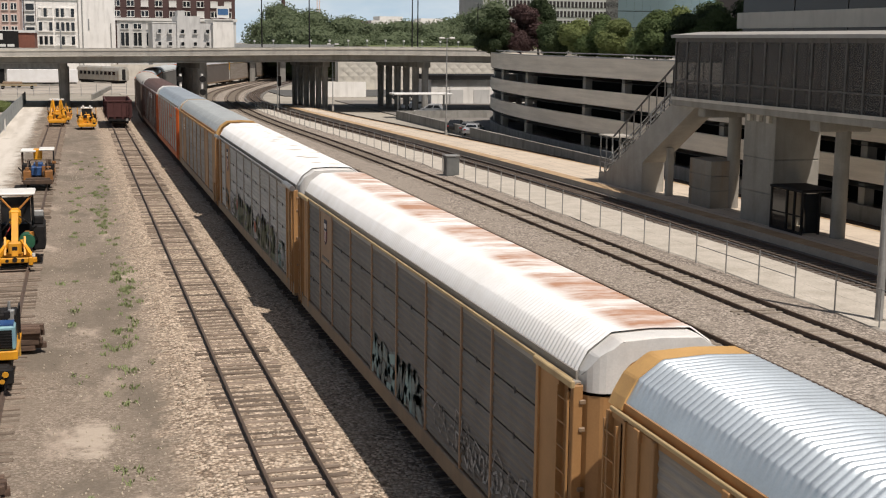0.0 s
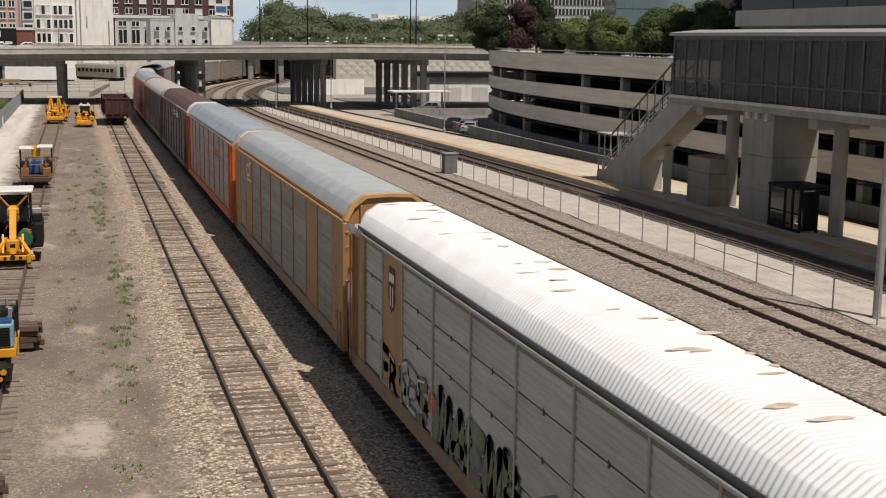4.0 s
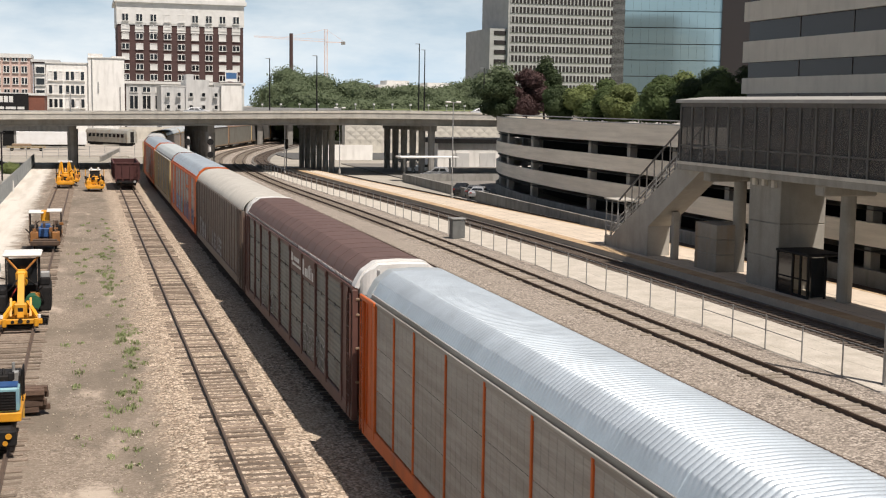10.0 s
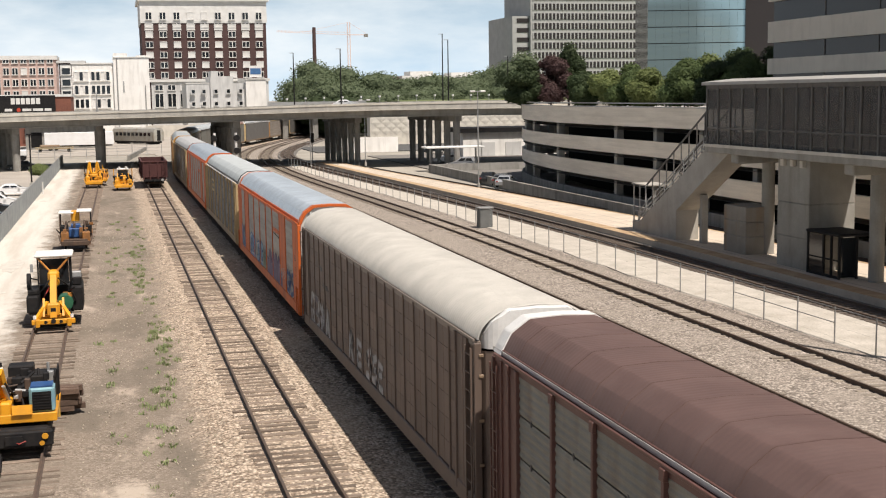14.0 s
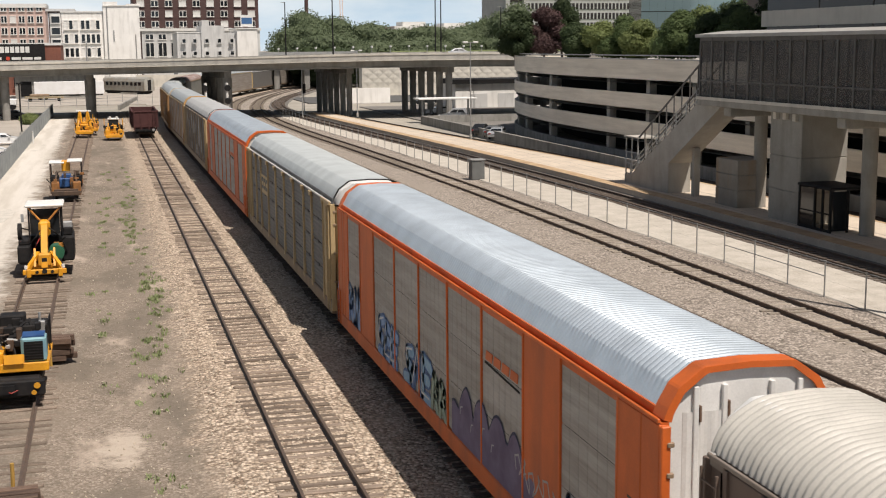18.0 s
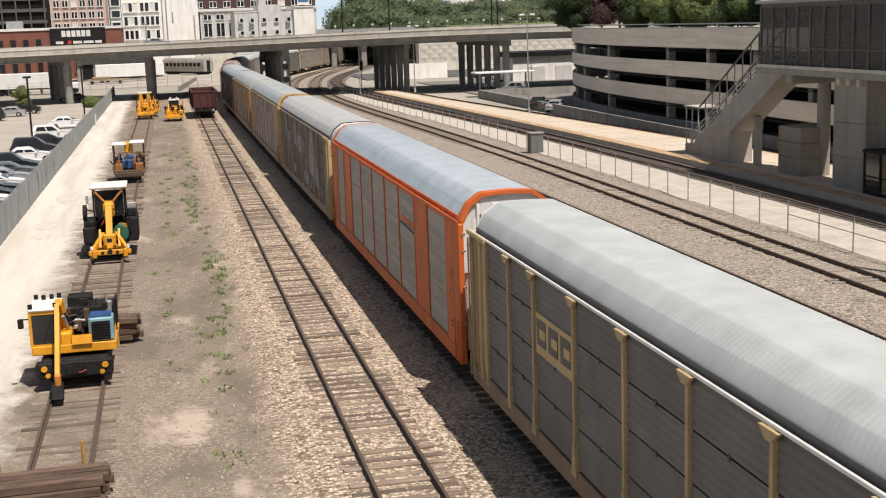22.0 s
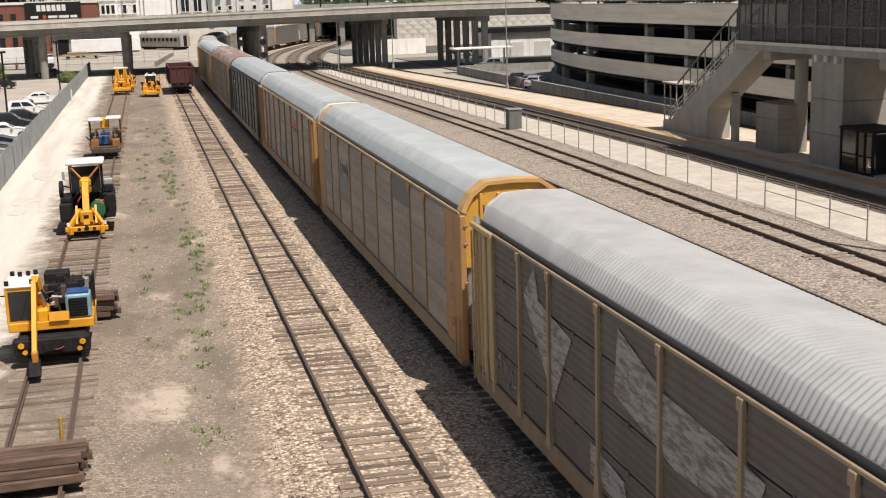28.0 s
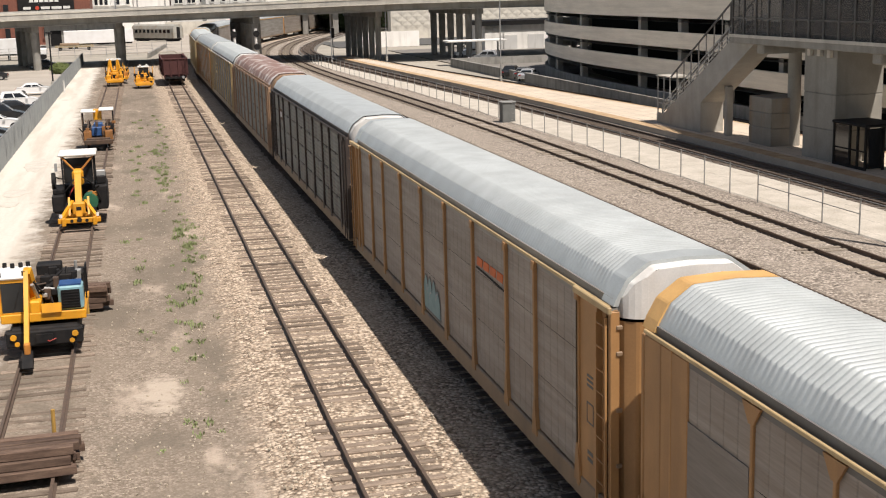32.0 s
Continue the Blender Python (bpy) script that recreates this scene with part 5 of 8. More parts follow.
        if cap:
            y0, y1 = sorted((s * (L - thick - 0.16), s * (L - 0.15)))
            part("roof_hood", cached(("roof_hood", s, thick), lambda: hood_mesh(y0, y1, 0.025, 0.08), cap), None, car, at=(0, SHIFT + (0.28 if s > 0 else 0.0), 0))
            if end_plate:
                part("end_gable", cached(("end_plate", s), lambda: Build().prism([(-1.4, 3.4)] + [(x * 0.965, z - 0.075) for x, z in ROOF_P] + [(1.4, 3.4)], "y", *sorted((s * (L - 0.32), s * (L - 0.24)))), end_m or ends_m), None, car, at=(0, SHIFT, 0))
                for gx in (-0.92, -0.42, 0.42, 0.92):
                    part("gable_post", cached(("gable_post", s), lambda: Build().box(-0.045, 0.045, min(s * (L - 0.25), s * (L - 0.17)), max(s * (L - 0.25), s * (L - 0.17)), 3.5, 5.46, bevel=0.012), end_m or frame_m), None, car, at=(gx, SHIFT, 0))
                for gx, gz2 in ((-0.92, 5.0), (-0.42, 5.05), (0.42, 5.05), (0.92, 5.0)):
                    part("gable_hinge", cached(("gable_hinge", s), lambda: Build().box(0.05, 0.085, min(s * (L - 0.25), s * (L - 0.16)), max(s * (L - 0.25), s * (L - 0.16)), -0.12, 0.14), RUSTY), None, car, at=(gx, SHIFT, gz2))
            else:
                part("end_gable", cached(("end_gable", s, gz), lambda: dome_mesh(s, s * (L - thick - 0.16), s * (L + 0.1), 0.02, gz), end_m or ends_m), None, car, at=(0, SHIFT + (0.2 if s > 0 else 0.0), 0))
                for gx in (-0.78, -0.28, 0.28, 0.78):
                    part("gable_bracket", cached(("gable_bracket", s), lambda: Build().box(-0.035, 0.035, min(s * (L + 0.08), s * (L + 0.16)), max(s * (L + 0.08), s * (L + 0.16)), 5.3, 5.56, bevel=0.012), GALV if end_m is WHITEP else frame_m), None, car, at=(gx, SHIFT, 0))
        else:
            part("end_gable", cached(("end_gable", s, gz, 1), lambda: dome_mesh(s, s * (L - 0.75), s * (L + 0.12), 0.05, gz), end_m or ends_m), None, car, at=(0, SHIFT, 0))
            if edge:
                part("end_strip", cached(("end_strip", s), lambda: Build().prism([(x * 0.995, z - 0.012) for x, z in ROOF_P] + [(x * 0.94, z - 0.075) for x, z in ROOF_P[::-1]], "y", min(s * (L - 0.38), s * (L - 0.34)), max(s * (L - 0.38), s * (L - 0.34))), BLACK), None, car, at=(0, SHIFT, 0))
            if dome:
                part("end_cover", cached(("end_cover", s), lambda: hood_mesh(*sorted((s * (L - 0.75), s * (L - 0.15))), 0.02, 0.03), dome), None, car, at=(0, SHIFT, 0))
        for hz in (1.9, 3.0, 4.1, 4.6):
            part("hinge", cached(("hinge",), lambda: Build().box(-0.06, 0.06, -0.03, 0.03, -0.04, 0.04, bevel=0.012), POSTB), None, car, at=(-1.43, s * (L - 0.02) + SHIFT, hz))
        truck(car, s * 9.9)
        part("coupler", cached(("coupler", s), lambda: Build().box(-0.15, 0.15, min(s * 13.8, s * 14.7), max(s * 13.8, s * 14.7), 0.72, 0.95), BLACK), None, car, at=(0, SHIFT, 0))
    return car


def bay_y(i):
    return (POSTS[i] + POSTS[i + 1]) / 2


def swoosh(parent, y, z):
    """Four slanted orange blocks over a dark line, painted on a panel."""
    for k in range(4):
        a = y + 1.2 - 0.6 * k
        part("emblem_block", Build().prism([(a, z + 0.08), (a - 0.5, z + 0.08), (a - 0.56, z + 0.3), (a - 0.06, z + 0.3)], "x", -1.556, -1.546), ORANGE, parent)
    part("emblem_line", Build().prism([(y + 1.25, z - 0.02), (y - 1.25, z - 0.1), (y - 1.25, z - 0.05), (y + 1.25, z + 0.03)], "x", -1.556, -1.547), BLACK, parent)


def build_train():
    cars = []
    c = autorack("tan-framed car carrier with grey panels and a silver roof", TAN, P_GREY, R_SILV, "rib", YCAP, TAN, eave_m=CREAMT)
    cars.append(c)
    c = autorack("dirty grey car carrier with tan posts and a rusty white roof", POSTD, P_DARK, R_RUST, "rib", None, WHITEP, ends_m=TAN, rib=(0.16, 0.03, 0.4), gusset=False, eave_m=CREAMT, rail_m=CREAMT, band_m=P_GREY)
    plate(c, 7.65, 9.5, 3.05, 4.85, POSTD, "emblem_board", -1.555)
    shield(c, bay_y(7), 4.2, 0.55)
    plate(c, 8.0, 9.2, 3.2, 3.3, DKGREY, "emblem", -1.568)
    throw_up(c, 1.5, -4.2, 1.62, 1.15, [GRAF["teal"], GRAF["tealw"]], GRAF["tealw"], 3, 0.24)
    scrawl(c, -5.2, -8.4, 1.75, 1.1, GRAF["worn"], 4)
    scrawl(c, -7.0, -12.3, 1.85, 1.3, GRAF["worn"], 5)
    scrawl(c, -7.2, -10.5, 1.6, 0.8, GRAF["pale"], 6, 0.06)
    cars.append(c)
    c = autorack("light grey car carrier with a patchy white roof and olive graffiti", P_POST, P_PALE, R_WHITE, "rib", None, WHITEP, ends_m=TAN, gusset=False, rib=(0.16, 0.028, 0.25), eave_m=GALV, band_m=P_DARK)
    plate(c, 7.6, 9.6, 1.15, 4.88, TAN, "emblem_board", -1.553)
    shield(c, bay_y(7), 4.0, 0.8)
    throw_up(c, 9.9, 5.0, 1.62, 1.25, [GRAF["pale"], GRAF["green"], GRAF["pale"]], GRAF["dark"], 5, 0.22, GRAF["white"])
    throw_up(c, 4.2, -2.0, 1.66, 1.45, [GRAF["green"], GRAF["olive"]], GRAF["dark"], 6, 0.24)
    throw_up(c, -2.9, -9.2, 1.66, 1.45, [GRAF["olive"], GRAF["green"]], GRAF["dark"], 16, 0.24)
    throw_up(c, -9.2, -11.6, 1.75, 1.1, [GRAF["pale"], GRAF["teal"]], GRAF["green"], 7, 0.2, GRAF["white"])
    for y, z in ((4.5, 1.95), (-2.6, 1.75)):
        part("graffiti_spot", Build().prism([(y + 0.33 * math.cos(a * 0.6283) * (1 + 0.15 * (a % 3)), z + 0.3 * math.sin(a * 0.6283)) for a in range(10)], "x", -1.568, -1.5655), GRAF["coral"], c, "coral sprayed spot")
    for s in (-1, 1):
        ya, yb = sorted((s * 12.4, s * 14.1 + SHIFT))
        part("roller", Build().tube((-1.66, ya, 4.99), (-1.66, yb, 4.99), 0.11, 14), SHINE, c, "polished roller along the corner eave")
    rr = random.Random(8)
    for _ in range(30):
        y, x = rr.uniform(-13, 13), rr.uniform(-0.6, 0.8)
        z = float(np.interp(x, [p[0] for p in ROOF_P], [p[1] for p in ROOF_P])) + 0.012
        a, w = rr.uniform(0.1, 0.5), rr.uniform(0.04, 0.16)
        n = 9
        part("rust_patch", Build().prism([(x + a * math.cos(6.2832 * i / n) * rr.uniform(0.5, 1.0), y + w * math.sin(6.2832 * i / n) * rr.uniform(0.5, 1.0)) for i in range(n)], "z", z, z + 0.003), GRAF["rust"], c)
    cars.append(c)
    c = autorack("tan car carrier with smooth grey panels and a grey steel roof", TAN, P_GREY, R_GREY, "flat", YCAP, TAN, solid=(1, 7), rib=(0.165, 0.055, 0.8), gusset=False, eave_m=YCAP, thick=0.36, low_m=WHITEP, gz=4.9, end_plate=True)
    b = Build()
    stroke(b, [(8.55, 4.5), (9.15, 4.5), (9.3, 4.4), (9.3, 4.1), (9.15, 4.0), (8.45, 4.02), (8.32, 4.12), (8.32, 4.58), (8.2, 4.66), (7.75, 4.66), (7.63, 4.58), (7.63, 4.14)], 0.115, -1.566, 0)
    part("emblem", b, WHITEP, c, "white painted emblem of one bent line")
    for i in range(9):
        plate(c, 9.3 - 0.2 * i - 0.14, 9.3 - 0.2 * i, 3.74, 3.86, WHITEP, "emblem_mark", -1.566)
    cars.append(c)
    c = autorack("orange car carrier with light grey panels and a silver ribbed roof", ORANGE, P_LIGHT, R_SILV, "flat", None, WHITEP, gusset=False, tiers=3, sill_m=ORANGE, eave_m=P_LIGHT, band_m=P_LIGHT, dome=R_GREY, rail_m=ORANGE, low_m=ORANGE, seams=12)
    swoosh(c, bay_y(2), 3.72)
    cars.append(c)
    c = autorack("oxide-brown car carrier with grimy green-grey panels and a brown roof", BROWN, P_BRN, R_BROWN, "rib", WHITEP, WHITEP, rib=(0.16, 0.004, 1.0), seams=20, low_m=BROWN)
    for y0, y1 in ((-4.42, -1.58), (-7.42, -4.58)):
        plate(c, y0, y1, 3.98, 4.9, BROWN, "name_board", -1.556, "oxide-brown name board")
    for a, w, z0, z1 in ((-2.0, 0.34, 4.36, 4.7), (-2.5, 0.2, 4.42, 4.6), (-2.78, 0.2, 4.42, 4.6), (-3.06, 0.2, 4.42, 4.6), (-3.34, 0.2, 4.42, 4.6), (-3.62, 0.2, 4.42, 4.6), (-4.75, 0.3, 4.12, 4.74), (-5.25, 0.24, 4.12, 4.45), (-5.6, 0.24, 4.12, 4.45), (-5.9, 0.1, 4.12, 4.6), (-6.2, 0.16, 4.12, 4.66), (-6.48, 0.1, 4.12, 4.6), (-6.8, 0.24, 4.12, 4.45)):
        plate(c, a - w / 2, a + w / 2, z0, z1, WHITEP, "emblem", -1.568)
    plate(c, -4.5, -2.1, 4.22, 4.32, WHITEP, "emblem", -1.568)
    for k in range(44):
        part("eave_tab", cached(("eave_tab",), lambda: Build().box(-1.47, -1.453, -0.06, 0.06, 4.95, 5.075), WHITEP), None, c, at=(0, -3.0 - 0.245 * k, 0))
    part("eave_strip", Build().box(-1.468, -1.453, -2.6, 14.0, 4.96, 5.06), P_PALE, c, "pale weathered eave strip")
    throw_up(c, 8.2, 3.6, 1.7, 1.0, [P_BRN], GRAF["pale"], 8, 0.16)
    scrawl(c, -3.5, -9.0, 1.7, 1.1, GRAF["worn"], 82, 0.06)
    throw_up(c, -4.4, -9.2, 1.65, 1.15, [P_BRN], GRAF["pale"], 81, 0.16)
    cars.append(c)
    sm = [-13.1 + 26.2 * i / 20 for i in range(21)]
    c = autorack("brown fully enclosed car carrier with a cream corrugated roof", BEIGE, BEIGE, R_CREAM, "flat", None, WHITEP, rib=(0.16, 0.05, 1.0), gusset=False, tiers=6, posts=sm, round_top=True, band_m=BEIGEL, eave_m=BEIGEL)
    throw_up(c, 11.6, 6.8, 1.6, 1.35, [GRAF["pale"], GRAF["dark"]], GRAF["worn"], 12, 0.16, GRAF["white"])
    for a, z0, z1 in ((2.5, 1.2, 2.3), (1.0, 1.25, 2.1), (-0.7, 1.2, 2.25), (-1.7, 1.2, 2.2), (-2.6, 1.2, 2.1)):
        throw_up(c, a, a - 0.8, (z0 + z1) / 2, z1 - z0, [GRAF["pale"]], GRAF["worn"], int(a * 10) + 90, 0.2)
    for i in range(3):
        plate(c, 8.9 - 0.2 * i, 9.05 - 0.2 * i, 3.6, 3.8, DKGREY, "stencil", -1.552)
    for i in range(6):
        plate(c, 8.2 - 0.2 * i, 8.35 - 0.2 * i, 2.95, 3.15, DKGREY, "stencil", -1.552)
    cars.append(c)
    c = autorack("orange car carrier with grey panels and blue graffiti", ORANGE, P_LIGHT, R_SILV, "flat", ORANGE, WHITEP, solid=(1, 7), gusset=False, tiers=3, sill_m=ORANGE, low_m=WHITEP, gz=5.1, end_plate=True, thick=0.4)
    swoosh(c, bay_y(2), 3.62)
    throw_up(c, 13.9, 9.9, 1.75, 1.3, [GRAF["blue"]], GRAF["steel"], 20, 0.26, GRAF["pale"])
    throw_up(c, 6.8, 4.2, 1.7, 1.2, [GRAF["blue"]], GRAF["steel"], 21, 0.26, GRAF["white"])
    throw_up(c, 3.2, 0.2, 1.75, 1.3, [GRAF["sky"], GRAF["steel"]], GRAF["steel"], 22, 0.24, GRAF["white"])
    throw_up(c, 0.1, -1.4, 1.6, 1.0, [GRAF["mint"]], GRAF["green"], 23, 0.22)
    cloud(c, -1.9, -8.2, 1.1, 1.45, GRAF["plum"], GRAF["navy"], 30)
    scrawl(c, -7.0, -9.5, 1.9, 0.8, GRAF["pale"], 31, 0.05)
    throw_up(c, -9.9, -12.4, 1.75, 1.15, [GRAF["steel"]], GRAF["pale"], 24, 0.2)
    cars.append(c)
    c = autorack("dark grey ribbed car carrier with cream posts", CREAMT, P_DARK, R_CHALK, "rib", None, WHITEP, rib=(0.16, 0.004, 0.1), ends_m=CREAMT, rail_m=CREAMT, band_m=DKGREY, eave_m=WHITEP, gz=4.85, edge=True)
    plate(c, 4.65, 7.35, 3.03, 4.02, SAND, "emblem_board", -1.562)
    for y in (6.9, 6.0, 5.1):
        plate(c, y - 0.34, y + 0.34, 3.26, 3.88, DKGREY, "emblem", -1.577)
        plate(c, y - 0.34, y + 0.08, 3.46, 3.68, SAND, "emblem_notch", -1.589)
    for y in POSTS[1:-1]:
        part("post_head", cached(("post_head", 8), lambda: Build().prism([(-0.3, 4.92), (0.3, 4.92), (0.1, 4.74), (-0.1, 4.74)], "x", -1.675, -1.605), CREAMT), None, c, at=(0, y, 0))
    cars.append(c)
    c = autorack("orange car carrier with clean grey panels and orange roof hoods", ORANGE, P_LIGHT, R_SILV, "flat", ORANGE, WHITEP, solid=(1, 7), gusset=False, tiers=3, sill_m=ORANGE, low_m=WHITEP, gz=5.1, end_plate=True, thick=0.4, seams=20)
    swoosh(c, bay_y(2), 3.6)
    cars.append(c)
    c = autorack("dark brown car carrier with large pale triangles and a pale roof", POSTC, P_MUD, R_PALE, "rib", None, WHITEP, rib=(0.16, 0.03, 0.1), ends_m=CREAMT, rail_m=CREAMT, band_m=DKGREY, eave_m=POSTC, gz=4.7, edge=True)
    for tri in ([(9.4, 4.0), (8.55, 4.86), (8.3, 4.1), (6.1, 3.78), (7.3, 2.05)], [(3.5, 4.7), (3.7, 3.38), (0.9, 2.9), (-1.9, 3.05), (-2.2, 3.85), (-0.8, 4.0), (1.4, 4.1)], [(-5.85, 4.92), (-4.6, 3.2), (-4.55, 2.35), (-7.0, 1.95), (-11.0, 1.3), (-9.0, 2.5), (-6.95, 4.5)], [(5.0, 1.3), (5.0, 2.0), (3.2, 1.8), (3.0, 1.25)], [(-1.4, 1.25), (-1.4, 2.0), (-3.8, 2.1), (-5.9, 1.3)]):
        part("painted_shape", Build().prism(tri, "x", -1.558, -1.55), GRAF["worn"], c, "worn pale painted shape")
    scrawl(c, 12.0, 10.2, 1.7, 0.9, GRAF["worn"], 77, 0.05)
    cars.append(c)
    c = autorack("tan-edged car carrier with grey-beige panels and a silver roof", TAN, P_WARM, R_GREY, "flat", YCAP, YELL2, gusset=False, tiers=3, rib=(0.165, 0.055, 0.8), eave_m=CREAMT, band_m=P_DARK, low_m=P_PALE, gz=4.9, end_plate=True)
    plate(c, -7.4, -4.6, 4.02, 4.9, P_DARK, "patch")
    plate(c, 4.6, 7.4, 2.2, 3.5, P_DUSK, "patch", -1.5515)
    plate(c, 9.8, 12.4, 2.4, 3.9, P_DUSK, "patch", -1.5515)
    for y0, y1, z0, z1 in ((6.85, 6.92, 3.3, 3.95), (5.1, 5.17, 3.3, 3.95), (6.55, 6.85, 3.3, 3.36), (5.17, 5.4, 3.3, 3.36)):
        plate(c, y0, y1, z0, z1, DKGREY, "emblem", -1.56)
    for y in (6.45, 6.0, 5.55):
        b = Build()
        b.box(-1.566, -1.558, y - 0.15, y + 0.15, 3.5, 3.82)
        part("emblem", b, DKGREY, c)
    for y in POSTS[1:-1]:
        part("post_head", cached(("post_head",), lambda: Build().prism([(-0.28, 4.9), (0.28, 4.9), (0.07, 4.6), (-0.07, 4.6)], "x", -1.60, -1.56), TAN), None, c, at=(0, y, 0))
    cars.append(c)
    c = autorack("tan car carrier with warm grey panels and a silver roof", TAN, P_WARM, R_GREY, "flat", None, WHITEP, rib=(0.165, 0.05, 0.8), gusset=True, tiers=3, eave_m=CREAMT, dome=R_GREY, rail_m=CREAMT, band_m=P_GREY)
    swoosh(c, bay_y(2), 3.75)
    cloud(c, 1.9, -0.6, 1.25, 1.0, GRAF["teal"], P_DARK, 60)
    cars.append(c)
    c = autorack("dark car carrier with a gridded grey side and a grey-green roof", DKBRN, P_BRN, R_GREY, "rib", None, WHITEP, rib=(0.16, 0.02, 0.3), eave_m=DKBRN, band_m=DKBRN)
    plate(c, bay_y(7) - 0.75, bay_y(7) + 0.75, 3.55, 4.15, RUSTY, "emblem", -1.57)
    plate(c, bay_y(7) - 0.35, bay_y(7) + 0.35, 3.7, 4.0, WHITEP, "emblem", -1.585)
    cars.append(c)
    c = autorack("brown-framed car carrier with a rusty white-flecked roof", POSTD, P_BRN, R_FLECK, "rib", None, POSTD, rib=(0.16, 0.02, 0.6), ends_m=POSTD)
    plate(c, bay_y(7) - 0.3, bay_y(7) + 0.3, 3.0, 4.4, GRAF["worn"], "emblem", -1.57)
    cars.append(c)
    follow = [8, 12, 8, 11, 12, 1, 3, 12, 11, 8]
    for k in follow:
        cars.append(copy_thing(cars[k], pose(0, 0, 0)))
    return cars


# arc length along the train's track
PY = np.arange(-120, 1400, 1.0)
PX = np.array([t2(y) for y in PY])
PS = np.concatenate([[0], np.cumsum(np.hypot(np.diff(PX), np.diff(PY)))]) - 120.0


def on_track(s):
    return Vector((float(np.interp(s, PS, PX)), float(np.interp(s, PS, PY)), 0))


RUN_T, RUN_D = [0, 3, 6, 9.5, 13, 16, 19, 21, 23, 26, 29, 32], [0, 29.4, 59.0, 93.5, 128.3, 158.4, 189.3, 209.3, 229.4, 260.6, 291.3, 322.2]
RUN = np.polyfit(RUN_T, RUN_D, 4)


def run(t):
    return float(np.polyval(RUN, t) - np.polyval(RUN, 0))


def car_pose(k, t):
    s = 33.9 + PITCH * (k - 1) - run(t)
    a, c = on_track(s - 9.9), on_track(s + 9.9)
    d, m = c - a, (a + c) / 2
    return pose(m.x, m.y, 0, 0, 0, math.degrees(math.atan2(-d.x, d.y)))


TRAIN = build_train()
MOVERS = []
TIE4 = mat("dusty_tie", (0.30, 0.26, 0.21), (0.22, 0.185, 0.15), 0.95, scale=2.0, stretch=(0.6, 3, 3), fine=0.2, fscale=20, rand=0.2, spec=0.1)
tr = rail_pair("yard_track", ty, -20, 230, "empty rusty yard track on grey ties", shine=False)
ties(tr, ty, 18, 230, (20, 160), TIE, seed=3, sunk=0.014)
tr = rail_pair("machine_track", tm, -20, 215, "old yard track with worn ties and parked machines", shine=False)
ties(tr, tm, 18, 215, (22, 120), TIE, 0.6, seed=4, sunk=0.055)
tr = rail_pair("train_track", t2, -20, 420, "track under the passing train")
ties(tr, t2, 0, 300, (1, 0), TIED, seed=5)
tr = rail_pair("main_track", t3, -20, 420, "main line track beyond the train", shine=False)
ties(tr, t3, 40, 300, (1, 0), TIE4, seed=6)
tr = rail_pair("main_track", t4, -20, 420, "main line track beside the wire fence", shine=False)
ties(tr, t4, 35, 300, (35, 110), TIE4, seed=7)
tr = rail_pair("platform_track", t5, -20, 420, "dark track along the station platform", shine=False)
ties(tr, t5, 35, 300, (1, 0), TIED, seed=8)
tr = rail_pair("garage_track", lambda y: pf(y) + 1.2 if y > 95 else 45.9, -20, 190, "track behind the platform")
ties(tr, lambda y: pf(y) + 1.2 if y > 95 else 45.9, 35, 190, (1, 0), TIED, seed=9)
# ---- far city ----
BRICKD = mat("dark_red_brick", (0.088, 0.05, 0.046), (0.07, 0.041, 0.038), 0.9, scale=0.3, fine=0.12, fscale=3)
BRICKR = mat("red_brick", (0.22, 0.085, 0.055), (0.17, 0.07, 0.05), 0.9, scale=0.3, fine=0.15, fscale=3, streak=(0.12, 0.05, 0.035))
WHITEB = mat("whitewashed_brick", (0.84, 0.82, 0.78), (0.74, 0.72, 0.68), 0.9, scale=0.25, streak=(0.47, 0.45, 0.41), streak_amt=0.45)
TRIMW = mat("white_terracotta", (0.70, 0.69, 0.66), (0.6, 0.59, 0.56), 0.8, scale=0.5)
GREYB = mat("grey_stucco", (0.60, 0.595, 0.575), (0.52, 0.515, 0.5), 0.9, scale=0.2, streak=(0.3, 0.3, 0.29))
PINKB = mat("pale_pink_masonry", (0.55, 0.40, 0.35), (0.48, 0.35, 0.3), 0.9, scale=0.3)
BEIGEB = mat("beige_precast", (0.55, 0.51, 0.44), (0.48, 0.445, 0.385), 0.9, scale=0.3, streak=(0.3, 0.28, 0.24), streak_amt=0.3)
BLUEG = glassy("blue_green_curtain_glass", (0.33, 0.45, 0.48), 0.07, 0.5, 0.65)
DARKG = glassy("brown_tinted_glass", (0.036, 0.03, 0.028), 0.18, 0.28)


def window_meshes(key, w, h, mull, frame_mat, d=0.25):
    fr = Build()
    fr.box(-w / 2 - 0.12, -w / 2, -d, 0.05, 0, h).box(w / 2, w / 2 + 0.12, -d, 0.05, 0, h)
    fr.box(-w / 2 - 0.2, w / 2 + 0.2, -d - 0.1, 0.05, -0.25, 0).box(-w / 2 - 0.12, w / 2 + 0.12, -d, 0.05, h, h + 0.2)
    for i in range(1, mull):
        x = -w / 2 + w * i / mull
        fr.box(x - 0.12, x + 0.12, -d + 0.05, 0.05, 0, h)
    return cached(("window_frame", key), lambda: fr, frame_mat), cached(("window_pane", key), lambda: Build().box(-w / 2, w / 2, -0.1, 0.0, 0, h), GLASS), cached(("blind", key), lambda: Build().box(-w / 2, w / 2, -0.15, -0.11, 0.0, h), TRIMW)


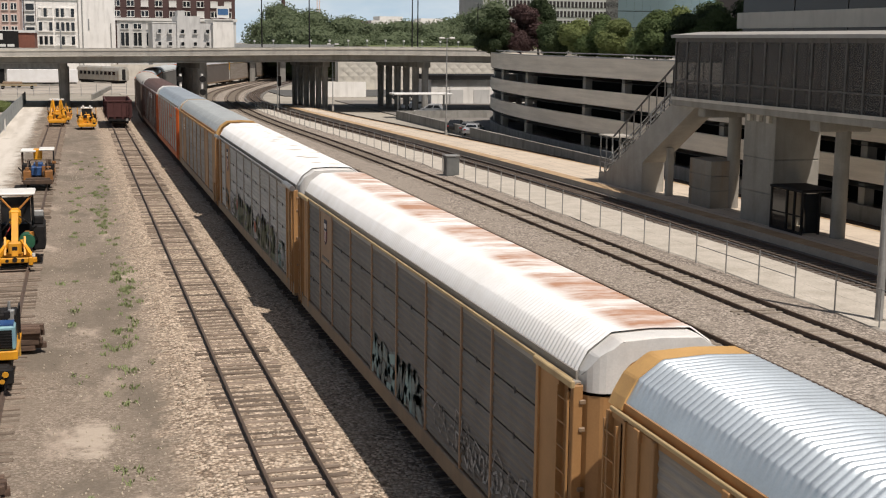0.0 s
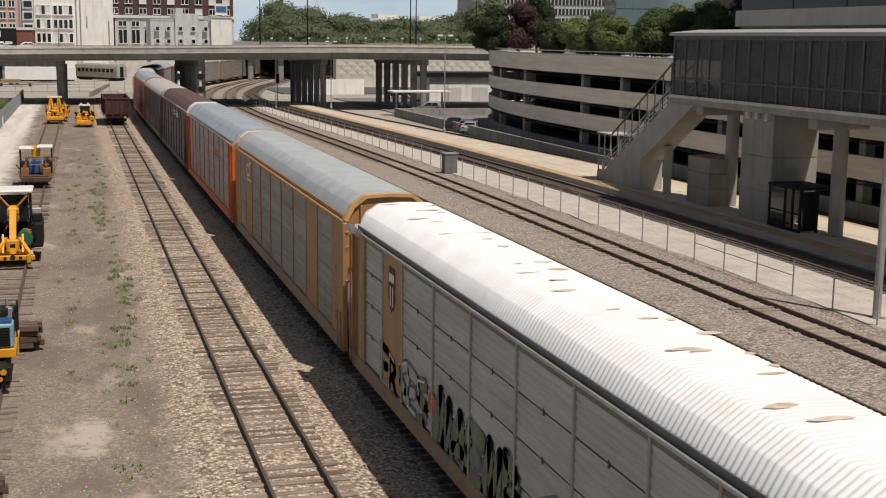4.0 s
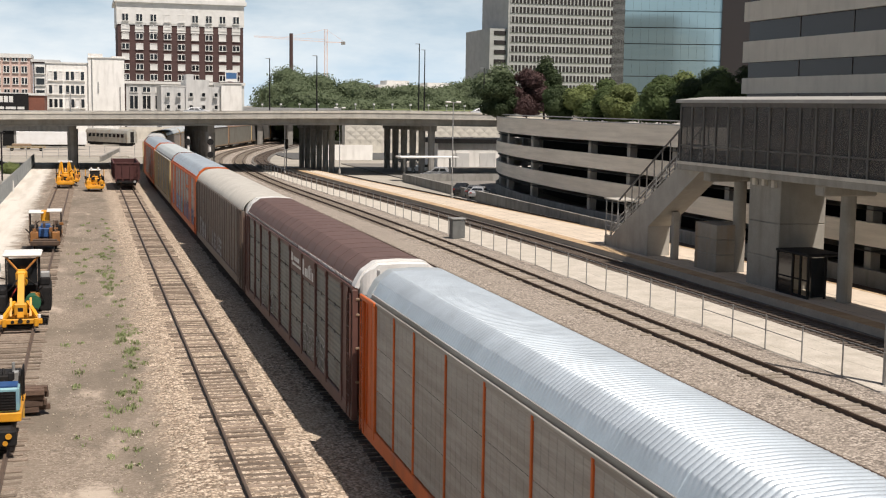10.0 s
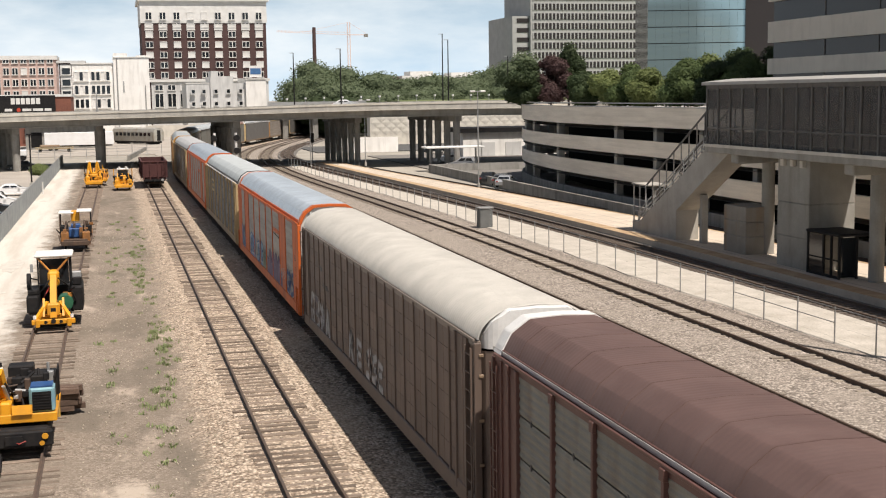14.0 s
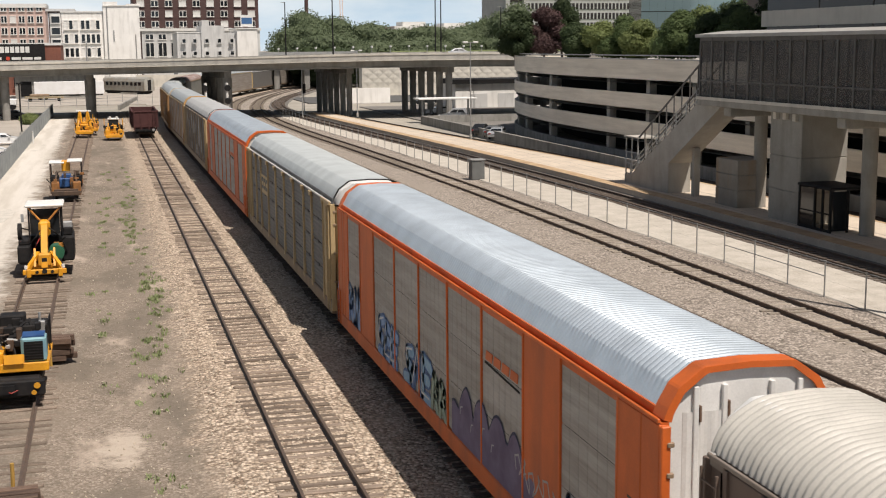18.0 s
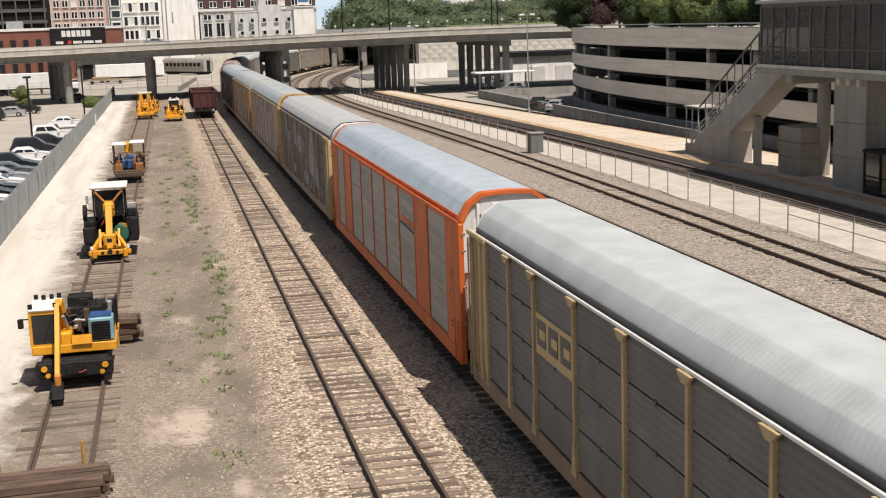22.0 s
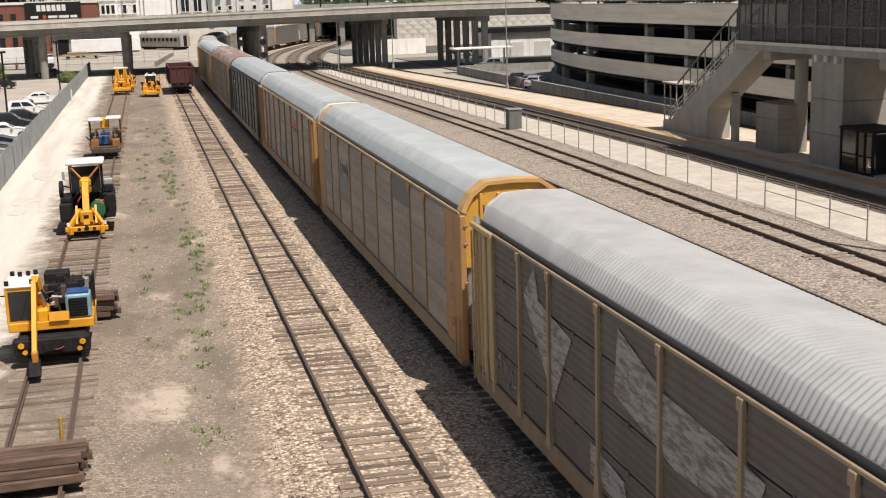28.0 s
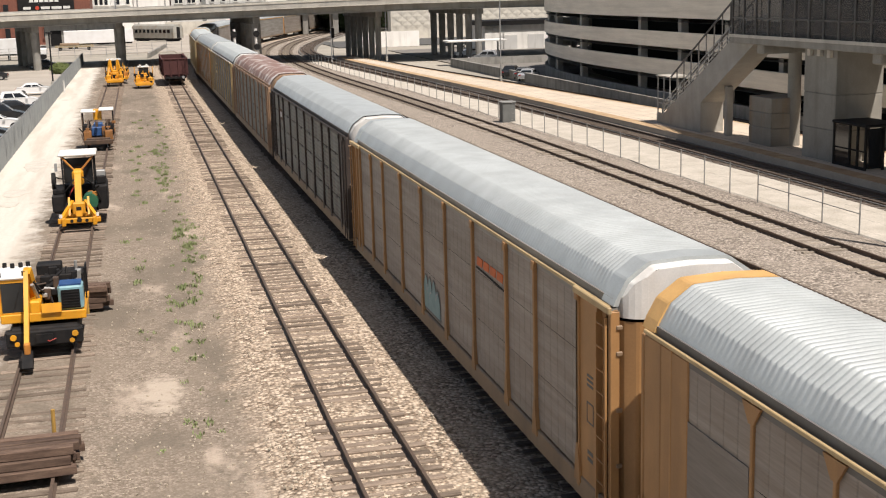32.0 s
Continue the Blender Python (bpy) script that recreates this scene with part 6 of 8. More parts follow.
def windows(parent, key, xs, zs, y, w, h, mull, frame_mat, blinds=0.0, seed=1):
    fm, pm, bm = window_meshes(key, w, h, mull, frame_mat)
    rr = random.Random(seed)
    for z in zs:
        for x in xs:
            wd = part("window", fm, None, parent, at=(x, y, z))
            part("pane", pm, None, wd)
            if rr.random() < blinds:
                part("blind", bm, None, wd)


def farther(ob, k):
    """Fits a building to the camera's view: k times as far down the sight line, k times as large."""
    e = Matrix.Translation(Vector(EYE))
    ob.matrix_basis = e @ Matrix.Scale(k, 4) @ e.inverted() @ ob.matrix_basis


hotel = thing("brick_hotel", "tall dark brick hotel with white window surrounds and cornice", "building", (11.5, 440, 0))
part("wall", Build().box(0, 42, 0, 30, 0, 41.5), BRICKD, hotel)
part("crown", Build().box(-0.3, 42.3, -0.3, 30.3, 36.8, 43.8), TRIMW, hotel)
part("cornice", Build().box(-1.1, 43.1, -1.1, 31, 43.8, 45.0).box(-0.7, 42.7, -0.7, 30.7, 45.0, 45.8), TRIMW, hotel)
part("band_course", Build().box(-0.25, 42.25, -0.25, 30, 36.4, 36.9), TRIMW, hotel)
part("base_storey", Build().box(2.5, 42.2, -0.5, 30, 0, 16.6), GREYB, hotel)
part("base_cornice", Build().box(1.8, 42.6, -1.0, 30, 16.6, 17.5), TRIMW, hotel)
hx = [2.5 + 4.63 * i for i in range(9)]
windows(hotel, "hotel", hx, [14.6 + 3.42 * i for i in range(1, 7)], 0, 2.2, 1.75, 2, TRIMW, 0.3, 5)
windows(hotel, "crown", hx, [37.6], -0.3, 1.9, 2.3, 2, TRIMW, 0.3, 6)
windows(hotel, "hotel_top", hx, [34.2], 0, 2.6, 1.7, 1, TRIMW, 0.7, 7)
windows(hotel, "base", [5 + 4.2 * i for i in range(9)], [8.2], -0.5, 2.6, 4.4, 2, TRIMW, 0.1, 8)
windows(hotel, "base2", [5 + 4.2 * i for i in range(9)], [13.9], -0.5, 2.4, 1.6, 2, TRIMW, 0.2, 9)

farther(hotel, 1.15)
white = thing("white_warehouse", "whitewashed brick warehouse with rows of dark windows", "building", (0, 300, 0))
part("window_wing", Build().box(-8.0, 1.2, 0, 22, 0, 19.0), WHITEB, white)
part("blank_wing", Build().box(1.2, 9.2, -0.6, 22, 0, 20.4), WHITEB, white)
part("stair_head", Build().box(1.2, 4.4, -0.6, 12, 20.4, 21.4).box(6.4, 9.4, -0.7, 10, 20.4, 20.9), WHITEB, white)
part("coping", Build().box(-8.2, 1.2, -0.2, 22.2, 19.0, 19.3).box(1.1, 9.3, -0.8, 22.2, 20.4, 20.6), TRIMW, white)
windows(white, "ware", [-7.1, -6.0, -4.9, -3.4, -2.3, -1.2, -0.1], [6.0, 9.1, 12.2, 15.3], 0, 0.72, 1.9, 1, WHITEB, 0.12, 11)
part("downpipe", Build().tube((2.0, -0.75, 0), (2.0, -0.75, 20.2), 0.12, 8).tube((8.2, -0.75, 0), (8.2, -0.75, 14), 0.1, 8), GALV, white)
part("loading_sign", Build().box(3.2, 3.5, -0.7, -0.6, 12.5, 15.0), GALV, white)

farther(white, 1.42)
loft = thing("brick_loft", "brown brick loft with white storey bands", "building", (-12.2, 340, 0))
part("wall", Build().box(0, 6.2, 0, 20, 0, 20.4), BRICKD, loft)
part("white_bay", Build().box(0.3, 3.0, -0.3, 0, 0, 20.0), TRIMW, loft)
part("roof_slab", Build().box(-0.6, 6.6, -0.6, 20, 20.4, 21.0), GREYB, loft)
windows(loft, "loft", [1.7], [8.6, 11.6, 14.6, 17.5], -0.3, 2.0, 1.6, 1, TRIMW, 0, 12)
windows(loft, "loft", [4.6], [8.6, 11.6, 14.6, 17.5], 0, 2.0, 1.6, 1, BRICKD, 0, 13)

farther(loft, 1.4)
shop = thing("brick_shop", "low red brick warehouse with arched windows and a black billboard", "building", (-44, 262, 0))
part("wall", Build().box(0, 36.6, 0, 20, 0, 11.6), BRICKR, shop)
part("parapet", Build().box(-0.2, 36.8, -0.2, 20.2, 11.6, 12.1), TRIMW, shop)
windows(shop, "shop", [1.5 + 2.4 * i for i in range(9)], [8.0], 0, 1.0, 1.9, 1, BRICKR, 0, 14)
windows(shop, "shop", [1.5 + 2.4 * i for i in range(15)], [3.4], 0, 1.0, 1.9, 1, BRICKR, 0, 15)
part("billboard", Build().box(23.0, 33.6, -0.4, -0.1, 8.1, 11.9), BLACK, shop, "black painted billboard with white and red marks")
for i in range(6):
    part("white_mark", Build().box(25.2 + 0.95 * i, 25.95 + 0.95 * i, -0.46, -0.42, 10.2, 11.4), TRIMW, shop)
for x0, x1 in ((27.3, 29.0), (29.3, 31.2), (31.5, 32.8), (24.0, 25.4)):
    part("white_mark", Build().box(x0, x1, -0.46, -0.42, 8.85, 9.35), TRIMW, shop)
part("red_mark", Build().tube((26.6, -0.46, 9.1), (26.6, -0.41, 9.1), 0.4, 8), mat("red_mark", (0.5, 0.06, 0.03)), shop)
for i, (x, w) in enumerate(((6, 2.4), (10, 1.8), (14.5, 3.0))):
    part("roof_unit", Build().box(x, x + w, 3, 6, 11.6, 12.9 + 0.3 * i, bevel=0.1), GALV, shop)

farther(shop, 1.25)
pink = thing("pink_block", "pale pink masonry block with pairs of windows", "building", (-31, 395, 0))
part("wall", Build().box(0, 16, 0, 20, 0, 24), PINKB, pink)
part("cornice", Build().box(-0.4, 16.4, -0.4, 20, 23.0, 24.2), TRIMW, pink)
windows(pink, "pink", [1.8 + 2.5 * i for i in range(6)], [8.5 + 3.4 * i for i in range(5)], 0, 1.5, 1.8, 2, TRIMW, 0.1, 16)
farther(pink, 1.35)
dk = thing("dark_parking_block", "dark steel-framed parking block", "building", (-62, 400, 0))
part("core", Build().box(0.5, 29, 0.6, 20, 0, 25), DARK, dk)
for i in range(7):
    part("deck_edge", Build().box(0, 29.5, 0, 0.5, 4.0 + 3.4 * i, 5.0 + 3.4 * i), FRAME, dk)
for i in range(8):
    part("post", Build().box(4.1 * i, 4.1 * i + 0.4, -0.1, 0.5, 0, 25), FRAME, dk)

grey = thing("grey_depot", "pale grey windowless depot with stepped parapets", "building", (17, 292, 0))
part("wall", Build().box(0, 13.4, 0, 18, 0, 14.2), GREYB, grey)
part("tall_bay", Build().box(5.4, 10.6, -0.4, 14, 0, 15.8).box(5.6, 7.2, -0.4, 8, 15.8, 17.0), GREYB, grey)
part("east_bay", Build().box(13.4, 18.0, -0.8, 16, 0, 15.0), WHITEB, grey)
part("coping", Build().box(13.2, 18.2, -1.0, 16.2, 15.0, 15.25).box(-0.1, 5.4, -0.1, 18, 14.2, 14.4), TRIMW, grey)
windows(grey, "depot", [1.5, 3.9, 6.6, 9.4, 12.2], [9.2, 12.0], -0.42, 0.7, 0.8, 1, GREYB, 0, 17)
part("roof_sign", Build().box(14.6, 17.4, 2, 2.3, 15.6, 18.2), TRIMW, grey, "blue and white roof sign")
part("sign_panel", Build().box(14.8, 17.2, 1.94, 1.99, 16.2, 17.6), mat("sign_blue", (0.05, 0.13, 0.28)), grey)
part("sign_leg", Build().box(15, 15.15, 2.1, 2.25, 15, 15.7).box(16.9, 17.05, 2.1, 2.25, 15, 15.7), GALV, grey)

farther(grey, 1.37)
# tower concrete darkened to paint the shade on its front
OFFG = mat("shaded_grey_precast", (0.42, 0.42, 0.405), (0.36, 0.36, 0.345), 0.85, scale=0.3)
office = thing("office_tower", "grey-white concrete office tower with bands of dark windows", "building", (137, 420, 0))
part("wall", Build().box(6.2, 64, 0, 30, 0, 70), OFFG, office)
part("low_wing", Build().box(0, 6.2, 1.5, 30, 0, 37.8), OFFG, office)
for i in range(17):
    z = 13.0 + 3.36 * i
    part("glass_band", Build().box(7.2, 63.4, -0.12, 0, z, z + 2.15), DARKG, office)
    b = Build()
    for k in range(41):
        x = 7.2 + 1.38 * k
        b.box(x - 0.2, x + 0.2, -0.3, -0.1, z, z + 2.15)
    tagged(part("window_fin", b, OFFG, office), kind="stuff")
for i in range(8):
    z = 12.4 + 3.3 * i
    part("glass_band", Build().box(1.6, 5.9, 1.35, 1.5, z, z + 1.5), DARKG, office)

curt = thing("glass_office", "blue-green glass office block with dark floor lines", "building", (124.8, 300, 0))
curt.rotation_euler = (0, 0, radians(-17))
part("core", Build().box(8.6, 32.5, 0.4, 30, 0, 60), DARKG, curt)
for i in range(14):
    z = 2.6 + 4.1 * i
    for k in range(12):
        x = 8.3 + 2.05 * k
        part("pane", cached(("pane",), lambda: Build().box(0, 2.02, 0, 0.3, 0, 3.9), BLUEG), None, curt, at=(x, 0.0, z))
    part("floor_line", Build().box(8.3, 32.8, 0.1, 0.25, z + 3.9, z + 4.1), BLACK, curt)
part("dark_corner", Build().box(32.8, 41, -0.6, 30, 0, 60), DARKG, curt)

near = thing("banded_office", "beige precast office with continuous brown glass bands above the garage", "building", (60, 0, 0))
part("glass_core", Build().box(0.4, 60, -20, 106.8, 9, 48), DARKG, near)
for z0, z1 in ((9.0, 11.8), (12.3, 13.75), (15.2, 17.15), (19.0, 20.8), (22.8, 24.6), (26.6, 28.4), (30.4, 32.2), (34.2, 36), (38, 40)):
    part("spandrel", Build().box(0, 60.4, -20.4, 107.2, z0, z1), BEIGEB, near)
for y in np.arange(-14, 106, 8.0):
    part("mullion", Build().box(0.34, 0.42, y - 0.03, y + 0.03, 9, 48), FRAME, near)

stack = thing("brick_chimney", "slender brown brick chimney among far trees", "chimney", (63.0, 395, 0))
part("shaft", Build().tube((0, 0, 0), (0, 0, 32.5), 0.75, 12, 0.55), BRICKD, stack)
crane = thing("tower_crane", "distant red and white tower crane", "crane", (150, 800, 0))
CRW = mat("crane_paint", (0.62, 0.45, 0.40), (0.7, 0.6, 0.55), 0.7)
b = Build()
for cx, cy in ((-0.8, -0.8), (0.8, -0.8), (-0.8, 0.8), (0.8, 0.8)):
    b.box(cx - 0.12, cx + 0.12, cy - 0.12, cy + 0.12, 0, 58)
for k in range(24):
    b.beam((-0.8, -0.8, 2.4 * k), (0.8, -0.8, 2.4 * k + 2.4), 0.14, 0.14)
part("mast", b, CRW, crane)
b = Build().beam((0, 0, 50), (-46, 0, 52), 0.3, 0.3).beam((0, 0, 51.6), (-46, 0, 52.6), 0.25, 0.25)
for k in range(22):
    b.beam((-2.1 * k, 0, 50 + 0.09 * k), (-2.1 * k - 1.05, 0, 51.6 + 0.05 * k), 0.14, 0.14)
part("jib", b, CRW, crane)
part("counter_jib", Build().beam((0, 0, 50), (12, 0, 50), 0.5, 0.5), CRW, crane)
part("counterweight", Build().box(10, 12.4, -0.8, 0.8, 48.6, 50.6, bevel=0.1), CONCD, crane)
part("tie_bar", Build().beam((0, 0, 58), (-28, 0, 52), 0.18, 0.18).beam((0, 0, 58), (11, 0, 51), 0.18, 0.18), CRW, crane)
hall = thing("hill_museum", "distant pale low buildings above the trees", "building", (120, 520, 0))
part("hall", Build().box(0, 36, 0, 20, 0, 19.2), TRIMW, hall)
part("roof_vault", Build().box(4, 14, 2, 14, 19.2, 21).box(22, 33, 2, 14, 19.2, 20.4), TRIMW, hall)
part("brick_wing", Build().box(-14, 0, 4, 20, 0, 17.5), BRICKR, hall)

# a second road bridge far behind, and the patterned retaining wall
far = tagged(thing("far_viaduct", "distant grey road viaduct in front of the trees", "bridge"), kind="structure")
part("far_deck", Build().box(40, 66, 330, 342, 7.6, 8.6), CONC, far)
part("far_rail", Build().box(40, 66, 329.8, 330.2, 8.6, 9.6), GALV, far)
for x in (44, 52, 60):
    part("far_pier", Build().box(x, x + 1.4, 332, 338, -0.4, 7.6), CONCD, far)
wall = tagged(thing("retaining_wall", "cream retaining wall of diamond-patterned concrete panels", "retaining wall"), kind="structure")
part("backing", Build().box(58, 170, 285.3, 289, -0.4, 7.2), CONCL, wall)
pm = Build()
pm.add([(-1.15, 0, 0), (0, 0, -0.95), (1.15, 0, 0), (0, 0, 0.95), (0, -0.07, 0)], [(0, 1, 4), (1, 2, 4), (2, 3, 4), (3, 0, 4)])
pmesh = pm.mesh("diamond_panel", CONCL)
for r in range(4):
    for i in range(32):
        x = 59.4 + 2.4 * i + (1.2 if r % 2 else 0)
        part("diamond_panel", pmesh, None, wall, at=(x, 285.25, 2.7 + 1.0 * r))
part("cap", Build().box(57.8, 170, 284.9, 289, 7.2, 7.7), CONC, wall)
bank = tagged(part("bank", Build().prism([(289, 7.2), (330, 9.5), (420, 9.5), (420, -1), (289, -1)], "x", 75, 400), mat("grass_bank", (0.09, 0.13, 0.04), (0.16, 0.17, 0.07), 0.95, scale=0.2, fine=0.2, fscale=2)), "green bank behind the retaining wall", "bank", "", "structure")

# roadway and lots under the overpass
structure("back_road", Build().box(40, 130, 250, 281, GZ - 0.2, GZ + 0.05), ASPH, "dark asphalt road behind the overpass")
structure("back_lot", Build().box(46.5, 120, 152, 232, GZ - 0.2, GZ + 0.02), mat("grey_lot", (0.2, 0.185, 0.165), (0.15, 0.14, 0.125), 0.95, scale=0.2, fine=0.12, fscale=4), "grey-brown lot between the garage and the overpass")
structure("lot_wall", Build().box(44.8, 45.2, 100, 178, GZ - 0.2, 0.75).box(45.2, 62, 177.6, 178, GZ - 0.2, 0.75), CONCD, "low grey concrete wall behind the platform")
hut = thing("white_service_building", "low white service building with a dark band along its top", "building", (61.5, 218.5, 0))
part("wall", Build().box(0, 22, 0, 10, -0.4, 4.0), WHITEB, hut)
# black slab that makes the dark band above the white wall
part("eave", Build().box(-0.6, 23, -0.6, 10.6, 4.0, 4.8), BLACK, hut)
part("garage_door", Build().box(3, 6, -0.08, 0, -0.3, 2.2), GREYB, hut)
part("garage_door", Build().box(8, 11, -0.08, 0, -0.3, 2.2), GREYB, hut)
side_w = tagged(part("white_road_wall", Build().box(44, 56, 247.5, 248, -0.4, 2.6), WHITEB), "low white concrete road wall", "wall", "", "structure")
shel = thing("platform_shelter", "flat-roofed pale shelter on thin posts", "shelter", (0, 180, 0))
part("roof", Build().box(44.6, 53.5, -1.6, 1.6, 3.0, 3.25, bevel=0.05), TRIMW, shel)
for x in (45.6, 52.6):
    part("post", Build().box(x - 0.12, x + 0.12, -0.12, 0.12, -0.4, 3.0), GALV, shel)

# left background: sheds, trailers, coaches
shed = thing("freight_shed", "long low dark freight shed under the overpass", "shed", (-19, 303, 0))
part("wall", Build().box(0, 16, 0, 14, -0.5, 5.2), CONCD, shed)
part("roof", Build().box(-0.8, 16.8, -1.2, 15, 5.2, 5.8), CONCD, shed)
# near-black sheets paint the shade in the shed's openings
for i in range(4):
    part("dock_door", Build().box(1.2 + 3.5 * i, 3.6 + 3.5 * i, -0.1, 0, 0.2, 3.6), DARK, shed)


def trailer(at, rz, length, label, colour, tractor=None):
    t = thing("semi_trailer", label, "trailer", at, rz)
    part("box", Build().box(-length / 2, length / 2, -1.25, 1.25, 1.15, 4.0, bevel=0.06), colour, t)
    part("frame", Build().box(-length / 2 + 0.3, length / 2 - 0.3, -0.5, 0.5, 0.85, 1.15), BLACK, t)
    for x in (-length / 2 + 1.2, -length / 2 + 2.4):
        for s in (-1, 1):
            part("wheel", Build().tube((x, s * 0.85, 0.45), (x, s * 1.2, 0.45), 0.5, 14), BLACK, t)
    part("landing_leg", Build().box(length / 2 - 2.6, length / 2 - 2.4, -0.9, 0.9, 0, 1.0), BLACK, t)
    if tractor:
        part("cab", Build().box(length / 2 + 0.5, length / 2 + 2.9, -1.2, 1.2, 0.9, 3.5, bevel=0.2), tractor, t)
        part("windscreen", Build().box(length / 2 + 2.7, length / 2 + 2.94, -1.0, 1.0, 2.1, 3.1), GLASS, t)
        part("hood", Build().box(length / 2 + 2.9, length / 2 + 4.4, -1.0, 1.0, 0.8, 2.0, bevel=0.15), tractor, t)
        for x in (length / 2 + 0.3, length / 2 + 3.7):
            for s in (-1, 1):
                part("wheel", Build().tube((x, s * 0.8, 0.45), (x, s * 1.15, 0.45), 0.5, 14), BLACK, t)
    return t


WT = mat("white_trailer_skin", (0.74, 0.74, 0.73), (0.66, 0.65, 0.63), 0.5, scale=0.5)
trailer((-7.0, 295, GZ), 3, 15, "long white semi-trailer parked behind the overpass", WT)
trailer((-25.5, 251, GZ), -4, 11, "white semi-trailer truck behind the parking lot", WT, WT)
trailer((-40, 256, GZ), 4, 13, "pale semi-trailer beside the shed", WT)
t = thing("flatbed_wagon", "rusty yellow flat wagon", "wagon", (-12.0, 286, GZ))
part("bed", Build().box(-4, 4, -1.2, 1.2, 0.7, 1.1), mat("dull_yellow", (0.33, 0.26, 0.15)), t)
part("load", Build().box(-3, 1, -1, 1, 1.1, 1.6, bevel=0.1), mat("dull_rust", (0.28, 0.2, 0.13)), t)
for x in (-3, 3):
    part("wheelset", Build().tube((x, -0.9, 0.4), (x, 0.9, 0.4), 0.4, 12), BLACK, t)
COACH = mat("weathered_coach_steel", (0.44, 0.43, 0.39), (0.34, 0.32, 0.27), 0.5, metal=0.3, scale=0.6, streak=(0.3, 0.2, 0.1))
for i in range(2):
    t = thing("passenger_coach", "weathered stainless passenger coach on a far siding", "railway coach", (6.5 - 15.5 * i, 326 + 10.0 * i, GZ - 0.1), 33, group="stored coaches")
    part("body", Build().prism([(-1.5, 0.9), (-1.5, 3.2), (-1.2, 3.9), (-0.5, 4.25), (0.5, 4.25), (1.2, 3.9), (1.5, 3.2), (1.5, 0.9)], "y", -9, 9), COACH, t)
    part("underframe", Build().box(-1.2, 1.2, -8.5, 8.5, 0.4, 0.9), BLACK, t)
    for k in range(9):
        part("window", Build().box(-1.53, -1.49, -7.6 + 1.75 * k, -6.5 + 1.75 * k, 2.2, 3.0), GLASS, t)
        part("window", Build().box(1.49, 1.53, -7.6 + 1.75 * k, -6.5 + 1.75 * k, 2.2, 3.0), GLASS, t)
    part("end_door", Build().box(-0.5, 0.5, -9.05, -8.98, 1.0, 3.6), BLACK, t)
    for k in (-6.5, 6.5):
        part("truck", Build().box(-1.1, 1.1, k - 1.3, k + 1.3, 0.1, 0.7), BLACK, t)
slab = tagged(part("loading_apron", Build().box(-30, 8.5, 262, 330, GZ - 0.2, GZ + 0.04).box(8.5, 20, 255, 380, GZ - 0.2, GZ + 0.03), LOT), "bleached concrete loading apron beyond the overpass", "apron", "", "structure")
tagged(part("cream_wall", Build().box(10, 26, 378, 379, GZ - 0.3, 3.2), CONCL), "sunlit cream wall beyond the stored coaches", "wall", "", "structure")
tagged(part("ramp_wall", Build().prism([(2.7, 240), (3.1, 240), (7.4, 283), (7.0, 283)], "z", GZ - 0.3, 0.5), CONCD), "low concrete ramp wall beyond the overpass", "wall", "", "structure")
yfence = thing("chain_link_fence", "grey chain-link fence behind the overpass", "fence")
for i in range(14):
    x, y = -28 + 2.9 * i, 246 + 0.9 * i
    part("post", Build().tube((x, y, -0.4), (x, y, 1.9), 0.05, 6), GALV, yfence)
for z in (0.1, 0.7, 1.3, 1.85):
    part("rail", Build().beam((-28, 246, z), (9.7, 257.7, z), 0.05, 0.05), GALV, yfence)

# ---- trees ----
def leafy(name, c, c2):
    """Leaf that lets part of the light through."""
    m = mat(name, c, c2, 0.7, scale=0.5, rand=0.12, spec=0.3)
    n, l = m.node_tree.nodes, m.node_tree.links
    b = n["Principled BSDF"]
    tr, mx = n.new("ShaderNodeBsdfTranslucent"), n.new("ShaderNodeMixShader")
    mx.inputs[0].default_value = 0.4
    l.new(b.inputs["Base Color"].links[0].from_socket, tr.inputs["Color"])
    l.new(b.outputs[0], mx.inputs[1])
    l.new(tr.outputs[0], mx.inputs[2])
    l.new(mx.outputs[0], n["Material Output"].inputs[0])
    return m


LEAF = leafy("summer_leaf", (0.072, 0.105, 0.038), (0.105, 0.14, 0.052))
LEAF2 = leafy("bright_leaf", (0.20, 0.235, 0.085), (0.145, 0.18, 0.065))
LEAFD = leafy("dark_leaf", (0.045, 0.068, 0.028), (0.065, 0.09, 0.038))
LEAFP = leafy("purple_leaf", (0.075, 0.042, 0.042), (0.10, 0.06, 0.055))
# LEAFF is paler and greyer: distance haze painted into the leaf colour
LEAFF = leafy("hazy_distant_leaf", (0.115, 0.148, 0.078), (0.138, 0.17, 0.096))
BARK = mat("grey_bark", (0.10, 0.08, 0.065), (0.15, 0.12, 0.1), 0.9, scale=3, stretch=(3, 3, 0.6))


def lump(b, rr, c, rad):
    """An uneven inner mass that closes the crown behind its leaves."""
    n, m = 8, 5
    vs = []
    for i in range(m + 1):
        a = math.pi * i / m
        for k in range(n):
            t = 6.2832 * k / n
            r = rr.uniform(0.78, 1.0)
            vs.append(c + Vector((rad[0] * r * math.sin(a) * math.cos(t), rad[1] * r * math.sin(a) * math.sin(t), rad[2] * r * math.cos(a))))
    b.add(vs, [(i * n + k, i * n + (k + 1) % n, i * n + n + (k + 1) % n, i * n + n + k) for i in range(m) for k in range(n)])


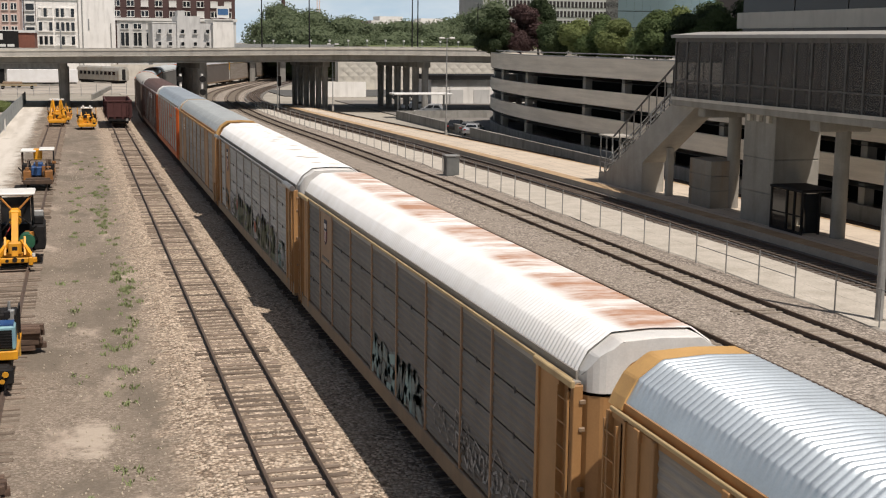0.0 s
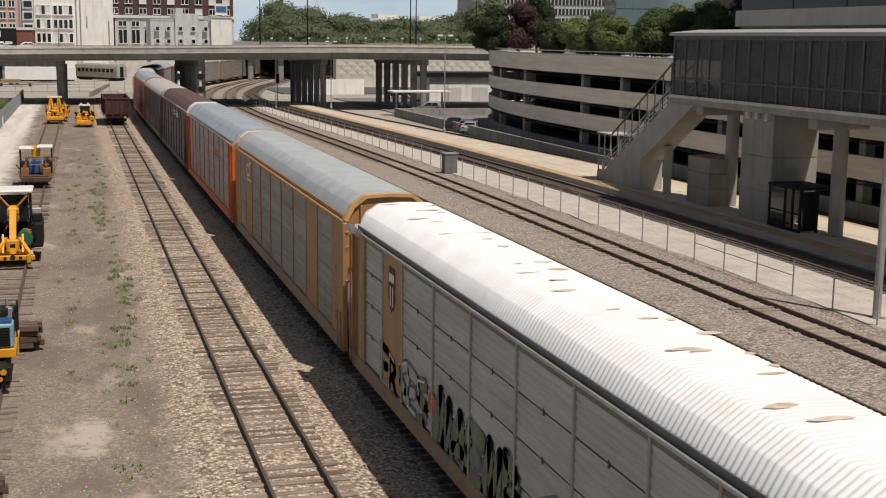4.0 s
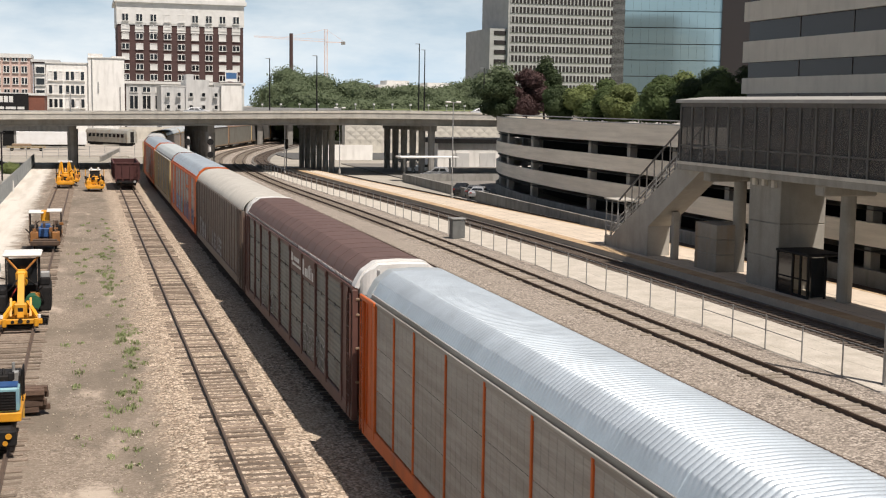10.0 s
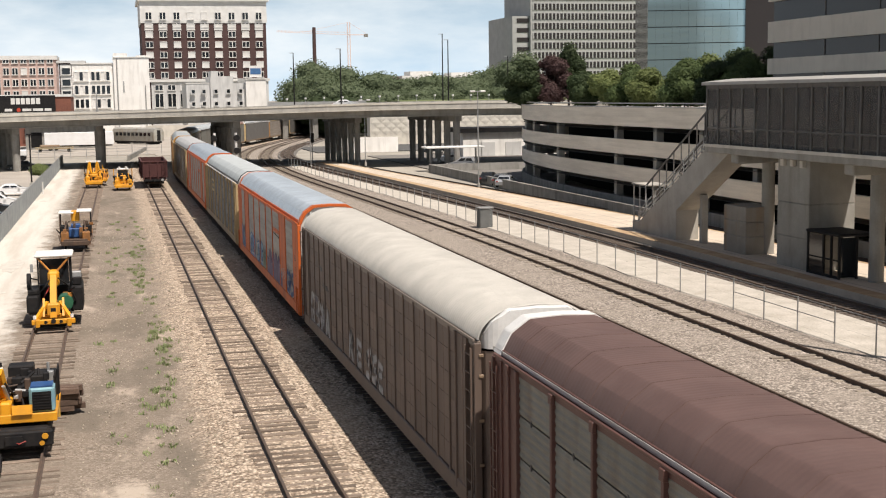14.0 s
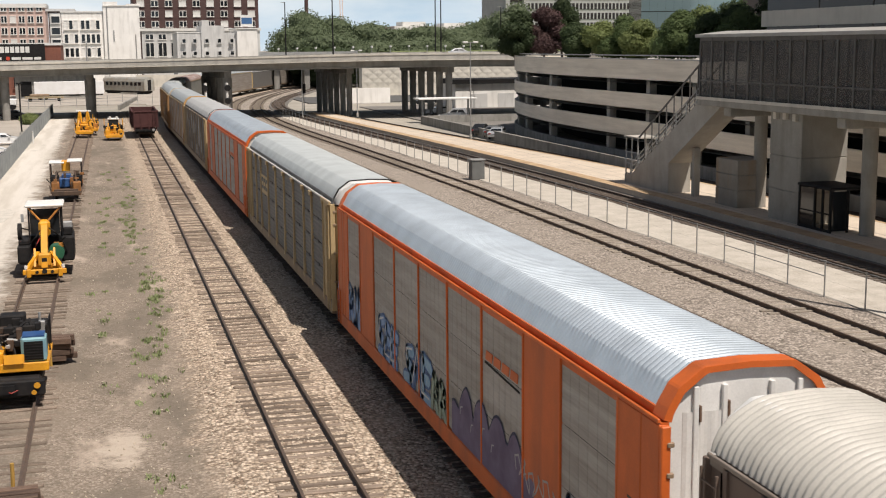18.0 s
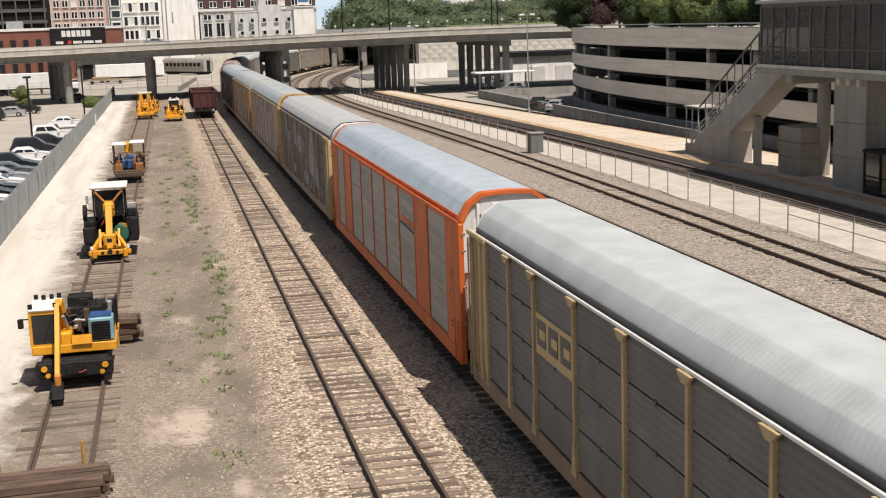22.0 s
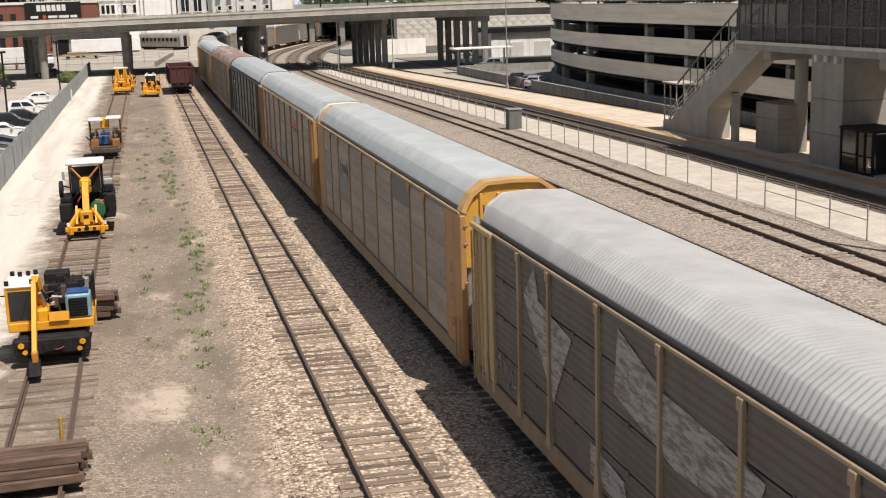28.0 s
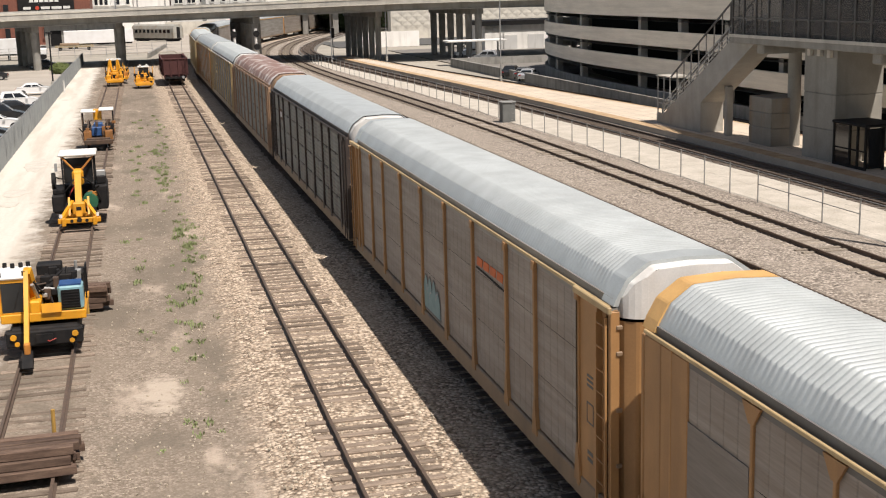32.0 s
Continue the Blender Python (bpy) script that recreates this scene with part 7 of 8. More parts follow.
def leaves(b, rr, centre, rad, n, size):
    """Small leaf clumps over an uneven lobe, each turned more or less outwards."""
    lump(b, rr, centre, [v * 0.88 for v in rad])
    for _ in range(n):
        d = Vector((rr.gauss(0, 1), rr.gauss(0, 1), rr.gauss(0, 1))).normalized()
        r = 0.80 + 0.32 * rr.random() ** 1.3
        p = centre + Vector((d.x * rad[0], d.y * rad[1], d.z * rad[2])) * r
        nv = (d + Vector((rr.gauss(0, 0.45), rr.gauss(0, 0.45), rr.gauss(0.25, 0.45)))).normalized()
        u = nv.orthogonal().normalized()
        w = nv.cross(u)
        a = rr.uniform(0, 6.28)
        u, w = u * math.cos(a) + w * math.sin(a), w * math.cos(a) - u * math.sin(a)
        s = size * rr.uniform(0.55, 1.25)
        b.add([p - u * s - w * 0.3 * s, p + u * 0.1 * s - w * 0.6 * s + nv * 0.12 * s, p + u * s + w * 0.1 * s, p - u * 0.1 * s + w * 0.55 * s + nv * 0.1 * s], [(0, 1, 2, 3)])


def tree(at, height, spread, leaf, label, seed, size=0.165, lobes=15, per=760, name="tree"):
    rr = random.Random(seed)
    t = thing(name, label, "tree", at, group="trees above the garage" if at[2] > 5 else "")
    tb = Build()
    h0 = height * 0.3
    lean = Vector((rr.uniform(-0.3, 0.3), rr.uniform(-0.3, 0.3), h0))
    tb.tube((0, 0, -0.2), lean, 0.05 * height * 0.4, 8, 0.032 * height * 0.4)
    cb = Build()
    for i in range(lobes):
        a = 6.283 * i / lobes + rr.uniform(-0.4, 0.4)
        f = rr.uniform(0.25, 1.0)
        c = Vector((math.cos(a) * spread * 0.62 * f, math.sin(a) * spread * 0.62 * f, height * (0.2 + 0.62 * rr.random() * (1.25 - f * 0.6))))
        tb.tube(lean, c, 0.016 * height * 0.4, 6, 0.006 * height)
        r = spread * rr.uniform(0.34, 0.5)
        leaves(cb, rr, c, (r, r, r * rr.uniform(0.6, 0.85)), per, size)
    leaves(cb, rr, Vector((0, 0, height * 0.8)), (spread * 0.4, spread * 0.4, height * 0.2), per, size)
    part("trunk", tb, BARK, t)
    part("crown", cb, leaf, t)
    return t


for i, (x, y, h, s, lf_, lb) in enumerate((
        (50.5, 150, 6.0, 2.9, LEAFD, "dark green tree on the garage roof garden"), (53.5, 149, 6.6, 2.7, LEAFP, "purple-leaved tree on the garage roof garden"),
        (57.0, 152, 8.2, 2.8, LEAFD, "tall dark tree on the garage roof garden"), (58.0, 141, 4.6, 3.0, LEAF2, "bright green tree behind the garage parapet"),
        (60.0, 134, 4.6, 3.2, LEAF2, "bright green tree behind the garage parapet"), (61.5, 127, 5.4, 3.3, LEAF, "leafy tree behind the garage parapet"),
        (64.5, 128, 6.0, 3.3, LEAF2, "broad bright tree behind the garage parapet"), (64.5, 119, 5.6, 3.2, LEAF, "leafy tree behind the garage parapet"),
        (67.5, 118, 6.2, 3.2, LEAFD, "dark tree behind the garage parapet"), (66.0, 112, 5.0, 2.6, LEAFD, "dark tree beside the banded office"), (61.0, 116, 3.6, 2.4, LEAF, "low tree behind the garage parapet"),
        (56.0, 144, 4.4, 2.8, LEAFD, "dark shrub tree on the garage roof garden"), (59.5, 138, 5.2, 3.0, LEAF, "leafy tree behind the garage parapet"), (62.5, 122, 5.0, 3.0, LEAFD, "dark tree behind the garage parapet"),
        (63.0, 131, 5.2, 3.2, LEAFD, "dark tree behind the garage parapet"), (52.0, 156, 5.4, 2.8, LEAFD, "dark green tree on the garage roof garden"), (66.0, 123, 6.4, 3.2, LEAFD, "dark tree behind the garage parapet"))):
    tree((x, y, 9.0), h, s, lf_, lb, 70 + i)
tree((-21.2, 203.5, GZ), 3.6, 1.8, LEAF2, "small green tree beside the overpass pier", 99, 0.15, 10, 300)
tree((-10.6, 198.5, GZ), 1.5, 2.1, LEAF2, "low round bush at the fence corner", 98, 0.12, 10, 320, "bush")


def woods(name, x0, x1, y, top, base, n, leaf, seed, label, size=0.42):
    """A far belt of trees as one mass of leaf clumps with an uneven skyline."""
    rr = random.Random(seed)
    b = Build()
    x = x0
    while x < x1:
        h = top(x) * rr.uniform(0.86, 1.08)
        r = rr.uniform(4.0, 7.5)
        for k in range(3):
            c = Vector((x + rr.uniform(-3, 3), y + rr.uniform(-14, 14), base + (h - base) * (0.35 + 0.3 * k) - r * 0.1 * k))
            leaves(b, rr, c, (r * 1.1, r, max(2.5, (h - base) * 0.33)), n, size)
        x += r * 0.8
    return tagged(part(name, b, leaf), label, "trees", "", "stuff")


sky_top = lambda x: float(np.interp(x, [40, 52, 57, 61, 66, 72, 85, 100, 112, 118, 124], [13.5, 14.5, 16, 18.6, 18.2, 16.2, 15.6, 15.0, 15.6, 17.0, 20]))
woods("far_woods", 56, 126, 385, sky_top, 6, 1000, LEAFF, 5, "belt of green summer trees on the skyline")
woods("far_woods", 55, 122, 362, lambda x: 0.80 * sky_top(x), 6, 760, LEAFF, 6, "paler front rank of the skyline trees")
woods("corner_woods", 56, 66, 352, lambda x: 10.5, -1, 150, LEAFD, 7, "dark shrubs behind the viaduct")

# ---- lamp posts, signals, lineside things ----
def lamp_post(at, h, label, arms=1, r=0.09, heads=2):
    t = thing("lamp_post", label, "lamp post", at, group="platform lamps")
    part("pole", Build().tube((0, 0, -0.3), (0, 0, h), r, 10, r * 0.65), GALV, t)
    part("base", Build().tube((0, 0, -0.3), (0, 0, 0.35), r * 1.9, 10), CONC, t)
    part("arm", Build().box(-0.5, 0.5, -0.05, 0.05, h - 0.06, h), GALV, t)
    for s in (-1, 1)[:heads]:
        part("luminaire", Build().box(s * 0.62 - 0.3, s * 0.62 + 0.3, -0.2, 0.2, h - 0.12, h + 0.1, bevel=0.06), TRIMW, t)
    return t


lamp_post((41.4, 140.6, 0.2), 11.0, "tall grey platform lamp post with a white twin head")
lamp_post((38.6, 194, 0.2), 10.0, "grey lamp post at the platform's far end")
lamp_post((30.4, 197, -0.2), 9.4, "grey lamp post beside the far fence", heads=1)
p = thing("mast", "thick grey steel mast beside the wire fence", "mast", (30.9, 42.6, -0.3))
part("pole", Build().tube((0, 0, 0), (0, 0, 13), 0.17, 14, 0.14), GALV, p)
part("base", Build().box(-0.35, 0.35, -0.35, 0.35, -0.1, 0.18, bevel=0.03), CONC, p)
for x, y in ((-13.6, 136.2), (-10.2, 170.2)):
    p = thing("lot_lamp", "slim brown parking-lot lamp on a concrete foot", "lamp post", (x, y, GZ))
    part("pole", Build().tube((0, 0, 0.4), (0, 0, 6.8), 0.1, 8), BLACK, p)
    part("foot", Build().tube((0, 0, 0), (0, 0, 0.7), 0.28, 10), CONC, p)
    part("luminaire", Build().box(-0.4, 0.4, -0.25, 0.25, 6.75, 6.95, bevel=0.04), BLACK, p)
p = thing("warning_post", "white marker post beside the screened fence", "post", (-8.2, 157, GZ))
part("pole", Build().tube((0, 0, 0), (0, 0, 1.5), 0.09, 8), WHITEP, p)
cab = thing("relay_cabinet", "dark grey lineside relay cabinet at the wire fence", "cabinet", (29.7, 99.2, GZ))
part("body", Build().box(-0.55, 0.55, -0.5, 0.5, 0.15, 1.75, bevel=0.04), mat("cabinet_grey", (0.16, 0.165, 0.16), (0.12, 0.125, 0.12), 0.6), cab)
part("lid", Build().box(-0.62, 0.62, -0.57, 0.57, 1.75, 1.85, bevel=0.02), mat("cabinet_lid", (0.26, 0.26, 0.25)), cab)
part("plinth", Build().box(-0.6, 0.6, -0.55, 0.55, -0.05, 0.15), CONC, cab)
sg = thing("rail_signal", "black railway signal on a thin grey mast", "signal", (31.6, 203, 0))
part("mast", Build().tube((0, 0, -0.3), (0, 0, 5.2), 0.08, 8), GALV, sg)
part("head", Build().box(-0.3, 0.3, -0.2, 0.1, 3.4, 5.0, bevel=0.1), BLACK, sg)
for x, s in ((15.6, -1), (18.9, 1)):
    sg = thing("bridge_signal", "pair of round black signal heads on a white post", "signal", (x, 199.0, 0))
    part("mast", Build().tube((0, 0, -0.3), (0, 0, 5.4), 0.22, 8), WHITEP, sg)
    for z in (2.6, 4.6):
        part("head", Build().tube((0.1 * s, -0.3, z), (0.1 * s, -0.1, z), 0.5, 14), BLACK, sg)
for x, y, h in ((31.6, 222, 18.6), (35.4, 196.5, 18.3), (56.4, 213, 21.4), (57.4, 213, 20.4), (-2.0, 210, 12.0), (68, 212, 17.5)):
    p = thing("road_lamp", "thin dark road lamp on the overpass parapet", "lamp post", (x, y, dz(x) + 1.6))
    part("pole", Build().tube((0, 0, 0), (0, 0, h - dz(x) - 1.6), 0.13, 8, 0.08), BLACK if h > 13 else GALV, p)
    part("arm", Build().box(-0.7, 0.1, -0.06, 0.06, h - dz(x) - 1.7, h - dz(x) - 1.6), GALV, p)
for i, x in enumerate(np.arange(30, 88, 3.1)):
    p = thing("parapet_light", "small round white light on the overpass parapet", "lamp", (float(x), float(np.interp(x, cc[:, 0], cc[:, 1])) + 11.9, dz(float(x)) + 2.22), group="parapet lights")
    part("stem", Build().tube((0, 0, 0), (0, 0, 0.9), 0.05, 6), GALV, p)
    part("globe", Build().tube((0, 0, 0.85), (0, 0, 1.15), 0.2, 8), TRIMW, p)

# ---- parked and moving cars ----
def motor_car(at, rz, colour, label, kind="sedan", group="parked cars"):
    t = thing("car", label, "car", at, rz, group=group)
    suv = kind == "suv"
    zr = 1.72 if suv else 1.42
    low = [(-2.25, 0.32), (-2.28, 0.72), (-2.1, 0.92 if not suv else 1.02), (-1.2, 0.98 if not suv else 1.08), (1.05, 0.96 if not suv else 1.06), (2.0, 0.80), (2.3, 0.62), (2.28, 0.32)]
    b = Build()
    for w0, w1, ring in ((-0.86, 0.86, low),):
        n = len(ring)
        vs = []
        for x, k in ((w0, 1.0), (w0 * 1.04, 0.0), (w1 * 1.04, 0.0), (w1, 1.0)):
            vs += [(u * (1.0 if k == 0 else 0.97), x, v + (0.0 if k == 0 else (0.03 if v < 0.5 else -0.03))) for u, v in ring]
        fs = [(r * n + i, r * n + (i + 1) % n, (r + 1) * n + (i + 1) % n, (r + 1) * n + i) for r in range(3) for i in range(n)]
        fs += [tuple(range(n)), tuple(range(3 * n, 4 * n))]
        b.add(vs, fs)
    part("body", b, colour, t)
    zb = 0.94 if not suv else 1.04
    rear = -2.1 if suv else -1.75
    f0 = rear + (0.25 if suv else 0.6)
    cabin = [(rear, zb), (f0, zr - 0.06), (0.1, zr - 0.02), (0.95, zb)]
    g = Build()
    vs = []
    for y in (-0.8, 0.8):
        vs += [(u, y * (1.0 if v < zb + 0.1 else 0.82), v) for u, v in cabin]
    g.add(vs, [(0, 1, 2, 3), (4, 7, 6, 5), (0, 4, 5, 1), (1, 5, 6, 2), (2, 6, 7, 3)])
    part("cabin", g, colour, t)
    za, zc = zb + 0.07, zr - 0.16
    wy = lambda z: 0.812 - 0.148 * (z - zb) / (zr - 0.06 - zb)
    rx = lambda z: rear + (f0 - rear) * (z - zb) / (zr - 0.06 - zb)
    fx = lambda z: 0.95 - 0.85 * (z - zb) / (zr - zb)
    for sd in (-1, 1):
        for a, c in ((0.18, 0.5), (0.54, 0.86)):
            pts = [(rx(z) + (fx(z) - rx(z)) * q, sd * wy(z), z) for z, q in ((za, a - (0.06 if a < 0.3 else 0)), (za, c + (0.05 if c > 0.6 else 0)), (zc, c), (zc, a))]
            part("side_window", Build().add(pts + [(x, y - sd * 0.03, z) for x, y, z in pts], [(0, 1, 2, 3), (0, 4, 5, 1), (1, 5, 6, 2), (2, 6, 7, 3), (3, 7, 4, 0)]), GLASS, t)
    part("windscreen", Build().add([(fx(za) + 0.01, -0.7, za), (fx(za) + 0.01, 0.7, za), (fx(zc) + 0.01, 0.6, zc), (fx(zc) + 0.01, -0.6, zc)], [(0, 1, 2, 3)]), GLASS, t)
    part("rear_window", Build().add([(rx(za) - 0.01, -0.68, za), (rx(za) - 0.01, 0.68, za), (rx(zc) - 0.01, 0.58, zc), (rx(zc) - 0.01, -0.58, zc)], [(0, 1, 2, 3)]), GLASS, t)
    part("roof", Build().box(rear + (0.3 if suv else 0.68), 0.08, -0.66, 0.66, zr - 0.06, zr, bevel=0.03), colour, t)
    for u in (-1.4, 1.42):
        for s in (-1, 1):
            w = part("wheel", Build().tube((u, s * 0.70, 0.32), (u, s * 0.91, 0.32), 0.33, 16), BLACK, t)
            part("rim", Build().tube((u, s * 0.905, 0.32), (u, s * 0.925, 0.32), 0.2, 12), GALV, w)
    for s in (-1, 1):
        part("headlight", Build().box(2.15, 2.29, s * 0.62 - 0.16, s * 0.62 + 0.16, 0.62, 0.74), TRIMW, t)
        part("tail_light", Build().box(-2.29, -2.2, s * 0.62 - 0.14, s * 0.62 + 0.14, 0.68, 0.82), mat_red, t)
        part("mirror", Build().box(0.55, 0.75, s * 0.98 - 0.08, s * 0.98 + 0.08, 0.95, 1.08), colour, t)
    return t


mat_red = mat("tail_red", (0.3, 0.02, 0.015), rough=0.3)
CARP = {n: mat("car_" + n, c, tuple(v * 0.95 for v in c), 0.25, scale=0.5, spec=0.6, metal=m) for n, c, m in (
    ("white", (0.75, 0.75, 0.74), 0), ("silver", (0.5, 0.51, 0.52), 0.5), ("black", (0.02, 0.021, 0.023), 0), ("grey", (0.16, 0.165, 0.17), 0.4),
    ("blue", (0.04, 0.07, 0.13), 0.2), ("teal", (0.22, 0.33, 0.33), 0.3), ("red", (0.25, 0.03, 0.025), 0.1))}
row = [(156.2, "white", "sedan", -11.4), (138.6, "white", "suv", -11.7), (130.2, "black", "sedan", -11.5), (122.6, "black", "suv", -12.0), (115.4, "white", "sedan", -11.9),
       (107.6, "black", "suv", -12.5), (102.8, "grey", "sedan", -12.2), (98.6, "silver", "sedan", -12.2), (94.8, "white", "sedan", -12.2), (91.4, "black", "sedan", -12.2), (88.2, "black", "suv", -12.3), (85.2, "white", "sedan", -12.2),
       (82.2, "black", "sedan", -12.3), (79.4, "blue", "suv", -12.4), (76.6, "silver", "sedan", -12.2), (73.8, "grey", "sedan", -12.3), (71.0, "white", "suv", -12.3)]
for i, (y, c, k, x) in enumerate(row):
    motor_car((x, y, GZ + 0.02), 2 + (i * 37 % 5) - 2, CARP[c], f"{c} {'estate car' if k == 'suv' else 'saloon car'} parked against the screened fence", k)
for i, (x, y, c, k) in enumerate(((-19.6, 189.0, "black", "sedan"), (-21.2, 184.0, "silver", "sedan"), (-23.0, 176.0, "black", "suv"), (-19.0, 112, "silver", "sedan"), (-19.2, 106, "black", "sedan"), (-19.1, 100.4, "white", "sedan"), (-19.4, 94, "grey", "suv"),
                              (-19.2, 88, "black", "sedan"), (-19.0, 82.5, "white", "sedan"))):
    motor_car((x, y, GZ + 0.02), 178 + i % 3, CARP[c], f"{c} car parked in the middle of the lot", k)
motor_car((-14.5, 216, GZ), 175, CARP["black"], "black car in the shade of the overpass", "sedan")
for x, y, rz, c, k in ((50.0, 134.0, 60, "silver", "sedan"), (52.0, 137.0, 60, "grey", "sedan"), (49.0, 140.5, 60, "black", "sedan")):
    motor_car((46.6 - 0.9 + (x - 49) * 0.2, y + 10, GZ + 0.05), rz, CARP[c], f"{c} car parked outside the garage's rounded end", k)
motor_car((51.5, 184, GZ + 0.02), 160, CARP["silver"], "silver estate car beside the shelter", "suv")
motor_car((53.5, 200, GZ + 0.02), 175, CARP["white"], "white car in front of the service building", "sedan")
motor_car((60.5, 236, GZ), 178, CARP["black"], "black car behind the overpass bents", "sedan")


def road_x(x0, t0, v):
    rows = []
    for t in range(0, 33):
        x = min(280.0, max(-235.0, x0 + v * (t - t0)))
        y = float(np.interp(x, fine_x, [d[1] for d in deck]))
        z = float(np.interp(x, fine_x, [d[2] for d in deck])) - 0.79
        y2 = float(np.interp(x + 2, fine_x, [d[1] for d in deck]))
        rows.append((t, pose(x, y + 5.0, z + 0.03, 0, 0, math.degrees(math.atan2(y2 - y, 2)))))
    return rows


for c, x0, t0, v in (("white", 53.3, 9, 12.0), ("white", 28.7, 12, 5.0), ("silver", 14.9, 23, 15.1)):
    MOVERS.append((motor_car((0, 0, 0), 0, CARP[c], f"{c} car driving along the overpass", "sedan", "cars on the overpass"), road_x(x0, t0, v)))
# ---- track machines on the old yard track ----
MYEL = mat("machine_yellow", (0.70, 0.32, 0.015), (0.56, 0.25, 0.015), 0.45, scale=1.5, fine=0.06, streak=(0.32, 0.17, 0.03), streak_amt=0.4)
MORG = mat("rusty_orange", (0.50, 0.20, 0.03), (0.36, 0.14, 0.03), 0.6, scale=2, streak=(0.16, 0.08, 0.03))
MWHT = mat("machine_white", (0.74, 0.73, 0.70), (0.66, 0.65, 0.6), 0.5, scale=1)
MTEAL = mat("sun_faded_teal", (0.22, 0.40, 0.42), (0.16, 0.28, 0.36), 0.5, scale=2.5)
MBLUE = mat("engine_blue", (0.03, 0.09, 0.24), (0.02, 0.06, 0.17), 0.45, scale=2)
MGRN = mat("tank_green", (0.03, 0.13, 0.07), (0.025, 0.1, 0.055), 0.45, scale=2)
MRED = mat("hose_red", (0.3, 0.03, 0.02), rough=0.5)


MDRK = mat("grimy_brown_steel", (0.10, 0.062, 0.04), (0.05, 0.035, 0.026), 0.7, scale=2)
MRST = mat("dull_rust_orange", (0.30, 0.13, 0.035), (0.17, 0.08, 0.03), 0.65, scale=2)


def rail_wheels(t, ys, r=0.25):
    for y in ys:
        for s in (-1, 1):
            w = part("rail_wheel", Build().tube((s * 0.66, y, r), (s * 0.80, y, r), r, 16), BLACK, t)
            part("hub", Build().tube((s * 0.80, y, r), (s * 0.86, y, r), r * 0.45, 10), GALV, w)


def hoses(t, pts, r=0.03, m=None):
    for chain in pts:
        b = Build()
        for p, q in zip(chain, chain[1:]):
            b.tube(p, q, r, 6)
        part("hose", b, m or BLACK, t)


def clutter(t, seed, n, xs, ys, zs, mats):
    """Valves, brackets, pipes and boxes that crowd a machine's deck."""
    rr = random.Random(seed)
    for i in range(n):
        x, y, z = rr.uniform(*xs), rr.uniform(*ys), rr.uniform(*zs)
        if i % 3 == 0:
            q = (x + rr.uniform(-0.4, 0.4), y + rr.uniform(-0.4, 0.4), z + rr.uniform(-0.5, 0.5))
            part("pipe", Build().tube((x, y, z), q, rr.uniform(0.02, 0.05), 6), rr.choice(mats), t)
        else:
            a, c, d = rr.uniform(0.05, 0.16), rr.uniform(0.05, 0.16), rr.uniform(0.06, 0.2)
            part("fitting", Build().box(x - a, x + a, y - c, y + c, z - d, z + d, bevel=0.02), rr.choice(mats), t)


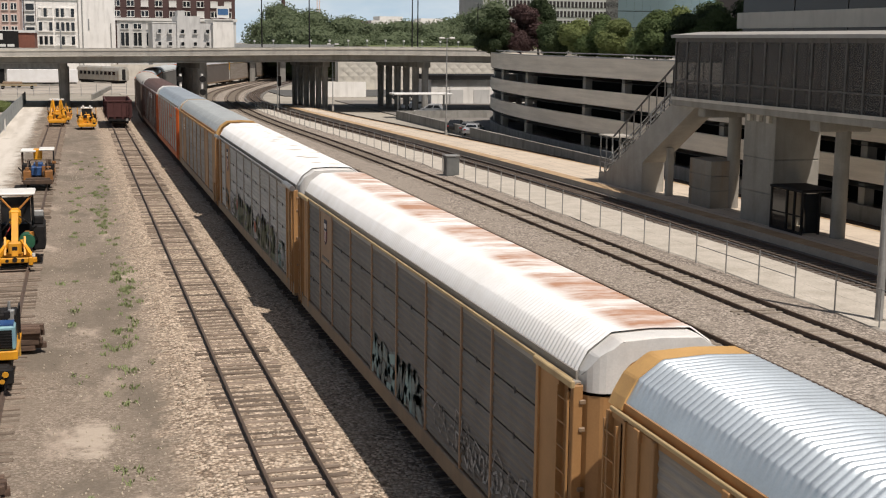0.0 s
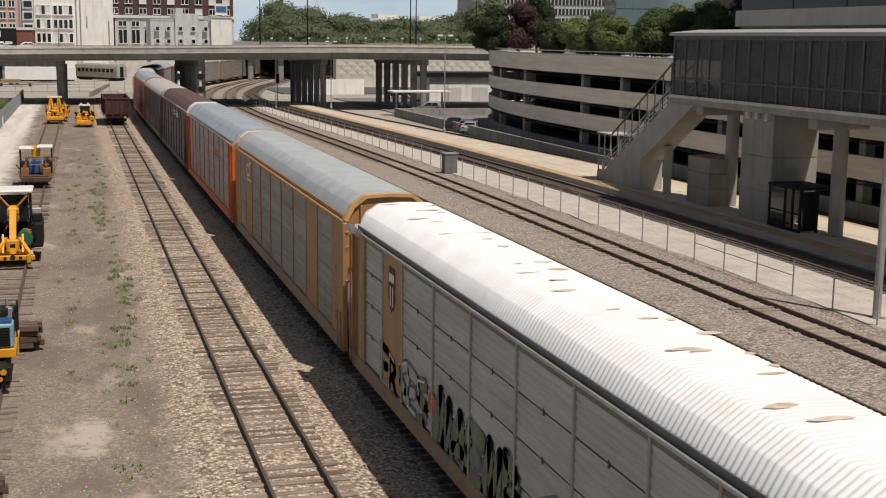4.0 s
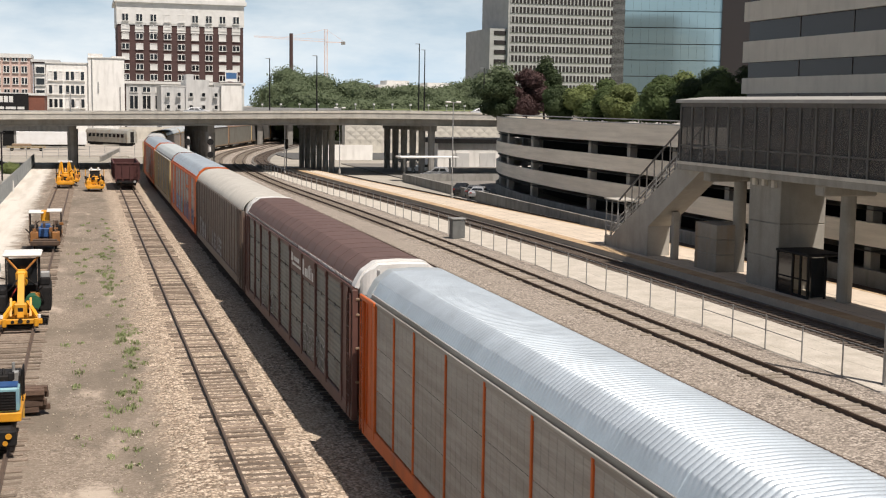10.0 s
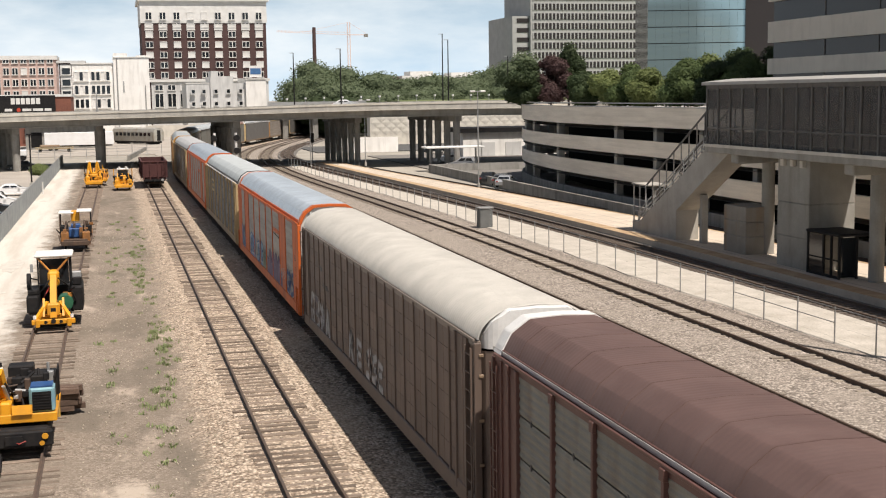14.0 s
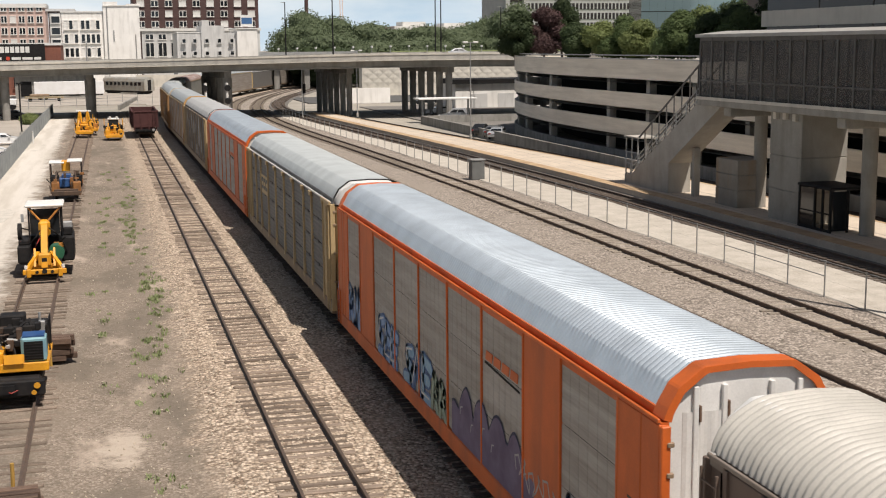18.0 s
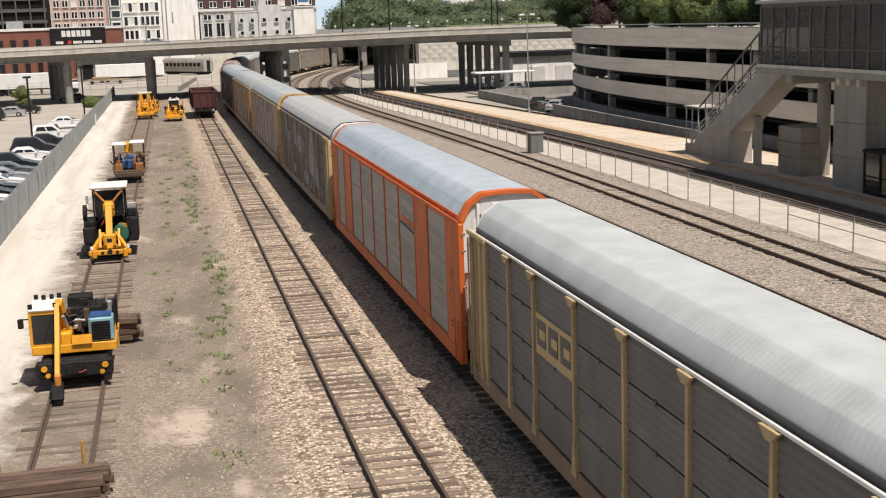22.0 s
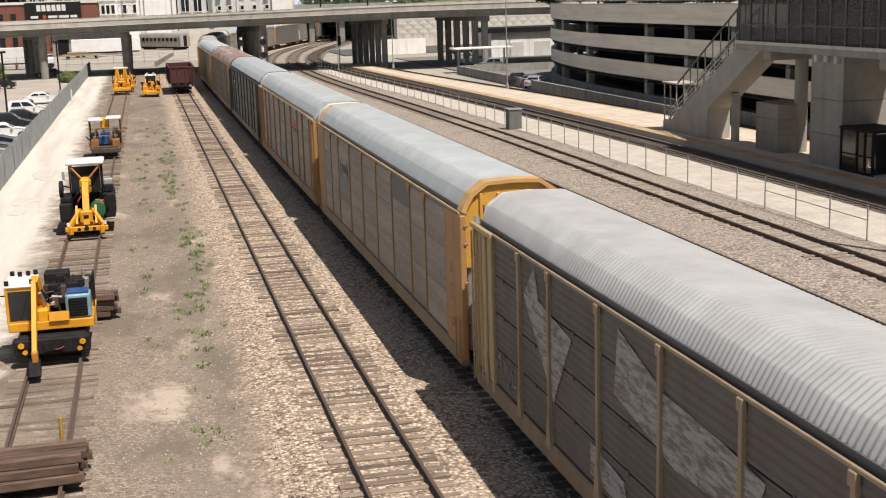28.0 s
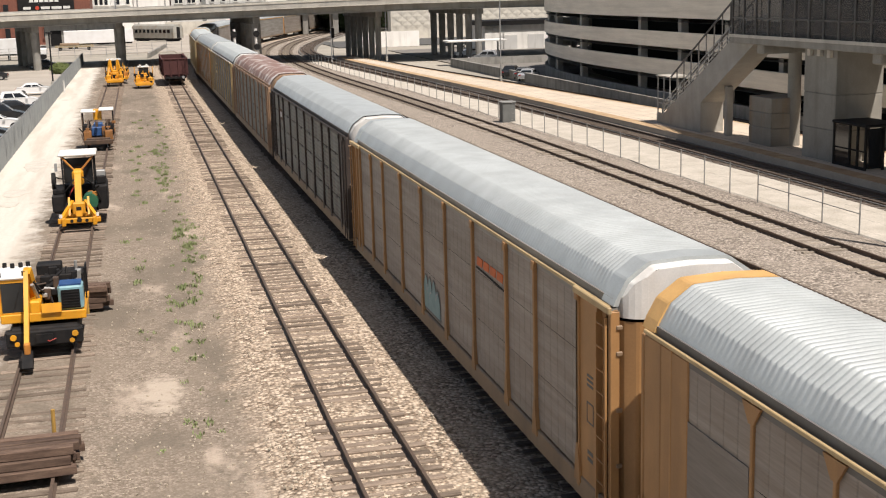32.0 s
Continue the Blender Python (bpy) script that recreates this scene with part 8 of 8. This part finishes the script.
def excavator():
    t = thing("rail_excavator", "yellow rail excavator with a white-roofed cab and folded boom", "excavator", (-3.3, 41.6, 0))
    t.scale = (1, 1, 0.9)
    part("undercarriage", Build().box(-1.05, 1.05, -1.9, 1.7, 0.35, 0.85, bevel=0.08).box(-1.15, 1.15, -2.1, -1.75, 0.25, 0.8, bevel=0.05), BLACK, t)
    rail_wheels(t, (-1.5, 1.4), 0.3)
    for s in (-1, 1):
        part("marker_light", Build().tube((s * 0.92, -2.16, 0.62), (s * 0.92, -2.1, 0.62), 0.1, 10), MYEL, t)
        part("marker_light", Build().tube((s * 0.82, -2.16, 0.38), (s * 0.82, -2.1, 0.38), 0.08, 10), MYEL, t)
    part("coupler_plate", Build().box(-0.25, 0.25, -2.18, -2.1, 0.38, 0.68), BLACK, t)
    part("turntable", Build().tube((0, 0, 0.85), (0, 0, 1.0), 0.75, 20), BLACK, t)
    part("deck", Build().box(-1.3, 1.28, -1.55, 1.5, 1.0, 1.24, bevel=0.05), MYEL, t)
    part("front_lip", Build().box(-1.3, 1.28, -1.62, -1.55, 0.98, 1.3, bevel=0.03), MYEL, t)
    cabx = (-1.32, -0.42)
    cabp = part("cab", Build().box(cabx[0], cabx[0] + 0.08, -1.5, 0.1, 1.24, 2.5).box(cabx[1] - 0.08, cabx[1], -1.5, 0.1, 1.24, 2.5).box(cabx[0], cabx[1], 0.02, 0.1, 1.24, 2.5).box(cabx[0], cabx[1], -1.5, -1.43, 1.24, 1.34).box(cabx[0], cabx[1], -1.5, -1.42, 2.4, 2.52), MYEL, t, "yellow cab frame")
    part("windscreen", Build().box(cabx[0] + 0.09, cabx[1] - 0.09, -1.48, -1.45, 1.34, 2.4), GLASS, cabp)
    part("side_window", Build().box(cabx[0] - 0.01, cabx[0] + 0.02, -1.35, -0.05, 1.5, 2.38), GLASS, cabp)
    part("seat", Build().box(-1.05, -0.6, -0.7, -0.2, 1.24, 1.7, bevel=0.06).box(-1.05, -0.6, -0.25, -0.12, 1.7, 2.2, bevel=0.04), BLACK, cabp)
    part("cab_roof", Build().box(cabx[0] - 0.03, cabx[1] + 0.03, -1.55, 0.15, 2.52, 2.62, bevel=0.04), MWHT, cabp, "white cab roof")
    for x, y in ((-1.25, -1.45), (-0.95, -0.1), (-0.7, -0.05), (-0.5, -1.4), (-1.2, 0.05), (-0.48, 0.05)):
        part("work_lamp", Build().tube((x, y, 2.62), (x, y, 2.78), 0.07, 8), BLACK, cabp)
    for sx in (cabx[0] + 0.04, cabx[1] - 0.04):
        part("cab_pillar", Build().box(sx - 0.045, sx + 0.045, -1.53, -1.42, 1.24, 2.52, bevel=0.02), MYEL, cabp)
    part("wiper", Build().beam((-0.9, -1.5, 1.38), (-0.7, -1.5, 2.1), 0.025, 0.025), BLACK, cabp)
    part("grab_rail", Build().tube((1.25, 0.2, 1.24), (1.25, 0.2, 2.35), 0.025, 6).tube((1.25, 1.2, 1.24), (1.25, 1.2, 2.35), 0.025, 6).tube((1.25, 0.2, 2.35), (1.25, 1.2, 2.35), 0.025, 6), BLACK, t)
    part("mirror", Build().box(-1.66, -1.48, -1.5, -1.42, 1.95, 2.3, bevel=0.03).box(-1.5, -1.3, -1.48, -1.44, 2.25, 2.29), BLACK, t)
    part("engine_housing", Build().box(-0.05, 1.18, 0.3, 1.5, 1.24, 2.15, bevel=0.03).box(-0.3, 0.5, 0.75, 1.45, 1.9, 2.45, bevel=0.04).box(-0.35, 0.62, -0.55, 0.3, 1.24, 1.95, bevel=0.08), BLACK, t)
    part("air_filter", Build().tube((0.3, 0.6, 2.1), (0.9, 0.6, 2.1), 0.14, 12), BLACK, t)
    part("exhaust", Build().tube((0.95, 0.9, 2.05), (0.95, 0.9, 2.5), 0.05, 8), GALV, t)
    pod = part("radiator_pod", Build().box(0.45, 1.22, -1.35, -0.55, 1.24, 2.12, bevel=0.07), MTEAL, t, "faded teal radiator pod")
    part("grille", Build().box(0.55, 1.12, -1.39, -1.34, 1.32, 1.98), DARK, pod)
    for i in range(6):
        part("grille_slat", Build().box(0.55, 1.12, -1.405, -1.385, 1.38 + 0.1 * i, 1.41 + 0.1 * i), BLACK, pod)
    part("pod_top", Build().box(0.5, 1.17, -1.3, -0.6, 2.12, 2.17), MBLUE, pod)
    part("boom_foot", Build().box(-0.42, -0.06, -1.6, -0.4, 1.2, 1.72, bevel=0.06), MYEL, t)
    part("boom", Build().beam((-0.30, -0.6, 1.5), (-0.42, -1.25, 2.75), 0.24, 0.34), MYEL, t)
    part("stick", Build().prism([(-1.15, 2.85), (-1.42, 2.8), (-2.3, 1.75), (-3.3, 0.72), (-3.12, 0.6), (-2.05, 1.5), (-1.15, 2.52)], "x", -0.51, -0.37), MYEL, t)
    part("boom_cylinder", Build().tube((-0.1, -1.0, 1.45), (-0.28, -1.5, 2.3), 0.06, 10), GALV, t)
    part("stick_guard", Build().prism([(-1.5, 1.24), (-1.7, 1.3), (-1.62, 1.62), (-1.4, 1.5)], "x", -0.05, 0.55), MYEL, t)
    part("linkage", Build().box(-0.52, -0.34, -3.42, -3.12, 0.35, 0.75, bevel=0.04), MORG, t)
    part("grapple", Build().prism([(-3.2, 0.45), (-3.5, 0.35), (-3.7, 0.0), (-3.5, -0.1), (-3.15, 0.1)], "x", -0.6, -0.28).box(-0.68, -0.58, -3.6, -3.2, -0.05, 0.25), BLACK, t)
    hoses(t, [[(0.1, -0.9, 1.7), (-0.05, -1.2, 2.0), (-0.25, -1.3, 2.35)], [(0.2, -0.9, 1.6), (0.25, -1.3, 1.75), (0.3, -1.4, 1.5), (0.1, -1.3, 1.35)]], 0.035)
    clutter(t, 7, 30, (-0.25, 1.1), (-1.2, 1.3), (1.35, 2.35), (BLACK, BLACK, BLACK, MDRK, GALV))
    hoses(t, [[(0.0, -2.12, 0.5), (0.15, -2.2, 0.42), (0.35, -2.15, 0.5)]], 0.02, MRED)
    return t


excavator()


def spiker():
    t = thing("tie_machine", "yellow-nosed track machine with a white canopy and green tank", "track machine", (-3.05, 64.9, 0))
    part("front_beam", Build().box(-1.0, 1.0, -3.3, -3.12, 0.22, 0.46, bevel=0.03), MYEL, t)
    part("rear_beam", Build().box(-0.7, 0.7, -2.55, -2.35, 0.38, 0.6, bevel=0.03), MYEL, t)
    for s in (-1, 1):
        part("side_arm", Build().beam((s * 0.82, -3.2, 0.42), (s * 0.28, -2.2, 1.1), 0.16, 0.2), MYEL, t)
        part("clamp", Build().box(s * 0.72 - 0.1, s * 0.72 + 0.1, -3.4, -3.28, 0.1, 0.5, bevel=0.03), MYEL, t)
        part("socket", Build().tube((s * 0.35, -3.32, 0.34), (s * 0.35, -3.28, 0.34), 0.08, 10), BLACK, t)
        part("lamp", Build().tube((s * 0.85, -3.2, 0.5), (s * 0.85, -3.2, 0.66), 0.08, 8), MWHT, t)
    part("pivot", Build().box(-0.3, 0.3, -2.9, -2.5, 0.55, 1.15, bevel=0.06), MYEL, t)
    part("pivot_plate", Build().box(-0.12, 0.12, -2.94, -2.89, 0.6, 0.95), BLACK, t)
    part("spindle", Build().tube((0, -3.36, 0.38), (0, -3.3, 0.38), 0.12, 10), BLACK, t)
    part("boom", Build().prism([(-3.0, 0.5), (-2.9, 0.95), (-1.4, 2.35), (-0.9, 2.55), (-0.8, 2.2), (-2.3, 0.6)], "x", -0.15, 0.15), MYEL, t)
    part("boom_head", Build().box(-0.27, 0.27, -1.35, -0.75, 1.75, 2.5, bevel=0.1), MYEL, t)
    for s in (-1, 1):
        part("brace", Build().beam((s * 0.15, -0.9, 2.45), (s * 0.78, -0.3, 3.1), 0.07, 0.07), MORG, t)
        part("gusset", Build().prism([(-2.9, 0.55), (-2.3, 0.55), (-2.3, 1.35)], "x", s * 0.45 - 0.05, s * 0.45 + 0.05), MYEL, t)
    part("chassis", Build().box(-0.75, 0.75, -2.4, 2.0, 0.45, 0.75, bevel=0.04), BLACK, t)
    rail_wheels(t, (-1.9, 1.6), 0.3)
    part("left_pack", Build().box(-1.3, -0.72, -1.6, 0.9, 0.5, 1.35, bevel=0.07).box(-1.25, -0.75, -1.2, 0.6, 1.35, 1.6, bevel=0.05), BLACK, t)
    part("right_pack", Build().box(0.78, 1.35, -1.3, 1.3, 0.5, 1.7, bevel=0.07).box(0.85, 1.3, -0.8, 0.9, 1.7, 2.1, bevel=0.05), BLACK, t)
    part("control_box", Build().box(0.86, 1.3, -0.6, -0.2, 1.9, 2.35, bevel=0.03), GALV, t)
    part("tank", Build().tube((0.52, -1.9, 1.0), (0.52, -0.9, 1.0), 0.38, 18), MGRN, t, "round green tank")
    part("cabin_back", Build().box(-0.78, 0.78, 0.2, 1.5, 0.75, 1.6, bevel=0.04), BLACK, t)
    part("screen", Build().box(-0.7, 0.7, -0.25, -0.22, 1.75, 3.0), GLASS, t)
    for x in (-0.76, 0.76):
        for y in (-0.25, 1.35):
            part("canopy_post", Build().box(x - 0.04, x + 0.04, y - 0.04, y + 0.04, 0.75, 3.1), BLACK, t)
    part("canopy", Build().box(-0.92, 0.92, -0.55, 1.6, 3.1, 3.24, bevel=0.05), MWHT, t, "white canopy roof")
    part("hose_reel", Build().tube((-1.28, -0.6, 1.95), (-1.1, -0.6, 1.95), 0.42, 18, caps=False), BLACK, t)
    part("mirror", Build().box(-1.12, -0.98, -0.5, -0.42, 2.4, 2.8), GALV, t)
    hoses(t, [[(-0.75, -1.4, 1.4), (-0.4, -1.7, 1.8), (-0.2, -1.5, 2.1)], [(0.7, -1.0, 1.7), (0.45, -1.4, 2.0), (0.2, -1.4, 2.2)], [(-1.0, -1.2, 1.5), (-1.2, -0.9, 2.2), (-0.8, -0.4, 2.0)]], 0.035)
    hoses(t, [[(-0.5, -1.2, 1.2), (-0.35, -1.6, 1.5), (-0.1, -1.3, 1.9)]], 0.03, MRED)
    clutter(t, 41, 26, (-1.3, 1.3), (-1.7, 1.2), (0.6, 1.7), (BLACK, BLACK, BLACK, MORG, GALV))
    return t


spiker()


def tamper(at, label, body, accent, seed, twin=True, engine=None, canopy=True, scale=1.0):
    """An open machine: deck, engine, twin canopies on posts, work heads below."""
    rr = random.Random(seed)
    t = thing("ballast_machine", label, "track machine", at)
    part("chassis", Build().box(-0.85, 0.85, -1.9, 2.1, 0.45, 0.75, bevel=0.04), body, t)
    rail_wheels(t, (-1.4, 1.6), 0.3)
    part("front_beam", Build().box(-1.0, 1.0, -2.15, -1.9, 0.3, 0.62, bevel=0.03), body, t)
    for s in (-1, 1):
        part("work_head", Build().box(s * 0.75 - 0.28, s * 0.75 + 0.28, -1.8, -0.9, 0.25, 1.25, bevel=0.06), accent, t)
        part("cylinder", Build().tube((s * 0.75, -1.5, 1.2), (s * 0.62, -0.9, 2.0), 0.07, 8), body, t)
        part("guard", Build().beam((s * 1.05, -1.9, 0.5), (s * 1.2, -0.8, 0.95), 0.08, 0.08), body, t)
        part("operator_box", Build().box(s * 0.82 - 0.3, s * 0.82 + 0.3, -0.5, 0.6, 0.75, 1.6, bevel=0.05), BLACK, t)
    part("engine", Build().box(-0.5, 0.5, -1.3, 0.2, 0.8, 1.5, bevel=0.08), engine or BLACK, t)
    part("engine_top", Build().box(-0.3, 0.35, -1.0, 0.0, 1.5, 1.75, bevel=0.05), engine or BLACK, t)
    for s in (-1, 1):
        for y in (-0.4, 1.4):
            part("canopy_post", Build().box(s * 1.1 - 0.04, s * 1.1 + 0.04, y - 0.04, y + 0.04, 0.75, 2.55), body if rr.random() < 0.5 else BLACK, t)
    if canopy:
        part("canopy", Build().box(-1.18, -0.1, -0.6, 1.5, 2.5, 2.62, bevel=0.04), MWHT, t, "white canopy roof")
        part("canopy", Build().box(0.1, 1.18, -0.5, 1.5, 2.58, 2.7, bevel=0.04), MWHT, t, "white canopy roof")
        part("centre_box", Build().box(-0.3, 0.3, -0.2, 0.9, 1.9, 2.66, bevel=0.04), MYEL, t)
    clutter(t, seed + 50, 24, (-1.15, 1.15), (-1.9, 0.4), (0.5, 1.8), (BLACK, BLACK, body, accent))
    for i in range(6):
        x, y = rr.uniform(-0.9, 0.9), rr.uniform(-1.7, -0.4)
        part("bracket", Build().box(x - 0.12, x + 0.12, y - 0.1, y + 0.1, 0.7, 0.7 + rr.uniform(0.3, 0.9), bevel=0.02), rr.choice((body, accent, BLACK)), t)
    return t


tamper((-2.85, 96.5, 0), "dark brown and blue ballast machine with twin white canopies", MDRK, MRST, 1, engine=MBLUE)
t = tamper((-2.35, 165.2, 0), "bright yellow ballast machine with twin work towers", MYEL, MYEL, 2, engine=MYEL, canopy=False)
for s in (-1, 1):
    part("tower", Build().beam((s * 0.9, -0.9, 0.7), (s * 0.45, -0.5, 3.1), 0.22, 0.22).beam((s * 0.2, -0.9, 0.7), (s * 0.45, -0.5, 3.1), 0.2, 0.2), MYEL, t)
part("lamp_bar", Build().box(-0.9, 0.9, -0.6, -0.4, 3.0, 3.2, bevel=0.03), MWHT, t)
tamper((-1.75, 170.8, 0), "second yellow ballast machine behind the first", MYEL, MORG, 5, engine=MYEL, canopy=False)
t = tamper((1.2, 160.6, GZ + 0.1), "small yellow track machine set off beside the rails", MYEL, MYEL, 3, engine=MYEL, canopy=False)
part("cab", Build().box(-0.6, 0.6, -0.3, 1.0, 0.75, 2.4, bevel=0.05), GLASS, t)
part("cab_roof", Build().box(-0.7, 0.7, -0.4, 1.1, 2.4, 2.55, bevel=0.04), MWHT, t)
for s in (-1, 1):
    part("beacon", Build().tube((s * 0.4, -0.3, 2.55), (s * 0.4, -0.3, 2.8), 0.13, 8), MWHT, t)

# ---- open hopper wagon ----
HOP = paint("wagon_oxide", (0.075, 0.026, 0.024), 0.75, streak=(0.055, 0.022, 0.02))
h = thing("hopper_wagon", "dark red open hopper wagon at the end of the yard track", "freight wagon", (5.0, 166, 0))
part("body", Build().prism([(-1.5, 3.15), (-1.5, 1.5), (-0.9, 0.95), (0.9, 0.95), (1.5, 1.5), (1.5, 3.15), (1.4, 3.15), (1.4, 1.55), (-1.4, 1.55), (-1.4, 3.15)], "y", -6.4, 6.4), HOP, h)
part("end_wall", Build().box(-1.45, 1.45, -6.5, -6.4, 1.2, 3.15), HOP, h)
part("end_wall", Build().box(-1.45, 1.45, 6.4, 6.5, 1.2, 3.15), HOP, h)
part("top_chord", Build().box(-1.6, 1.6, -6.6, -6.4, 3.05, 3.2, bevel=0.03).box(-1.6, -1.45, -6.5, 6.5, 3.05, 3.2).box(1.45, 1.6, -6.5, 6.5, 3.05, 3.2), HOP, h)
for x in (-1.3, -0.5, 0.45, 1.3):
    part("end_post", Build().box(x - 0.08, x + 0.08, -6.62, -6.5, 0.9, 3.1), HOP, h)
for i in range(9):
    for s in (-1, 1):
        part("side_post", Build().box(s * 1.56 - 0.06, s * 1.56 + 0.06, -6.0 + 1.5 * i, -5.85 + 1.5 * i, 1.1, 3.1), HOP, h)
part("ladder", Build().box(0.95, 1.0, -6.72, -6.66, 0.7, 3.1).box(1.35, 1.4, -6.72, -6.66, 0.7, 3.1).box(0.95, 1.4, -6.72, -6.68, 1.2, 1.24).box(0.95, 1.4, -6.72, -6.68, 1.8, 1.84).box(0.95, 1.4, -6.72, -6.68, 2.4, 2.44), HOP, h)
part("underframe", Build().box(-1.3, 1.3, -6.6, 6.6, 0.7, 0.98), BLACK, h)
part("coupler", Build().box(-0.15, 0.15, -7.3, -6.6, 0.7, 0.98), BLACK, h)
for y in (-4.6, 4.6):
    truck(h, y)
part("tail_marker", Build().tube((0.95, -6.78, 0.85), (0.95, -6.7, 0.85), 0.17, 10), GALV, h)

# ---- timber and rail stacks ----
st = thing("timber_stack", "stack of dark creosoted timbers across the old track", "timber stack", (-3.3, 29.6, 0))
rr = random.Random(12)
tm_mesh = Build().box(-1.35, 1.35, -0.12, 0.12, 0, 0.2, bevel=0.015).mesh("timber", WOODB)
for lay in range(3):
    for i in range(6 - lay):
        ob = part("timber", tm_mesh, None, st)
        ob.matrix_basis = pose(rr.uniform(-0.15, 0.15), -1.0 + 0.3 * i + 0.12 * lay + rr.uniform(-0.02, 0.02), 0.02 + 0.21 * lay, 0, 0, rr.uniform(-2.5, 2.5) + 3)
for x, y in ((0.75, 0.95), (-1.25, 1.0)):
    part("stake", Build().tube((x, y, -0.2), (x + 0.02, y, 1.0), 0.05, 8), mat("stake_ochre", (0.42, 0.25, 0.06)), st)
st = thing("timber_stack", "pile of rusty brown timbers behind the excavator", "timber stack", (-2.85, 45.6, 0))
for lay in range(4):
    for i in range(3):
        ob = part("timber", tm_mesh, None, st)
        ob.matrix_basis = pose(0.0 + rr.uniform(-0.2, 0.2), -0.4 + 0.3 * i, -0.1 + 0.21 * lay, 0, 0, rr.uniform(-6, 6))
part("stake", Build().tube((0.65, -0.7, -0.2), (0.65, -0.75, 1.35), 0.05, 8), mat("stake_ochre_b", (0.5, 0.3, 0.06)), st)

# ---- weeds and scattered stone ----
rr = random.Random(31)
wb = Build()
for _ in range(300):
    y = 30 + 92 * rr.random()
    band = rr.random()
    x = 1.55 + 0.35 * math.sin(y * 0.13) + rr.gauss(0, 0.32) if band < 0.62 else (-0.15 + rr.gauss(0, 0.3) if band < 0.8 else rr.uniform(-3.6, 2.6))
    thick_y = 1.0 if 40 < y < 62 or 76 < y < 94 else 0.35
    if rr.random() > thick_y:
        continue
    s = rr.choice((0.25, 0.35, 0.5, 0.7)) * (1.0 if band < 0.8 else 0.5) * (0.6 if y < 42 else 1.0)
    for _ in range(int(64 * s)):
        px, py = x + rr.gauss(0, 0.11 * s + 0.03), y + rr.gauss(0, 0.26 * s + 0.05)
        h0 = rr.uniform(0.05, 0.2) * (0.45 + 0.6 * s)
        a, w = rr.uniform(0, 6.28), rr.uniform(0.012, 0.03)
        dx, dy = math.cos(a), math.sin(a)
        k = rr.uniform(0.02, 0.1)
        wb.add([(px - dy * w * 0.4, py + dx * w * 0.4, GZ - 0.02), (px + dy * w * 0.4, py - dx * w * 0.4, GZ - 0.02), (px + dy * w + dx * k * 0.5, py - dx * w + dy * k * 0.5, GZ + h0 * 0.6), (px + dx * k, py + dy * k, GZ + h0), (px - dy * w + dx * k * 0.5, py + dx * w + dy * k * 0.5, GZ + h0 * 0.6)], [(0, 1, 2, 3, 4)])
tagged(part("weeds", wb, WEED), "sparse green weeds growing in the yard dirt", "weeds", "", "stuff")
sb = Build()
for _ in range(5200):
    y = 22 + 90 * rr.random() ** 1.6
    if rr.random() < 0.7:
        x = rr.choice((rr.uniform(2.5, 3.9), rr.uniform(6.2, 8.0), rr.uniform(4.3, 5.7)))
        z = GZ + 0.1
    else:
        x = rr.uniform(-1.8, 2.6)
        z = GZ
    s = rr.uniform(0.025, 0.06)
    q = Euler((rr.uniform(0, 3), rr.uniform(0, 3), rr.uniform(0, 6))).to_matrix()
    vs = [Vector((x, y, z + s * 0.3)) + q @ (Vector(v) * s) for v in ((1, 0, 0), (-1, 0.2, 0), (0, 0.9, 0.1), (0.1, -0.8, 0), (0, 0.1, 0.7), (0, 0, -0.7))]
    sb.add(vs, [(0, 2, 4), (2, 1, 4), (1, 3, 4), (3, 0, 4), (2, 0, 5), (1, 2, 5), (3, 1, 5), (0, 3, 5)])
tagged(part("loose_stones", sb, mat("loose_stone", (0.5, 0.43, 0.34), (0.3, 0.26, 0.2), 0.95, scale=6)), "loose ballast stones scattered in the yard", "stones", "", "stuff")


def motions():
    for k, car in enumerate(TRAIN):
        walk(car, [(t, car_pose(k, t)) for t in range(0, 33)])
    for ob, rows in MOVERS:
        walk(ob, rows)


motions()
